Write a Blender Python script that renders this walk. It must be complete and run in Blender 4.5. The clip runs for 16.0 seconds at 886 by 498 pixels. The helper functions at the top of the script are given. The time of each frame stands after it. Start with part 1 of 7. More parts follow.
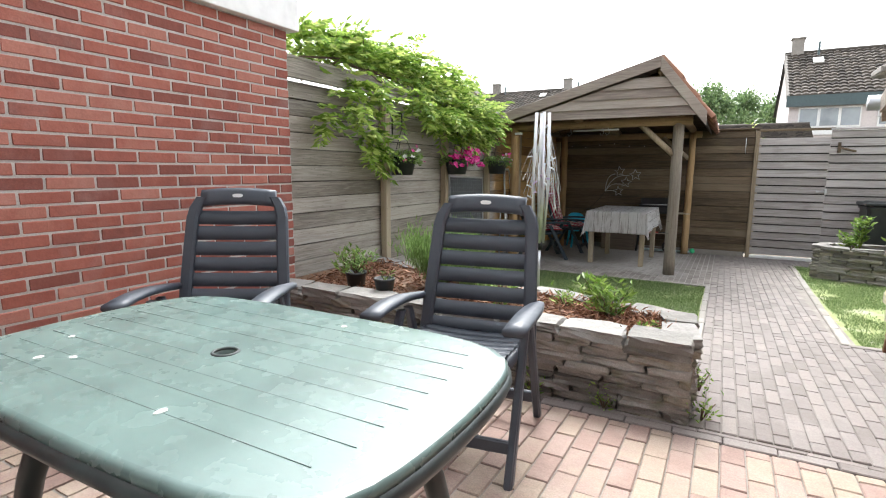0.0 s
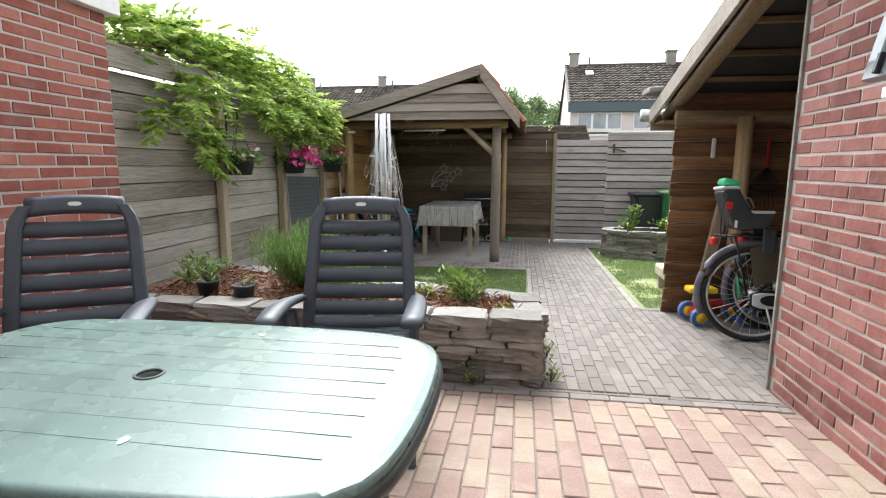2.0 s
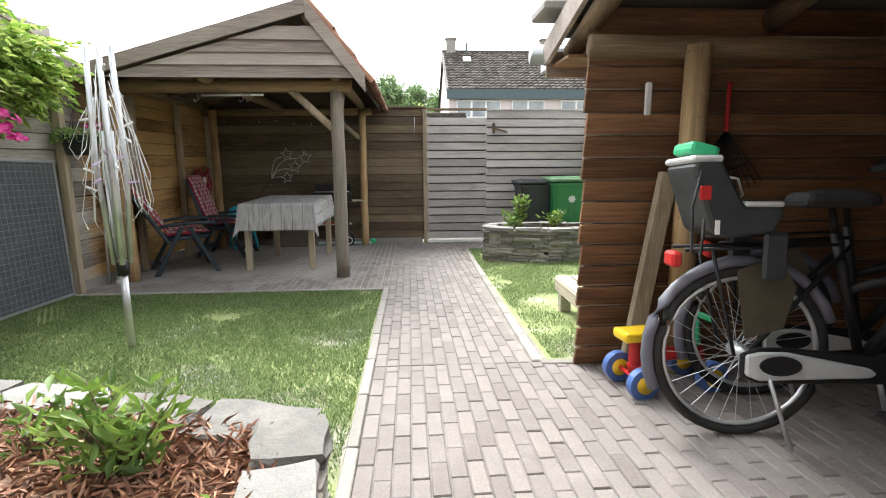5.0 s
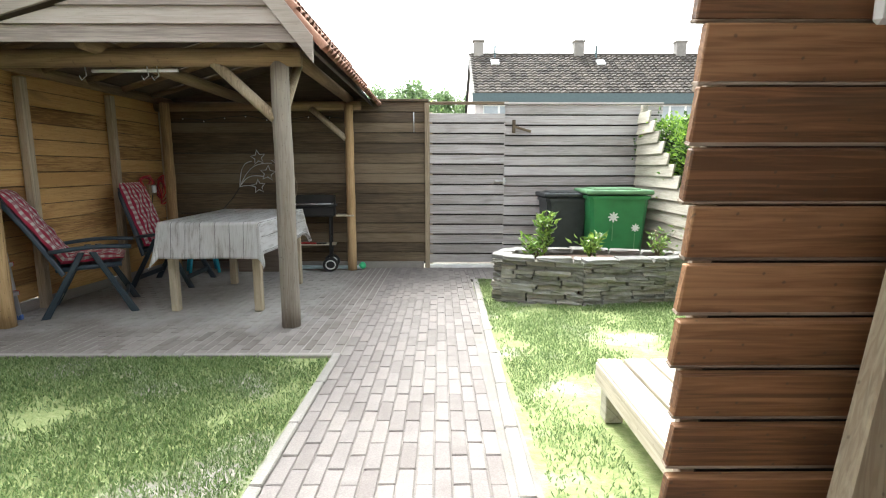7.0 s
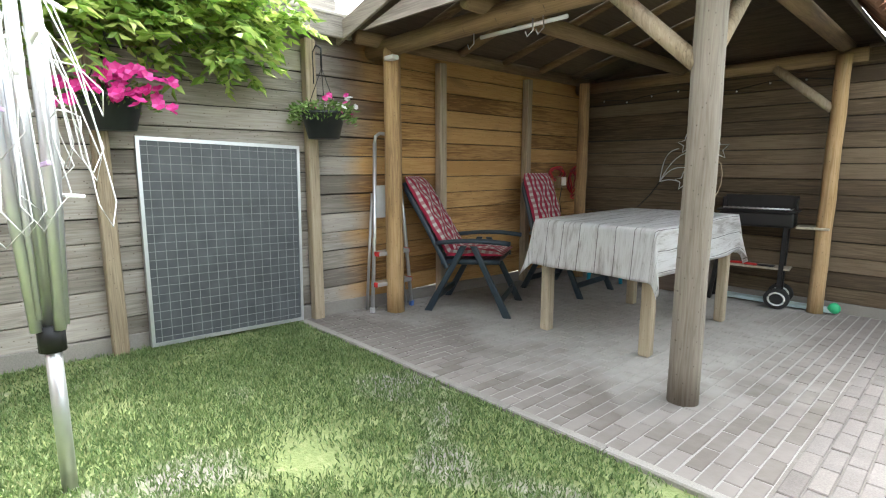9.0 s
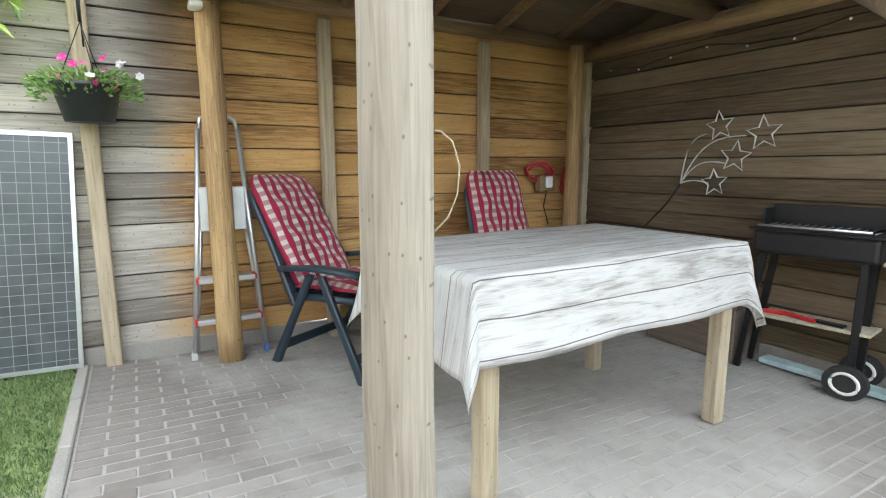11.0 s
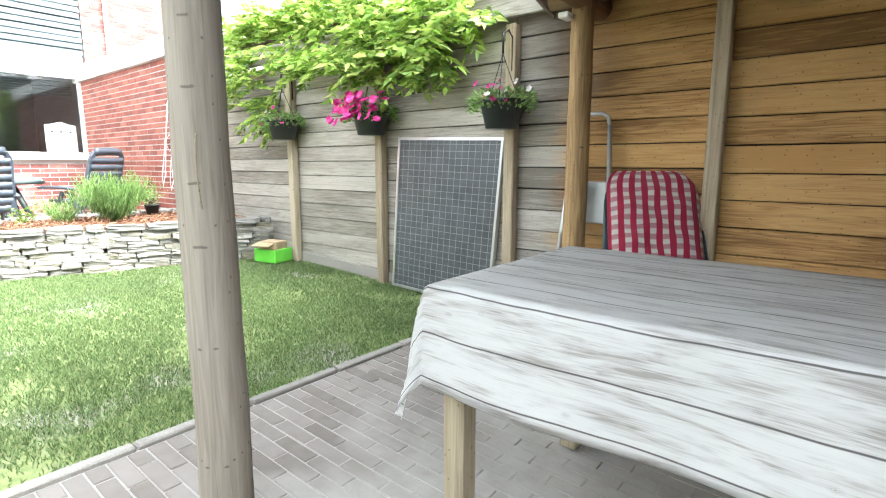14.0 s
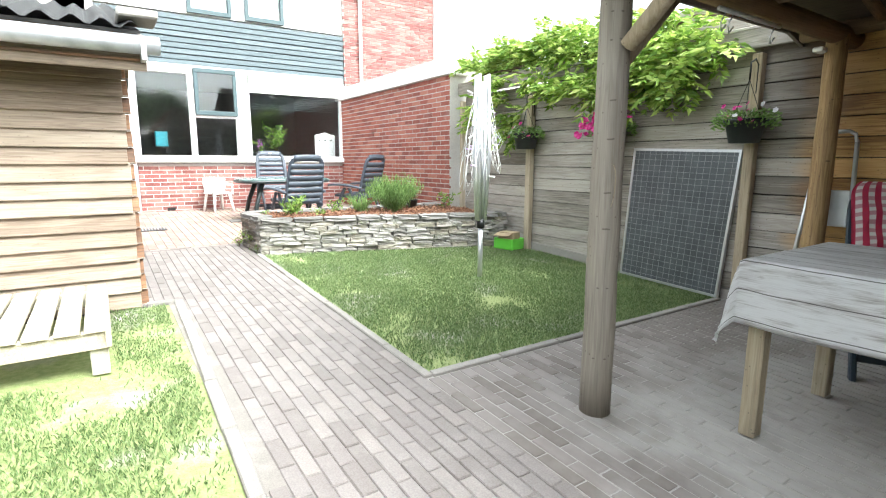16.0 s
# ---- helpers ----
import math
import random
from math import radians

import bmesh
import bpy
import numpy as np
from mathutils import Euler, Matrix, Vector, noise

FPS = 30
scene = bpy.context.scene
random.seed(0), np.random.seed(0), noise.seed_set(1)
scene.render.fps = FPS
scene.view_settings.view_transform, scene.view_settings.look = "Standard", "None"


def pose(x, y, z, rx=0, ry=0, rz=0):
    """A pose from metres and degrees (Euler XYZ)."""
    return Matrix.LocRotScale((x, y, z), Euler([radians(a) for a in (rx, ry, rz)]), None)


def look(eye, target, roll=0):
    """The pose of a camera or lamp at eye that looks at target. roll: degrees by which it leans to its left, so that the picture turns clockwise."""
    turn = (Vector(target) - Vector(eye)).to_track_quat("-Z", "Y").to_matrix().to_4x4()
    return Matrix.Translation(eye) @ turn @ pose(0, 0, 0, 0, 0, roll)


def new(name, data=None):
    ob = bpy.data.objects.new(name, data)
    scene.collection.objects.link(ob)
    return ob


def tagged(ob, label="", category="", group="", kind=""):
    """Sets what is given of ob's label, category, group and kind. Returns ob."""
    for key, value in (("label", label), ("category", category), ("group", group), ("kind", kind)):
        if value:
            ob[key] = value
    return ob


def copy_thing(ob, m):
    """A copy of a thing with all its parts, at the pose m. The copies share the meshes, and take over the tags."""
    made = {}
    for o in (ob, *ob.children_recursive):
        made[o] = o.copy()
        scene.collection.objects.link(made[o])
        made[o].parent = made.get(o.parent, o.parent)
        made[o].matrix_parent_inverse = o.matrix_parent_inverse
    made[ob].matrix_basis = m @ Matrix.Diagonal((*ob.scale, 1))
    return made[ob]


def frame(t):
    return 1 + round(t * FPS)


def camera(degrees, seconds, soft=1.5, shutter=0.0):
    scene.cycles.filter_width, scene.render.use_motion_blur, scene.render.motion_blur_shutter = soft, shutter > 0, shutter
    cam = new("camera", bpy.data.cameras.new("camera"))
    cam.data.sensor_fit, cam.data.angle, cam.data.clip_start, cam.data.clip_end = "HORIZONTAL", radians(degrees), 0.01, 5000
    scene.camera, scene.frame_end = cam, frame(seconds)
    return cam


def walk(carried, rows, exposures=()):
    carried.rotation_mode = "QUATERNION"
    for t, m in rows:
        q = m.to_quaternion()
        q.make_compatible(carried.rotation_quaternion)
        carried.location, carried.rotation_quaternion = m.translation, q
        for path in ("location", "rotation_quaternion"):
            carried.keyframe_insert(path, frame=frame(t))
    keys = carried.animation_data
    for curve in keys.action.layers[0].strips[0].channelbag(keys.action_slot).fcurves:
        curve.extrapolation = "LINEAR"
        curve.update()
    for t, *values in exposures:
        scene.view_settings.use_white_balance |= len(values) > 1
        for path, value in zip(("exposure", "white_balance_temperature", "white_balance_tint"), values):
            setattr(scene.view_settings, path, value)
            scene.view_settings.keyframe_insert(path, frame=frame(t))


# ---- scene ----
cam = camera(81.3, 16.0, soft=1.1)
PATH = [
    (0, (0.539, -0.134, 1.336), (-0.406, 1.602, 1.031), 0.3),
    (0.5, (0.557, -0.267, 1.353), (-0.204, 1.557, 1.05), 0.1),
    (1, (0.529, -0.343, 1.364), (-0.076, 1.539, 1.057), 0.1),
    (1.5, (0.427, -0.367, 1.372), (-0.06, 1.547, 1.056), 0.2),
    (2, (0.338, -0.343, 1.371), (0.041, 1.609, 1.052), 0.2),
    (2.5, (0.354, -0.234, 1.353), (0.215, 1.734, 1.029), -0.1),
    (3, (0.424, -0.017, 1.35), (0.373, 1.954, 1.019), -0.2),
    (3.5, (0.461, 0.294, 1.313), (0.482, 2.265, 0.976), -0.1),
    (4, (0.517, 0.709, 1.28), (0.609, 2.678, 0.939), -0.1),
    (4.5, (0.605, 1.157, 1.267), (0.725, 3.123, 0.921), -0.2),
    (4.7, (0.629, 1.348, 1.245), (0.756, 3.313, 0.897), -0.3),
    (6.8, (1.07, 3.088, 1.218), (1.144, 5.062, 0.905), -0.0),
    (7, (1.086, 3.244, 1.194), (1.099, 5.219, 0.881), -0.0),
    (7.5, (1.034, 3.579, 1.176), (0.842, 5.545, 0.866), 0.2),
    (8, (0.973, 3.892, 1.174), (0.278, 5.741, 0.861), 0.1),
    (8.2, (0.925, 4.021, 1.142), (0.003, 5.768, 0.826), 0.1),
    (10.3, (0.813, 5.855, 1.063), (-0.825, 6.961, 0.761), -0.3),
    (10.5, (0.816, 6.071, 1.048), (-0.845, 7.143, 0.746), -0.3),
    (11, (0.797, 6.616, 1.07), (-0.901, 7.622, 0.751), -0.2),
    (11.5, (0.793, 7.088, 1.074), (-0.964, 7.988, 0.753), -0.0),
    (12, (0.718, 7.439, 1.058), (-1.101, 8.203, 0.73), 0.0),
    (12.5, (0.701, 7.722, 1.06), (-1.224, 8.159, 0.742), 0.2),
    (13, (0.621, 7.952, 1.06), (-1.345, 7.799, 0.729), 0.4),
    (13.5, (0.517, 8.147, 1.068), (-1.333, 7.463, 0.739), 0.0),
    (14, (0.59, 8.286, 1.059), (-0.936, 7.035, 0.734), -0.0),
    (14.5, (0.823, 8.401, 1.056), (-0.453, 6.895, 0.731), -0.1),
    (15, (1.162, 8.541, 1.072), (0.011, 6.937, 0.752), 0.0),
    (15.5, (1.455, 8.575, 1.097), (0.356, 6.936, 0.772), 0.1),
    (16, (1.781, 8.484, 1.143), (0.694, 6.839, 0.808), 0.1),
]
walk(cam, [(t, look(eye, target, roll)) for t, eye, target, roll in PATH], exposures=((0, 2.15, 6350, 9), (2.5, 1.95, 6350, 8), (4.7, 2.20, 6400, 8), (7, 2.68, 6300, 5), (8.2, 2.74, 6300, 5), (10.3, 3.80, 6100, 4), (13, 3.72, 6100, 4), (14, 3.60, 6150, 4), (15, 3.05, 6150, 4), (16, 2.70, 6150, 4)))

# ---- world, sun, exposure ----
world = bpy.data.worlds.new("world")
scene.world = world
world.use_nodes = True
wn = world.node_tree.nodes
sky = wn.new("ShaderNodeTexSky")
sky.sky_type = "NISHITA"
sky.sun_disc = False
sky.sun_elevation = radians(52)
sky.sun_rotation = radians(-18)
sky.dust_density = 4.0
sky.air_density = 1.0
haze = wn.new("ShaderNodeHueSaturation")
haze.inputs["Saturation"].default_value = 0.18
world.node_tree.links.new(sky.outputs[0], haze.inputs["Color"])
world.node_tree.links.new(haze.outputs[0], wn["Background"].inputs[0])
wn["Background"].inputs[1].default_value = 0.15
sun = new("sun", bpy.data.lights.new("sun", "SUN"))
sun.data.energy = 0.72
sun.data.angle = radians(28)
sun.data.color = (1.0, 0.98, 0.95)
sun.matrix_world = look((-3.0, 9.2, 12.5), (0, 0, 0))


# ---- materials ----
def nodes_of(name):
    m = bpy.data.materials.new(name)
    m.use_nodes = True
    nt = m.node_tree
    return m, nt, nt.nodes["Principled BSDF"]


def ramp(nt, fac, cols):
    r = nt.nodes.new("ShaderNodeValToRGB")
    els = r.color_ramp.elements
    while len(els) < len(cols):
        els.new(0.5)
    for i, c in enumerate(cols):
        els[i].position = 0.25 + 0.5 * i / max(1, len(cols) - 1)
        els[i].color = (*c, 1)
    nt.links.new(fac, r.inputs[0])
    return r.outputs[0]


def noise_tex(nt, scale, stretch=(1, 1, 1), detail=4.0, distort=0.0, seedy=True):
    geo = nt.nodes.new("ShaderNodeNewGeometry")
    mp = nt.nodes.new("ShaderNodeMapping")
    mp.inputs["Scale"].default_value = [scale * s for s in stretch]
    nt.links.new(geo.outputs["Position"], mp.inputs[0])
    if seedy:
        info = nt.nodes.new("ShaderNodeObjectInfo")
        mul = nt.nodes.new("ShaderNodeMath")
        mul.operation = "MULTIPLY"
        mul.inputs[1].default_value = 37.0
        nt.links.new(info.outputs["Random"], mul.inputs[0])
        nt.links.new(mul.outputs[0], mp.inputs["Location"])
    t = nt.nodes.new("ShaderNodeTexNoise")
    t.inputs["Scale"].default_value = 1.0
    t.inputs["Detail"].default_value = detail
    t.inputs["Distortion"].default_value = distort
    nt.links.new(mp.outputs[0], t.inputs["Vector"])
    return t.outputs["Fac"]


def mix(nt, fac, a, b, mode="MIX"):
    m = nt.nodes.new("ShaderNodeMix")
    m.data_type, m.blend_type = "RGBA", mode
    for k, v in ((0, fac), (6, a), (7, b)):
        if isinstance(v, (int, float)):
            m.inputs[k].default_value = v
        elif isinstance(v, tuple):
            m.inputs[k].default_value = (*v, 1)
        else:
            nt.links.new(v, m.inputs[k])
    return m.outputs[2]


def maths(nt, op, a, b=0.0, clamp=False):
    m = nt.nodes.new("ShaderNodeMath")
    m.operation, m.use_clamp = op, clamp
    for k, v in ((0, a), (1, b)):
        if isinstance(v, (int, float)):
            m.inputs[k].default_value = v
        else:
            nt.links.new(v, m.inputs[k])
    return m.outputs[0]


def span(nt, v, lo, hi):
    r = nt.nodes.new("ShaderNodeMapRange")
    r.inputs[1].default_value, r.inputs[2].default_value = lo, hi
    nt.links.new(v, r.inputs[0])
    return r.outputs[0]


def bump(nt, bsdf, h, dist, strength=0.6):
    b = nt.nodes.new("ShaderNodeBump")
    b.inputs["Strength"].default_value, b.inputs["Distance"].default_value = strength, dist
    nt.links.new(h, b.inputs["Height"])
    nt.links.new(b.outputs[0], bsdf.inputs["Normal"])


def piece_random(nt, island=False):
    if island:
        g = nt.nodes.new("ShaderNodeNewGeometry")
        return g.outputs["Random Per Island"]
    return nt.nodes.new("ShaderNodeObjectInfo").outputs["Random"]


def world_axis(nt, axis):
    g = nt.nodes.new("ShaderNodeNewGeometry")
    s = nt.nodes.new("ShaderNodeSeparateXYZ")
    nt.links.new(g.outputs["Position"], s.inputs[0])
    return s.outputs["XYZ".index(axis)]


def knot_spots(nt, axis, along=2.6, across=3.4, size=0.06):
    """Round knots scattered on boards that run along an axis."""
    g = nt.nodes.new("ShaderNodeNewGeometry")
    s = nt.nodes.new("ShaderNodeSeparateXYZ")
    nt.links.new(g.outputs["Position"], s.inputs[0])
    a, b, c = {"X": (0, 1, 2), "Y": (1, 0, 2), "Z": (2, 0, 1)}[axis]
    cb = nt.nodes.new("ShaderNodeCombineXYZ")
    wob = maths(nt, "MULTIPLY", noise_tex(nt, 30, detail=2, seedy=False), 0.03)
    nt.links.new(maths(nt, "ADD", maths(nt, "MULTIPLY", s.outputs[a], along), wob), cb.inputs[0])
    nt.links.new(maths(nt, "MULTIPLY", maths(nt, "ADD", s.outputs[b], s.outputs[c]), across), cb.inputs[1])
    v = nt.nodes.new("ShaderNodeTexVoronoi")
    v.voronoi_dimensions = "2D"
    nt.links.new(cb.outputs[0], v.inputs["Vector"])
    return span(nt, v.outputs["Distance"], size, size * 0.45)


def wood(name, cols, axis="Y", rough=0.8, stain=(0.06, 0.045, 0.03), stained=0.35, grain=1.0, knots=0.5):
    m, nt, b = nodes_of(name)
    st = {"X": (0.05, 1, 1), "Y": (1, 0.05, 1), "Z": (1, 1, 0.05)}[axis]
    kn = {"X": (0.35, 1, 1), "Y": (1, 0.35, 1), "Z": (1, 1, 0.35)}[axis]
    g = noise_tex(nt, 70, st, 6, 1.2)
    big = noise_tex(nt, 3.0, kn, 3)
    tone = maths(nt, "ADD", maths(nt, "MULTIPLY", span(nt, g, 0.3, 0.7), 0.34), maths(nt, "MULTIPLY", span(nt, big, 0.3, 0.7), 0.3))
    tone = maths(nt, "ADD", tone, maths(nt, "MULTIPLY", piece_random(nt), 0.36))
    col = ramp(nt, tone, cols)
    streak = span(nt, noise_tex(nt, 34, {"X": (0.02, 1, 1), "Y": (1, 0.02, 1), "Z": (1, 1, 0.02)}[axis], 3, 0.8), 0.57, 0.68)
    col = mix(nt, maths(nt, "MULTIPLY", streak, 0.26), col, stain)
    spots = span(nt, noise_tex(nt, 5.0, kn, 5, 0.6), 0.6, 0.78)
    col = mix(nt, maths(nt, "MULTIPLY", spots, stained), col, stain)
    knot = knot_spots(nt, axis)
    col = mix(nt, maths(nt, "MULTIPLY", knot, knots), col, stain)
    nt.links.new(col, b.inputs["Base Color"])
    b.inputs["Roughness"].default_value = rough
    bump(nt, b, g, 0.003 * grain, 0.5)
    return m


def plain(name, col, rough=0.5, metal=0.0, vary=0.12, scale=12, relief=0.0005, spec=0.5):
    m, nt, b = nodes_of(name)
    n = noise_tex(nt, scale, detail=5)
    dark = tuple(c * (1 - vary * 2) for c in col)
    light = tuple(min(1, c * (1 + vary)) for c in col)
    nt.links.new(ramp(nt, n, [dark, col, light]), b.inputs["Base Color"])
    r = maths(nt, "ADD", maths(nt, "MULTIPLY", noise_tex(nt, scale * 3), 0.2), rough - 0.1)
    nt.links.new(r, b.inputs["Roughness"])
    b.inputs["Metallic"].default_value = metal
    b.inputs["Specular IOR Level"].default_value = spec
    if relief:
        bump(nt, b, noise_tex(nt, scale * 8, detail=3), relief)
    return m


def masonry(name, cols, rough=0.9, island=False, blotch=(0.5, 0.45, 0.42), blotched=0.25, fine=40, relief=0.004, moss=None):
    m, nt, b = nodes_of(name)
    tone = maths(nt, "ADD", maths(nt, "MULTIPLY", piece_random(nt, island), 0.6), maths(nt, "MULTIPLY", noise_tex(nt, 14, detail=5), 0.4))
    col = ramp(nt, tone, cols)
    sp = span(nt, noise_tex(nt, 6, detail=6, seedy=False), 0.52, 0.75)
    col = mix(nt, maths(nt, "MULTIPLY", sp, blotched), col, blotch)
    gr = noise_tex(nt, 160, detail=2)
    col = mix(nt, 0.35, col, ramp(nt, gr, [(0.25, 0.25, 0.25), (0.75, 0.75, 0.75)]), "OVERLAY")
    if moss:
        col = mix(nt, maths(nt, "MULTIPLY", span(nt, noise_tex(nt, 9, detail=5, seedy=False), 0.55, 0.7), 0.5), col, moss)
    nt.links.new(col, b.inputs["Base Color"])
    b.inputs["Roughness"].default_value = rough
    bump(nt, b, noise_tex(nt, fine, detail=6), relief)
    return m


def leafy(name, cols, rough=0.45, through_light=0.35):
    m, nt, b = nodes_of(name)
    col = ramp(nt, maths(nt, "ADD", maths(nt, "MULTIPLY", piece_random(nt, True), 0.7), maths(nt, "MULTIPLY", noise_tex(nt, 4), 0.3)), cols)
    nt.links.new(col, b.inputs["Base Color"])
    b.inputs["Roughness"].default_value = rough
    tr = nt.nodes.new("ShaderNodeBsdfTranslucent")
    nt.links.new(col, tr.inputs["Color"])
    ms = nt.nodes.new("ShaderNodeMixShader")
    ms.inputs[0].default_value = through_light
    nt.links.new(b.outputs[0], ms.inputs[1])
    nt.links.new(tr.outputs[0], ms.inputs[2])
    nt.links.new(ms.outputs[0], nt.nodes["Material Output"].inputs[0])
    return m


def glass_pane(name, tint=(0.9, 0.95, 0.95)):
    m, nt, b = nodes_of(name)
    b.inputs["Base Color"].default_value = (*tint, 1)
    b.inputs["Roughness"].default_value = 0.02
    b.inputs["Transmission Weight"].default_value = 1.0
    b.inputs["IOR"].default_value = 1.5
    return m


BRICK_RED = [(0.21, 0.068, 0.05), (0.28, 0.088, 0.062), (0.325, 0.108, 0.076), (0.37, 0.15, 0.11)]
m_brick = masonry("red_brick", BRICK_RED, blotched=0.12)
m_brick_rest = masonry("red_brick_rest", BRICK_RED, island=True, blotched=0.12)
m_brick_pale = masonry("pink_brick", [(0.165, 0.058, 0.05), (0.235, 0.083, 0.071), (0.28, 0.11, 0.094), (0.335, 0.16, 0.138)], blotched=0.3, blotch=(0.5, 0.33, 0.28))
m_brick_pale_rest = masonry("pink_brick_rest", [(0.165, 0.058, 0.05), (0.235, 0.083, 0.071), (0.28, 0.11, 0.094), (0.335, 0.16, 0.138)], island=True, blotched=0.3, blotch=(0.5, 0.33, 0.28))
m_mortar = masonry("mortar", [(0.42, 0.40, 0.37), (0.55, 0.53, 0.49)], blotched=0.2, fine=90, relief=0.002)
CLAY = [(0.23, 0.158, 0.133), (0.265, 0.186, 0.157), (0.285, 0.218, 0.172), (0.3, 0.243, 0.188), (0.27, 0.197, 0.168)]
m_clay = masonry("clay_paver", CLAY, blotched=0.3, blotch=(0.45, 0.38, 0.32), relief=0.003)
m_clay_rest = masonry("clay_paver_rest", CLAY, island=True, blotched=0.3, blotch=(0.45, 0.38, 0.32), relief=0.003)
GREYP = [(0.158, 0.137, 0.126), (0.182, 0.16, 0.149), (0.2, 0.178, 0.166), (0.212, 0.187, 0.171)]
m_path = masonry("path_paver", GREYP, blotched=0.4, blotch=(0.27, 0.248, 0.228), relief=0.003)
m_path_rest = masonry("path_paver_rest", GREYP, island=True, blotched=0.4, blotch=(0.27, 0.248, 0.228), relief=0.003)
m_sand = masonry("sandy_joint", [(0.16, 0.142, 0.125), (0.21, 0.19, 0.168)], blotched=0.3, fine=120, relief=0.002)
m_dust = masonry("dusty_floor", [(0.315, 0.295, 0.272), (0.345, 0.322, 0.298)], blotched=0.45, blotch=(0.27, 0.245, 0.215), fine=60, relief=0.002)
m_soil = masonry("soil", [(0.10, 0.08, 0.055), (0.17, 0.14, 0.10), (0.3, 0.27, 0.22)], blotched=0.3, blotch=(0.35, 0.32, 0.27), fine=50, relief=0.01)
m_kerb = masonry("kerb_concrete", [(0.2, 0.184, 0.165), (0.28, 0.26, 0.235)], blotched=0.3)
STONE = [(0.13, 0.122, 0.108), (0.21, 0.198, 0.178), (0.3, 0.286, 0.264), (0.23, 0.206, 0.164)]
m_stone = masonry("grey_stone", STONE, blotch=(0.38, 0.37, 0.34), blotched=0.4, fine=22, relief=0.02, moss=(0.12, 0.13, 0.06))
m_stone_top = masonry("pale_cap_stone", [(0.13, 0.124, 0.112), (0.18, 0.173, 0.16), (0.24, 0.232, 0.218)], fine=25, relief=0.012)
GREYWOOD = [(0.165, 0.145, 0.12), (0.265, 0.238, 0.204), (0.36, 0.327, 0.286), (0.44, 0.403, 0.355)]
m_fence = wood("weathered_board", GREYWOOD, "Y")
m_fence_x = wood("weathered_board_x", [(0.058, 0.039, 0.022), (0.1, 0.071, 0.041), (0.142, 0.104, 0.063), (0.185, 0.14, 0.09)], "X")
m_clap = wood("grey_clapboard", [(0.26, 0.235, 0.22), (0.37, 0.34, 0.325), (0.46, 0.43, 0.415)], "X", knots=0.35)
m_clap_y = wood("grey_clapboard_y", [(0.22, 0.2, 0.15), (0.34, 0.31, 0.25), (0.44, 0.4, 0.33)], "Y", knots=0.35)
m_brown = wood("brown_clapboard", [(0.085, 0.038, 0.015), (0.19, 0.09, 0.038), (0.31, 0.165, 0.078)], "X", rough=0.6, knots=0.6)
m_brown_dark = wood("brown_board_x", [(0.07, 0.05, 0.035), (0.12, 0.088, 0.06), (0.17, 0.125, 0.085)], "X", knots=0.5)
m_honey = wood("honey_board", [(0.17, 0.085, 0.03), (0.31, 0.17, 0.065), (0.42, 0.25, 0.11), (0.36, 0.19, 0.075)], "Y", knots=0.6, stain=(0.09, 0.045, 0.02))
m_post = wood("post_wood", [(0.22, 0.17, 0.11), (0.36, 0.29, 0.2), (0.45, 0.38, 0.28)], "Z", knots=0.5)
m_round = wood("round_post_wood", [(0.23, 0.14, 0.065), (0.40, 0.26, 0.12), (0.5, 0.35, 0.19)], "Z", knots=0.75)
m_round_grey = wood("weathered_round_post", [(0.14, 0.115, 0.088), (0.215, 0.184, 0.148), (0.275, 0.24, 0.2)], "Z", knots=0.7)
m_beam = wood("beam_wood", [(0.11, 0.07, 0.035), (0.2, 0.13, 0.065), (0.28, 0.19, 0.1)], "X", knots=0.6)
m_beam_y = wood("beam_wood_y", [(0.11, 0.07, 0.035), (0.19, 0.125, 0.065), (0.26, 0.18, 0.1)], "Y", knots=0.6)
m_barge = wood("barge_board", [(0.18, 0.145, 0.12), (0.28, 0.235, 0.2), (0.35, 0.305, 0.262)], "X", knots=0.3)
m_white = plain("white_paint", (0.78, 0.78, 0.76), 0.45, vary=0.05, relief=0)
m_green_clad = plain("grey_green_cladding", (0.055, 0.078, 0.085), 0.5, vary=0.1)
m_dark_frame = plain("dark_green_frame", (0.05, 0.08, 0.085), 0.4, vary=0.08, relief=0)
m_glass = glass_pane("window_glass")
m_tile = masonry("roof_tile_brown", [(0.03, 0.024, 0.02), (0.055, 0.045, 0.037), (0.085, 0.07, 0.057)], island=True, moss=(0.07, 0.07, 0.04), blotched=0.2, blotch=(0.18, 0.16, 0.14))
m_tile_red = masonry("roof_tile_red", [(0.16, 0.075, 0.045), (0.27, 0.13, 0.08), (0.34, 0.2, 0.14)], blotched=0.3, blotch=(0.3, 0.26, 0.2))
m_zinc = plain("zinc", (0.5, 0.51, 0.52), 0.4, 0.7)
# roof sheeting, and the near-black that stands for shade in board gaps
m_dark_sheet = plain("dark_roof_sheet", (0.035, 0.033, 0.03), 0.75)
m_black = plain("black_steel", (0.012, 0.012, 0.013), 0.45, 0.3, relief=0)
m_render = plain("pale_render", (0.62, 0.56, 0.54), 0.85, vary=0.05)


# ---- building helpers ----
def gz(y):
    """Height of the ground, which falls away from the house."""
    return 0.288 - 0.0392 * min(max(y, -1.5), 10.2)


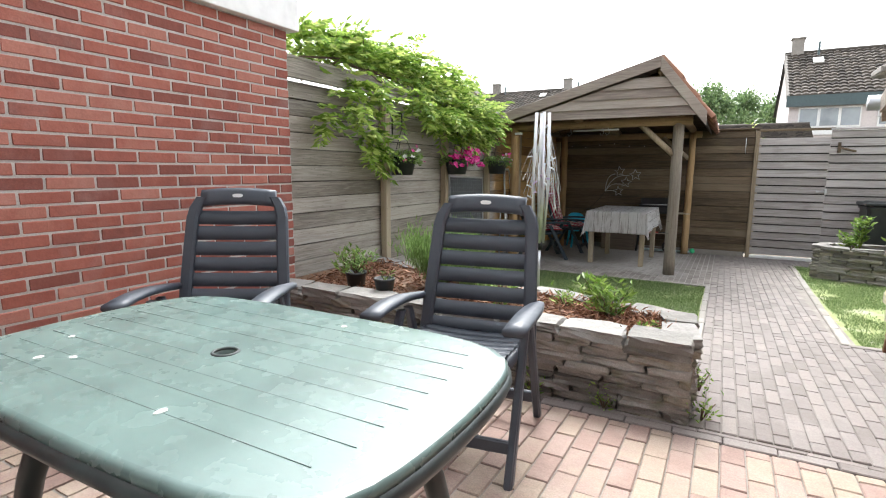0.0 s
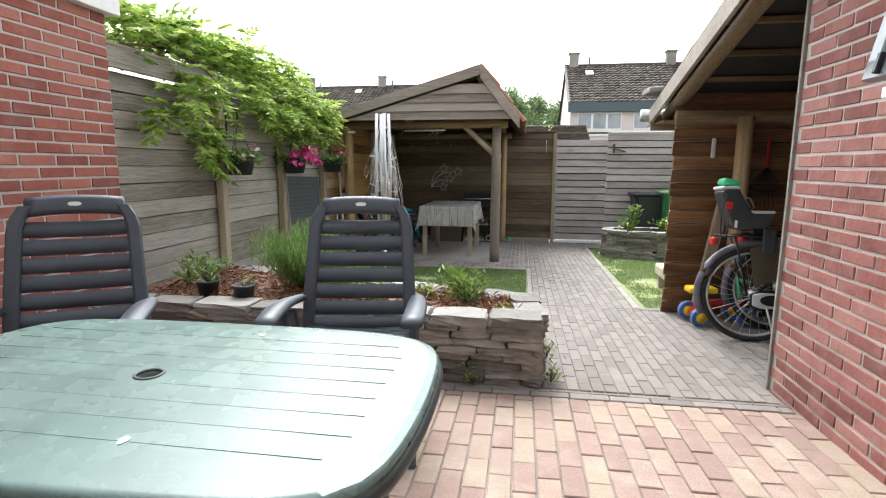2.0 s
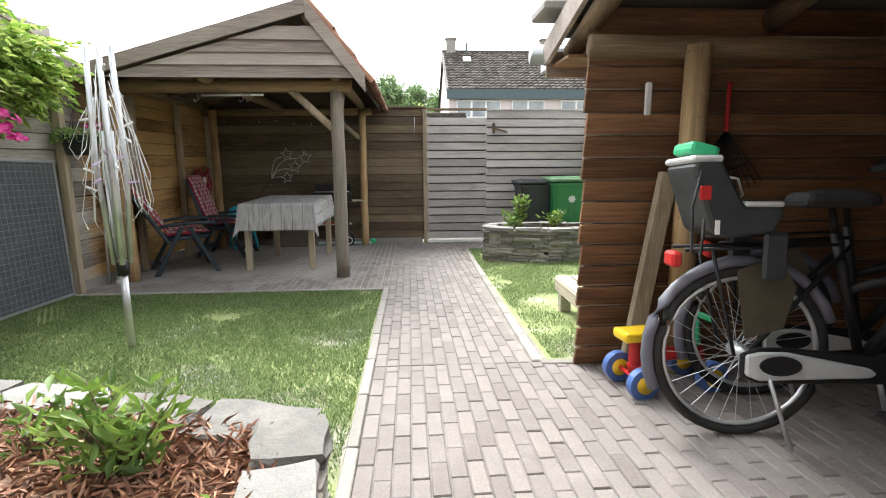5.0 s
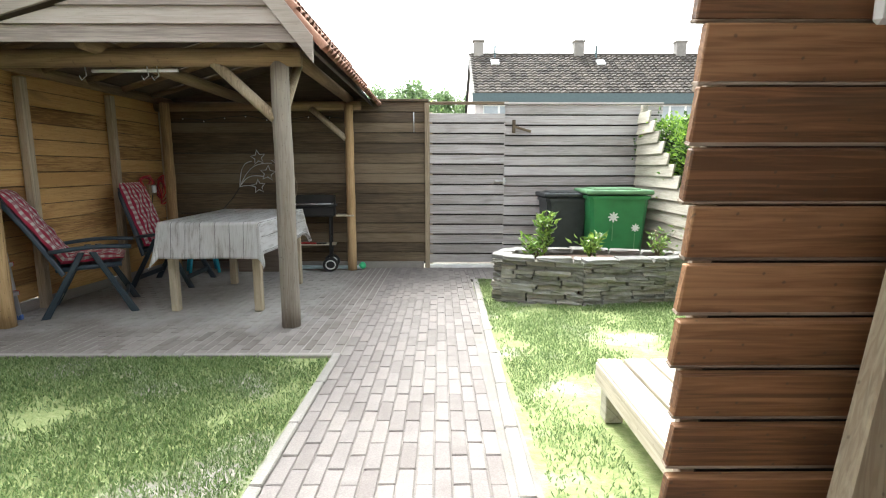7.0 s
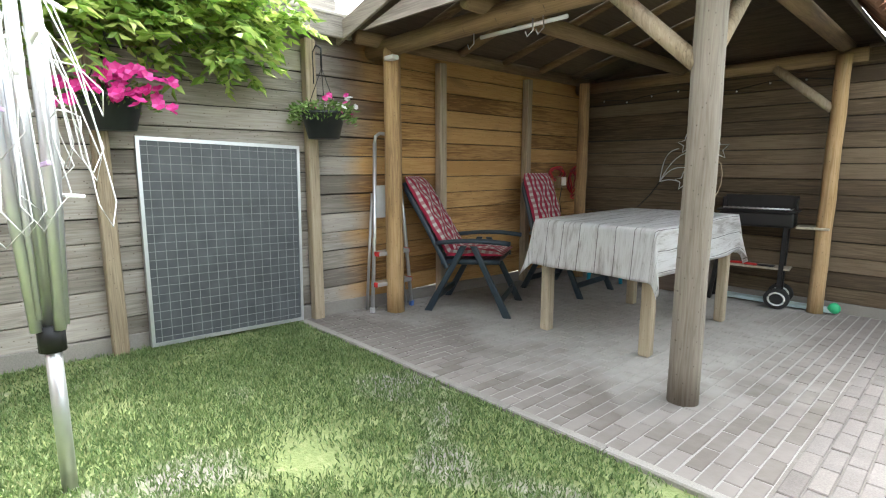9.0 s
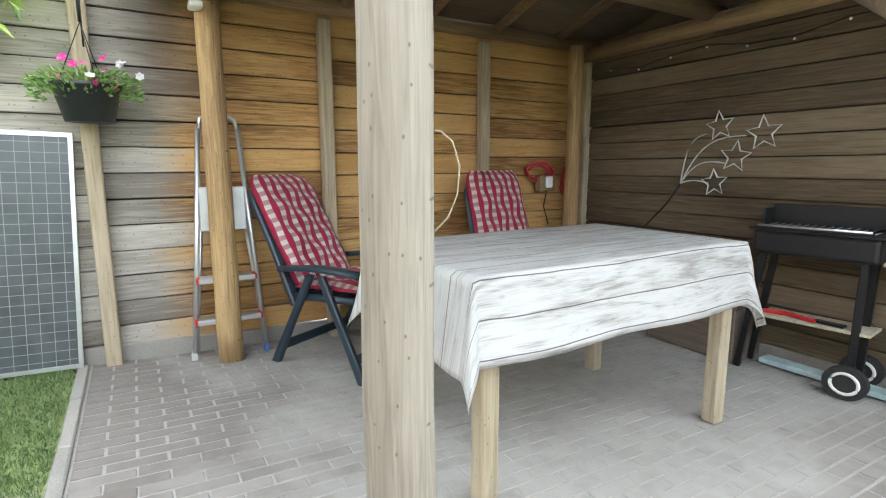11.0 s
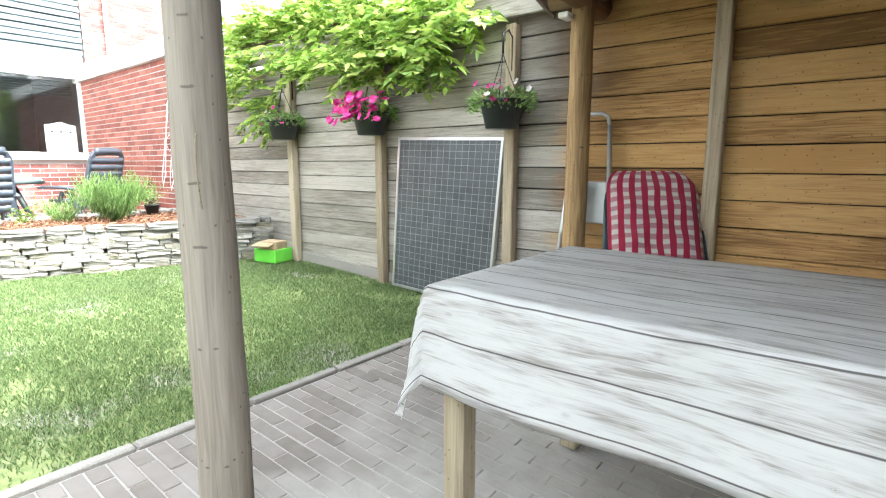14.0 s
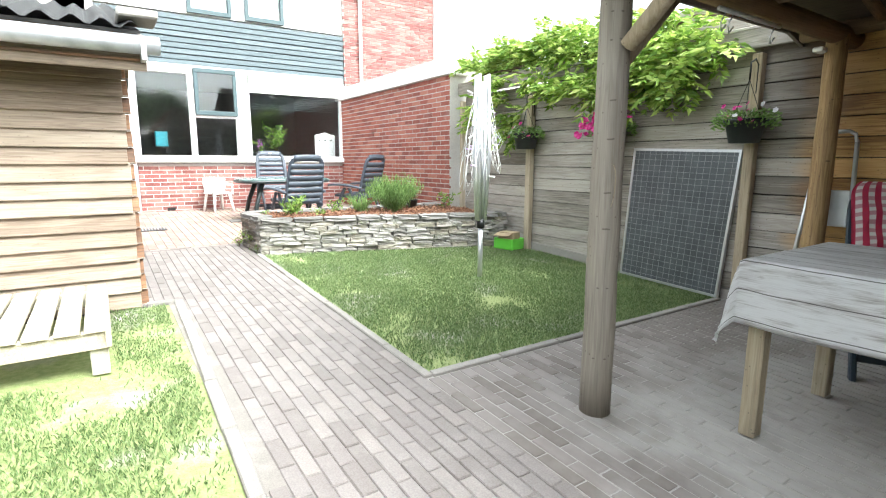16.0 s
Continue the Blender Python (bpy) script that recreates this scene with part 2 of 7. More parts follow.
def cube(bm, c, s, m=None, taper=1.0):
    """A box of size s about c; taper scales its top."""
    vs = []
    for z in (-1, 1):
        k = taper if z > 0 else 1.0
        for x, y in ((-1, -1), (1, -1), (1, 1), (-1, 1)):
            v = Vector((c[0] + x * s[0] / 2 * k, c[1] + y * s[1] / 2 * k, c[2] + z * s[2] / 2))
            vs.append(bm.verts.new(m @ v if m else v))
    for f in ((3, 2, 1, 0), (4, 5, 6, 7), (0, 1, 5, 4), (1, 2, 6, 5), (2, 3, 7, 6), (3, 0, 4, 7)):
        bm.faces.new([vs[i] for i in f])
    return vs


def tube(bm, pts, r, n=10, r2=None, closed=False, cap=True):
    """A round bar along points."""
    pts = [Vector(p) for p in pts]
    rings = []
    k = len(pts)
    for i, p in enumerate(pts):
        a = pts[(i + 1) % k] if (closed or i < k - 1) else p
        b = pts[i - 1] if (closed or i > 0) else p
        d = (a - b).normalized()
        u = d.cross(Vector((0, 0, 1)) if abs(d.z) < 0.9 else Vector((1, 0, 0))).normalized()
        w = d.cross(u)
        rr = r if r2 is None else r + (r2 - r) * i / max(1, k - 1)
        rings.append([bm.verts.new(p + rr * (math.cos(j * math.tau / n) * u + math.sin(j * math.tau / n) * w)) for j in range(n)])
    for i in range(k if closed else k - 1):
        A, B = rings[i], rings[(i + 1) % k]
        for j in range(n):
            bm.faces.new((A[j], A[(j + 1) % n], B[(j + 1) % n], B[j]))
    if cap and not closed:
        bm.faces.new(rings[0])
        bm.faces.new(rings[-1][::-1])


def poly_prism(bm, pts, z0, z1, m=None):
    """An upright prism over a plan."""
    lo = [bm.verts.new((m @ Vector((x, y, z0))) if m else (x, y, z0)) for x, y in pts]
    hi = [bm.verts.new((m @ Vector((x, y, z1))) if m else (x, y, z1)) for x, y in pts]
    n = len(pts)
    bm.faces.new(lo[::-1])
    bm.faces.new(hi)
    for i in range(n):
        bm.faces.new((lo[i], lo[(i + 1) % n], hi[(i + 1) % n], hi[i]))


def bevel(bm, w, seg=2):
    bmesh.ops.recalc_face_normals(bm, faces=bm.faces)
    bmesh.ops.bevel(bm, geom=list(bm.edges), offset=w, segments=seg, affect="EDGES", profile=0.5, clamp_overlap=True)


def mesh_of(bm, name, material, smooth=False):
    bmesh.ops.recalc_face_normals(bm, faces=bm.faces)
    me = bpy.data.meshes.new(name)
    bm.to_mesh(me)
    bm.free()
    if material:
        me.materials.append(material)
    if smooth:
        me.shade_smooth()
    return me


def part(name, bm, material, parent=None, label="", smooth=False):
    ob = new(name, mesh_of(bm, name, material, smooth))
    ob.parent = parent
    if label:
        ob["label"] = label
    return ob


def thing(name, label, category, group="", kind="", at=None):
    ob = new(name)
    ob.empty_display_size = 0.1
    if at:
        ob.matrix_basis = at
    return tagged(ob, label, category, group, kind)


def setting(name, bm, material, label, category, smooth=False):
    return tagged(part(name, bm, material, None, "", smooth), label, category, kind="structure")


def box_part(name, c, s, material, parent, bev=0.004, m=None, label="", seg=1):
    bm = bmesh.new()
    cube(bm, c, s)
    if bev:
        bevel(bm, bev, seg)
    if m:
        bm.transform(m)
    return part(name, bm, material, parent, label)


def bar_part(name, pts, r, material, parent, n=10, label="", r2=None, closed=False):
    bm = bmesh.new()
    tube(bm, pts, r, n, r2, closed)
    return part(name, bm, material, parent, label, smooth=True)


PIECE = {}


def piece_mesh(name, s, bev, material, wob=0.0, seed=0):
    """A shared mesh of one bevelled piece, its edges a little uneven."""
    key = (name, tuple(round(v, 3) for v in s), bev, material.name, wob, seed)
    if key not in PIECE:
        bm = bmesh.new()
        cube(bm, (0, 0, 0), s)
        bevel(bm, bev, 1)
        if wob:
            rr = random.Random(seed)
            for v in bm.verts:
                v.co += Vector([(rr.random() - 0.5) * wob for _ in range(3)])
        PIECE[key] = mesh_of(bm, name, material)
    return PIECE[key]


def piece(name, me, parent, m):
    ob = new(name, me)
    ob.parent = parent
    ob.matrix_basis = m
    return ob


def joined(name, items, s_default, bev, material, parent):
    """Many alike pieces as one mesh; items hold a pose and a size."""
    verts, faces = [], []
    for m, s in items:
        a, b, c = s[0] / 2, s[1] / 2, s[2] / 2
        k = len(verts)
        for z, e in ((-c, 0), (c, bev)):
            for x, y in ((-1, -1), (1, -1), (1, 1), (-1, 1)):
                verts.append(m @ Vector((x * (a - e), y * (b - e), z)))
        faces += [[k + i for i in f] for f in ((3, 2, 1, 0), (4, 5, 6, 7), (0, 1, 5, 4), (1, 2, 6, 5), (2, 3, 7, 6), (3, 0, 4, 7))]
    me = bpy.data.meshes.new(name)
    me.from_pydata(verts, [], faces)
    me.materials.append(material)
    ob = new(name, me)
    ob.parent = parent
    return tagged(ob, kind="stuff")


def brick_face(parent, p0, u, length, z0, z1, mat_near, mat_rest, near, holes=(), proud=0.006, n=None, course=0.065, pitch=0.22):
    """Bricks in half bond on a wall face that starts at p0 and runs along u; n points out of it. near picks those built singly."""
    u, n = Vector(u), Vector(n)
    p0 = Vector(p0)
    turn = Matrix((( u.x, n.x, 0), (u.y, n.y, 0), (0, 0, 1))).to_4x4()
    rest, count = [], 0
    rows = int((z1 - z0) / course)
    rr = random.Random(len(parent.name) + int(length * 100))
    for r in range(rows):
        z = z0 + (r + 0.5) * course
        s = -(r % 2) * pitch / 2
        while s < length:
            a, b = max(0, s + 0.006), min(length, s + pitch - 0.006)
            s += pitch
            if b - a < 0.03:
                continue
            cuts = [(a, b)]
            for h0, h1, hz0, hz1 in holes:
                if hz0 - 0.03 < z < hz1 + 0.03:
                    new_cuts = []
                    for c, d in cuts:
                        if d <= h0 or c >= h1:
                            new_cuts.append((c, d))
                        else:
                            if c < h0 - 0.02:
                                new_cuts.append((c, h0))
                            if d > h1 + 0.02:
                                new_cuts.append((h1, d))
                    cuts = new_cuts
            for c, d in cuts:
                mid = (c + d) / 2
                size = (round(d - c, 3), 0.03, course - 0.0135)
                pos = p0 + u * mid + n * (proud - 0.015 + (rr.random() - 0.5) * 0.003) + Vector((0, 0, z))
                m = Matrix.Translation(pos) @ turn @ pose(0, 0, 0, 0, (rr.random() - 0.5) * 0.6, 0)
                if near(mid, z) and count < 300:
                    count += 1
                    piece("brick", piece_mesh("brick", size, 0.003, mat_near, 0.003, rr.randrange(3)), parent, m)
                else:
                    rest.append((m, size))
    if rest:
        joined("bricks", rest, None, 0.0, mat_rest, parent)


def pavers(parent, x0, x1, y0, y1, mat_near, mat_rest, near, w=0.066, l=0.2, along="Y", skip=None, lift=0.0):
    rest, count = [], 0
    rr = random.Random(int(x0 * 10 + y0 * 100))
    a0, a1, b0, b1 = (x0, x1, y0, y1) if along == "Y" else (y0, y1, x0, x1)
    i, a = 0, a0
    while a < a1 - 0.02:
        wa = min(w, a1 - a)
        b = b0 - (i % 2) * l / 2
        while b < b1:
            c, d = max(b, b0), min(b + l, b1)
            b += l
            if d - c < 0.03:
                continue
            mid, cross = (c + d) / 2, a + wa / 2
            x, y = (cross, mid) if along == "Y" else (mid, cross)
            if skip and skip(x, y):
                continue
            size = (round(wa - 0.004, 3), round(d - c - 0.004, 3), 0.05)
            m = pose(x, y, gz(y) - 0.025 + lift + (rr.random() - 0.5) * 0.003, -2.245 + (rr.random() - 0.5) * 0.5, (rr.random() - 0.5) * 0.6, 0 if along == "Y" else 90)
            if along != "Y":
                m = pose(x, y, gz(y) - 0.025 + lift + (rr.random() - 0.5) * 0.004, 0, 0, 0) @ pose(0, 0, 0, -2.245, 0, 0) @ pose(0, 0, 0, 0, 0, 90)
            if near(x, y) and count < 300:
                count += 1
                piece("paver", piece_mesh("paver", size, 0.004, mat_near, 0.003, rr.randrange(4)), parent, m)
            else:
                rest.append((m, size))
        a += w
        i += 1
    if rest:
        joined("pavers", rest, None, 0.004, mat_rest, parent)


def boards(parent, p0, u, length, z0, z1, rows, material, n, thick=0.03, tilt=0.0, gap=0.006, label="board", lengths=None, start=0.0, cut=None):
    """Level boards, one above another, on a face that starts at p0 and runs along u; n points out of it."""
    u, n, p0 = Vector(u), Vector(n), Vector(p0)
    turn = Matrix(((u.x, n.x, 0), (u.y, n.y, 0), (0, 0, 1))).to_4x4()
    h = (z1 - z0) / rows
    rr = random.Random(int(abs(p0.x * 31 + p0.y * 17) * 10))
    for i in range(rows):
        ln = lengths(z0 + (i + 0.5) * h) if lengths else length
        hh = h - gap
        me = piece_mesh(label, (round(ln, 2), thick, round(hh, 3)), 0.004, material, 0.004, rr.randrange(3))
        piece(label, me, parent, Matrix.Translation(p0 + u * (start + ln / 2) + n * (rr.random() * 0.005) + Vector((0, 0, z0 + (i + 0.5) * h))) @ turn @ pose(0, 0, 0, tilt + (rr.random() - 0.5) * 0.8, (rr.random() - 0.5) * 0.25, 0))


# ---- ground and paving ----
bm = bmesh.new()
ys = [-90, -1.5, 0, 2.4, 4.4, 6.2, 8, 10.2, 30, 200]
xs = [-150, -8, -2.4, 0.4, 1.44, 3.6, 8, 150]
grid = [[bm.verts.new((x, y, gz(y) - 0.045)) for x in xs] for y in ys]
for i in range(len(ys) - 1):
    for j in range(len(xs) - 1):
        bm.faces.new((grid[i][j], grid[i][j + 1], grid[i + 1][j + 1], grid[i + 1][j]))
setting("ground", bm, m_soil, "bare brown soil under the paving and lawns", "ground")


def slab(name, x0, x1, y0, y1, material, label, category, dz=-0.007, cuts=1):
    bm = bmesh.new()
    cube(bm, ((x0 + x1) / 2, (y0 + y1) / 2, 0), (x1 - x0, y1 - y0, 0.03))
    for v in bm.verts:
        v.co.z += gz(v.co.y) + dz - 0.015
    return setting(name, bm, material, label, category)


terrace = slab("terrace", -2.20, 1.69, -1.08, 2.20, m_sand, "terrace of yellow and pink clay pavers in running bond", "paving")
path = slab("path", 0.46, 1.44, 2.3, 9.9, m_sand, "garden path of grey-pink pavers, sandy joints", "path")
path_widening = slab("path_widening", 1.445, 1.675, 2.3, 4.3, m_sand, "grey-pink pavers where the path meets the shed", "path")
gate_paving = slab("gate_paving", 1.445, 2.3, 9.0, 9.9, m_sand, "grey pavers in front of the garden gate", "paving")
bike_floor = slab("bike_shed_floor", 1.68, 4.0, 2.5, 4.3, m_sand, "grey paver floor of the open bike shed", "paving")
gazebo_floor = slab("gazebo_floor", -2.42, 0.46, 6.30, 9.88, m_dust, "dusty grey paver floor under the gazebo", "paving", dz=-0.008)


def dusty_pavers():
    """Grey pavers over which pale dust has drifted under the gazebo."""
    m, nt, b = nodes_of("dusty_paver")
    tone = maths(nt, "ADD", maths(nt, "MULTIPLY", piece_random(nt), 0.5), maths(nt, "MULTIPLY", noise_tex(nt, 14, detail=5), 0.5))
    base = ramp(nt, tone, [(0.15, 0.128, 0.112), (0.19, 0.166, 0.15), (0.225, 0.2, 0.183)])
    dust = ramp(nt, noise_tex(nt, 9, detail=6, seedy=False), [(0.27, 0.25, 0.228), (0.325, 0.305, 0.282), (0.35, 0.328, 0.304)])
    drift = maths(nt, "MULTIPLY", maths(nt, "SUBTRACT", noise_tex(nt, 2.3, detail=6, seedy=False), 0.5), 1.6)
    fy = span(nt, maths(nt, "ADD", world_axis(nt, "Y"), drift), 6.75, 7.25)
    fx = span(nt, maths(nt, "ADD", world_axis(nt, "X"), drift), 0.35, -0.15)
    f = maths(nt, "MULTIPLY", maths(nt, "MULTIPLY", fy, fx), 0.94)
    nt.links.new(mix(nt, f, base, dust), b.inputs["Base Color"])
    b.inputs["Roughness"].default_value = 0.92
    bump(nt, b, noise_tex(nt, 50, detail=6), 0.003)
    return m


m_dusty = dusty_pavers()


def lawn_sheet(name, x0, x1, y0, y1, label):
    bm = bmesh.new()
    n, k = 24, 28
    g = [[None] * (k + 1) for _ in range(n + 1)]
    for i in range(n + 1):
        for j in range(k + 1):
            x, y = x0 + (x1 - x0) * i / n, y0 + (y1 - y0) * j / k
            h = 0.006 * noise.noise(Vector((x * 2, y * 2, 3))) if 0 < i < n and 0 < j < k else 0
            g[i][j] = bm.verts.new((x, y, gz(y) - 0.012 + h))
    for i in range(n):
        for j in range(k):
            bm.faces.new((g[i][j], g[i + 1][j], g[i + 1][j + 1], g[i][j + 1]))
    return setting(name, bm, m_lawn, label, "lawn", True)


def lawn_material():
    m, nt, b = nodes_of("lawn_soil")
    base = ramp(nt, noise_tex(nt, 30, detail=6, seedy=False), [(0.15, 0.19, 0.065), (0.22, 0.26, 0.1), (0.29, 0.31, 0.15)])
    sand = ramp(nt, noise_tex(nt, 60, detail=4, seedy=False), [(0.28, 0.257, 0.215), (0.37, 0.343, 0.3)])
    f = span(nt, noise_tex(nt, 1.6, detail=5, seedy=False), 0.55, 0.64)
    nt.links.new(mix(nt, f, base, sand), b.inputs["Base Color"])
    b.inputs["Roughness"].default_value = 0.95
    bump(nt, b, noise_tex(nt, 90, detail=4, seedy=False), 0.01)
    return m


m_lawn = lawn_material()
lawn_left = lawn_sheet("lawn_left", -2.40, 0.42, 2.6, 6.29, "green lawn with worn sandy patches")
lawn_right = lawn_sheet("lawn_right", 1.44, 3.7, 4.34, 8.9, "sparse lawn with pale sandy patches")


def kerb(name, x0, y0, x1, y1, n, w=0.05):
    root = thing(name, "row of narrow concrete edging blocks", "kerb", kind="structure")
    d = Vector((x1 - x0, y1 - y0, 0))
    ang = math.degrees(math.atan2(d.y, d.x))
    ln = d.length / n
    for i in range(n):
        x, y = x0 + d.x * (i + 0.5) / n, y0 + d.y * (i + 0.5) / n
        tilt = math.degrees(math.atan((gz(y0 + d.y) - gz(y0)) / d.length))
        piece("edging_block", piece_mesh("edging_block", (round(ln - 0.006, 3), w, 0.12), 0.006, m_kerb, 0.004, i % 3), root, pose(x, y, gz(y) - 0.05, 0, 0, ang) @ pose(0, 0, 0, 0, -tilt, 0))
    return root


kerb("kerb_lawn_side", 0.445, 2.95, 0.445, 6.33, 7)
kerb("kerb_lawn_back", -2.36, 6.31, 0.42, 6.31, 6)
kerb("kerb_right", 1.37, 4.3, 1.46, 7.85, 7, 0.06)
kerb("kerb_right", 1.46, 7.86, 1.49, 8.95, 2, 0.06)
kerb("kerb_shed", 1.38, 4.29, 1.58, 4.28, 1)


# ---- walls ----
wall_left = thing("wall_left", "red brick side wall of the neighbouring extension", "wall", kind="structure")
box_part("core", (-2.349, 0.77, 1.07), (0.30, 3.70, 2.42), m_mortar, wall_left, 0)
bm = bmesh.new()
cube(bm, (-2.31, 0.72, 2.38), (0.34, 3.94, 0.22))
bevel(bm, 0.006)
tagged(part("trim_fascia_left", bm, m_white), "white painted fascia along a flat roof", "trim", kind="structure")
bm = bmesh.new()
cube(bm, (-4.98, 0.78, 2.42), (5.0, 3.76, 0.1))
setting("roof_left", bm, m_dark_sheet, "flat dark roof of the neighbouring extension", "roof")
bm = bmesh.new()
cube(bm, (-4.96, 2.56, 1.2), (4.9, 0.12, 2.3))
setting("wall_left_end", bm, m_mortar, "end wall of the neighbouring extension", "wall")

wall_right = thing("wall_right", "pinkish red brick wall of the shed with chipped bricks", "wall", kind="structure")
for c, s in (((1.839, 2.155, 1.35), (0.30, 0.74, 2.5)), ((1.839, 0.035, 1.35), (0.30, 1.9, 2.5)), ((1.839, 1.385, 0.85), (0.30, 0.8, 1.5)), ((1.839, 1.385, 2.45), (0.30, 0.8, 0.3)), ((2.9, 2.435, 1.35), (2.3, 0.18, 2.5)), ((2.9, -0.86, 1.35), (2.3, 0.18, 2.5))):
    box_part("core", c, s, m_mortar, wall_right, 0)
box_part("corner_strip", (1.682, 2.532, 1.2), (0.02, 0.02, 2.2), m_kerb, wall_right, 0.002)

house_wall = thing("wall_house", "red brick lower wall of the terraced house", "wall", kind="structure")
box_part("core", (-0.49, -1.179, 0.70), (3.48, 0.2, 0.86), m_mortar, house_wall, 0)
box_part("upper_wall", (0.0, -1.32, 4.6), (4.9, 0.2, 2.2), m_white, house_wall, 0)
box_part("side_wall", (3.6, -1.2, 2.6), (2.6, 0.2, 5.2), m_brick_pale_rest, house_wall, 0)
bm = bmesh.new()
cube(bm, (-4.49, -1.25, 3.9), (4.36, 0.25, 4.6))
neighbour_wall = setting("wall_neighbour", bm, m_mortar, "pale red brick upper wall of the neighbouring house", "wall")
bm = bmesh.new()
cube(bm, (-1.0, -3.5, 5.75), (14, 5.6, 0.12))
setting("roof_house", bm, m_dark_sheet, "dark roof edge of the terraced houses", "roof")

# ---- the house's windows, cladding and door ----
window_1 = thing("window_1", "wide white-framed window with a dark opening light", "window", kind="structure")
Y0 = -1.10
# the wide panel at x -1.33 is white for sky reflected in upper glass
for name, c, s in (("frame_sill", (-0.49, Y0 + 0.03, 1.16), (3.52, 0.16, 0.08)), ("frame_head", (-0.49, Y0, 2.645), (3.5, 0.1, 0.05)),
                   ("frame_stile", (1.22, Y0, 1.9), (0.07, 0.1, 1.46)), ("frame_stile", (0.41, Y0, 1.9), (0.09, 0.1, 1.46)), ("frame_stile", (-0.39, Y0, 1.9), (0.24, 0.1, 1.46)),
                   ("frame_stile", (-2.20, Y0, 1.9), (0.09, 0.1, 1.46)), ("frame_rail", (0.05, Y0, 1.875), (0.66, 0.1, 0.05)), ("head_panel", (-1.33, Y0 + 0.01, 2.47), (1.70, 0.08, 0.32)),
                   ("frame_rail", (-0.49, Y0, 1.21), (3.5, 0.1, 0.04)), ("head_panel", (0.82, Y0 + 0.01, 2.58), (0.74, 0.08, 0.1))):
    box_part(name, c, s, m_white, window_1, 0.005)
for c, s in (((0.82, Y0 - 0.01, 1.87), (0.74, 0.012, 1.3)), ((0.05, Y0 - 0.01, 1.54), (0.66, 0.012, 0.62)), ((-1.33, Y0 - 0.01, 1.77), (1.68, 0.012, 1.1)), ((0.03, Y0 + 0.07, 2.26), (0.54, 0.012, 0.6))):
    ob = box_part("pane", c, s, m_glass, window_1, 0)
    ob.visible_shadow = False
for name, c, s in (("sash_rail", (0.03, Y0 + 0.07, 2.60), (0.66, 0.05, 0.07)), ("sash_rail", (0.03, Y0 + 0.07, 1.925), (0.66, 0.05, 0.07)), ("sash_stile", (0.33, Y0 + 0.07, 2.26), (0.06, 0.05, 0.6)), ("sash_stile", (-0.27, Y0 + 0.07, 2.26), (0.06, 0.05, 0.6))):
    box_part(name, c, s, m_dark_frame, window_1, 0.005, label="dark green window sash")

cladding = thing("cladding", "dark grey-green weatherboard cladding between the storeys", "cladding", kind="structure")
boards(cladding, (-2.3, -1.16, 0), (1, 0, 0), 4.7, 2.67, 3.46, 9, m_green_clad, (0, 1, 0), 0.025, 7, gap=0.014, label="cladding_board")
# added dark sheet: the shadow lines between cladding boards
box_part("backing", (0.05, -1.2, 3.065), (4.68, 0.02, 0.78), m_dark_sheet, cladding, 0)
window_2 = thing("window_2", "upstairs windows with dark green sashes in white panels", "window", kind="structure")
for x0, x1 in ((0.36, -0.32), (-0.54, -1.2), (-1.4, -2.2)):
    xm, w = (x0 + x1) / 2, x0 - x1
    box_part("pane", (xm, -1.19, 4.2), (w - 0.1, 0.012, 1.3), m_glass, window_2, 0)
    if x1 > -2:
        for c, s in (((xm, -1.16, 3.54), (w, 0.06, 0.07)), ((x0 - 0.03, -1.16, 4.2), (0.06, 0.06, 1.26)), ((x1 + 0.03, -1.16, 4.2), (0.06, 0.06, 1.26)), ((xm, -1.16, 4.86), (w, 0.06, 0.07))):
            box_part("sash", c, s, m_dark_frame, window_2, 0.004, label="dark green window sash")
door_1 = thing("door_1", "white garden door with a glazed upper half", "door", kind="structure")
box_part("door_leaf", (1.63, -1.10, 1.25), (0.66, 0.05, 1.95), m_white, door_1, 0.004)
for x in (1.29, 1.97):
    box_part("door_frame", (x, -1.10, 1.35), (0.06, 0.1, 2.2), m_white, door_1, 0.004)
box_part("door_frame", (1.63, -1.10, 2.42), (0.72, 0.1, 0.4), m_white, door_1, 0.004)
box_part("door_glass", (1.63, -1.07, 1.62), (0.44, 0.012, 0.95), m_dark_frame, door_1, 0, label="dark glazing")
box_part("door_handle", (1.36, -1.05, 1.22), (0.03, 0.03, 0.14), m_black, door_1, 0.004)
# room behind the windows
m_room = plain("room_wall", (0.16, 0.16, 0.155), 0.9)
room = thing("room_interior", "dim living room behind the window", "room", kind="structure")
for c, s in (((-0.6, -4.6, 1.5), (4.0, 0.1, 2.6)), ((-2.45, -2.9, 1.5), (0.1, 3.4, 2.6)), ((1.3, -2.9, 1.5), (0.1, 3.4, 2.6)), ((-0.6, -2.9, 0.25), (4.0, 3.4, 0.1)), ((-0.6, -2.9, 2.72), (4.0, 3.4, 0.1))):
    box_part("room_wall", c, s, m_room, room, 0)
# neighbour's white window bay and downpipe
nb = thing("window_3", "white framed upstairs window of the neighbouring house", "window", kind="structure")
box_part("frame_panel", (-5.5, -1.1, 4.3), (2.4, 0.08, 2.1), m_white, nb, 0.006)
for i in range(3):
    box_part("pane", (-4.75 - i * 0.75, -1.04, 4.35), (0.6, 0.02, 1.7), m_glass, nb, 0)
bar_part("downpipe", [(-2.63, -1.07, 2.45), (-2.63, -1.07, 5.6)], 0.035, m_white, nb)

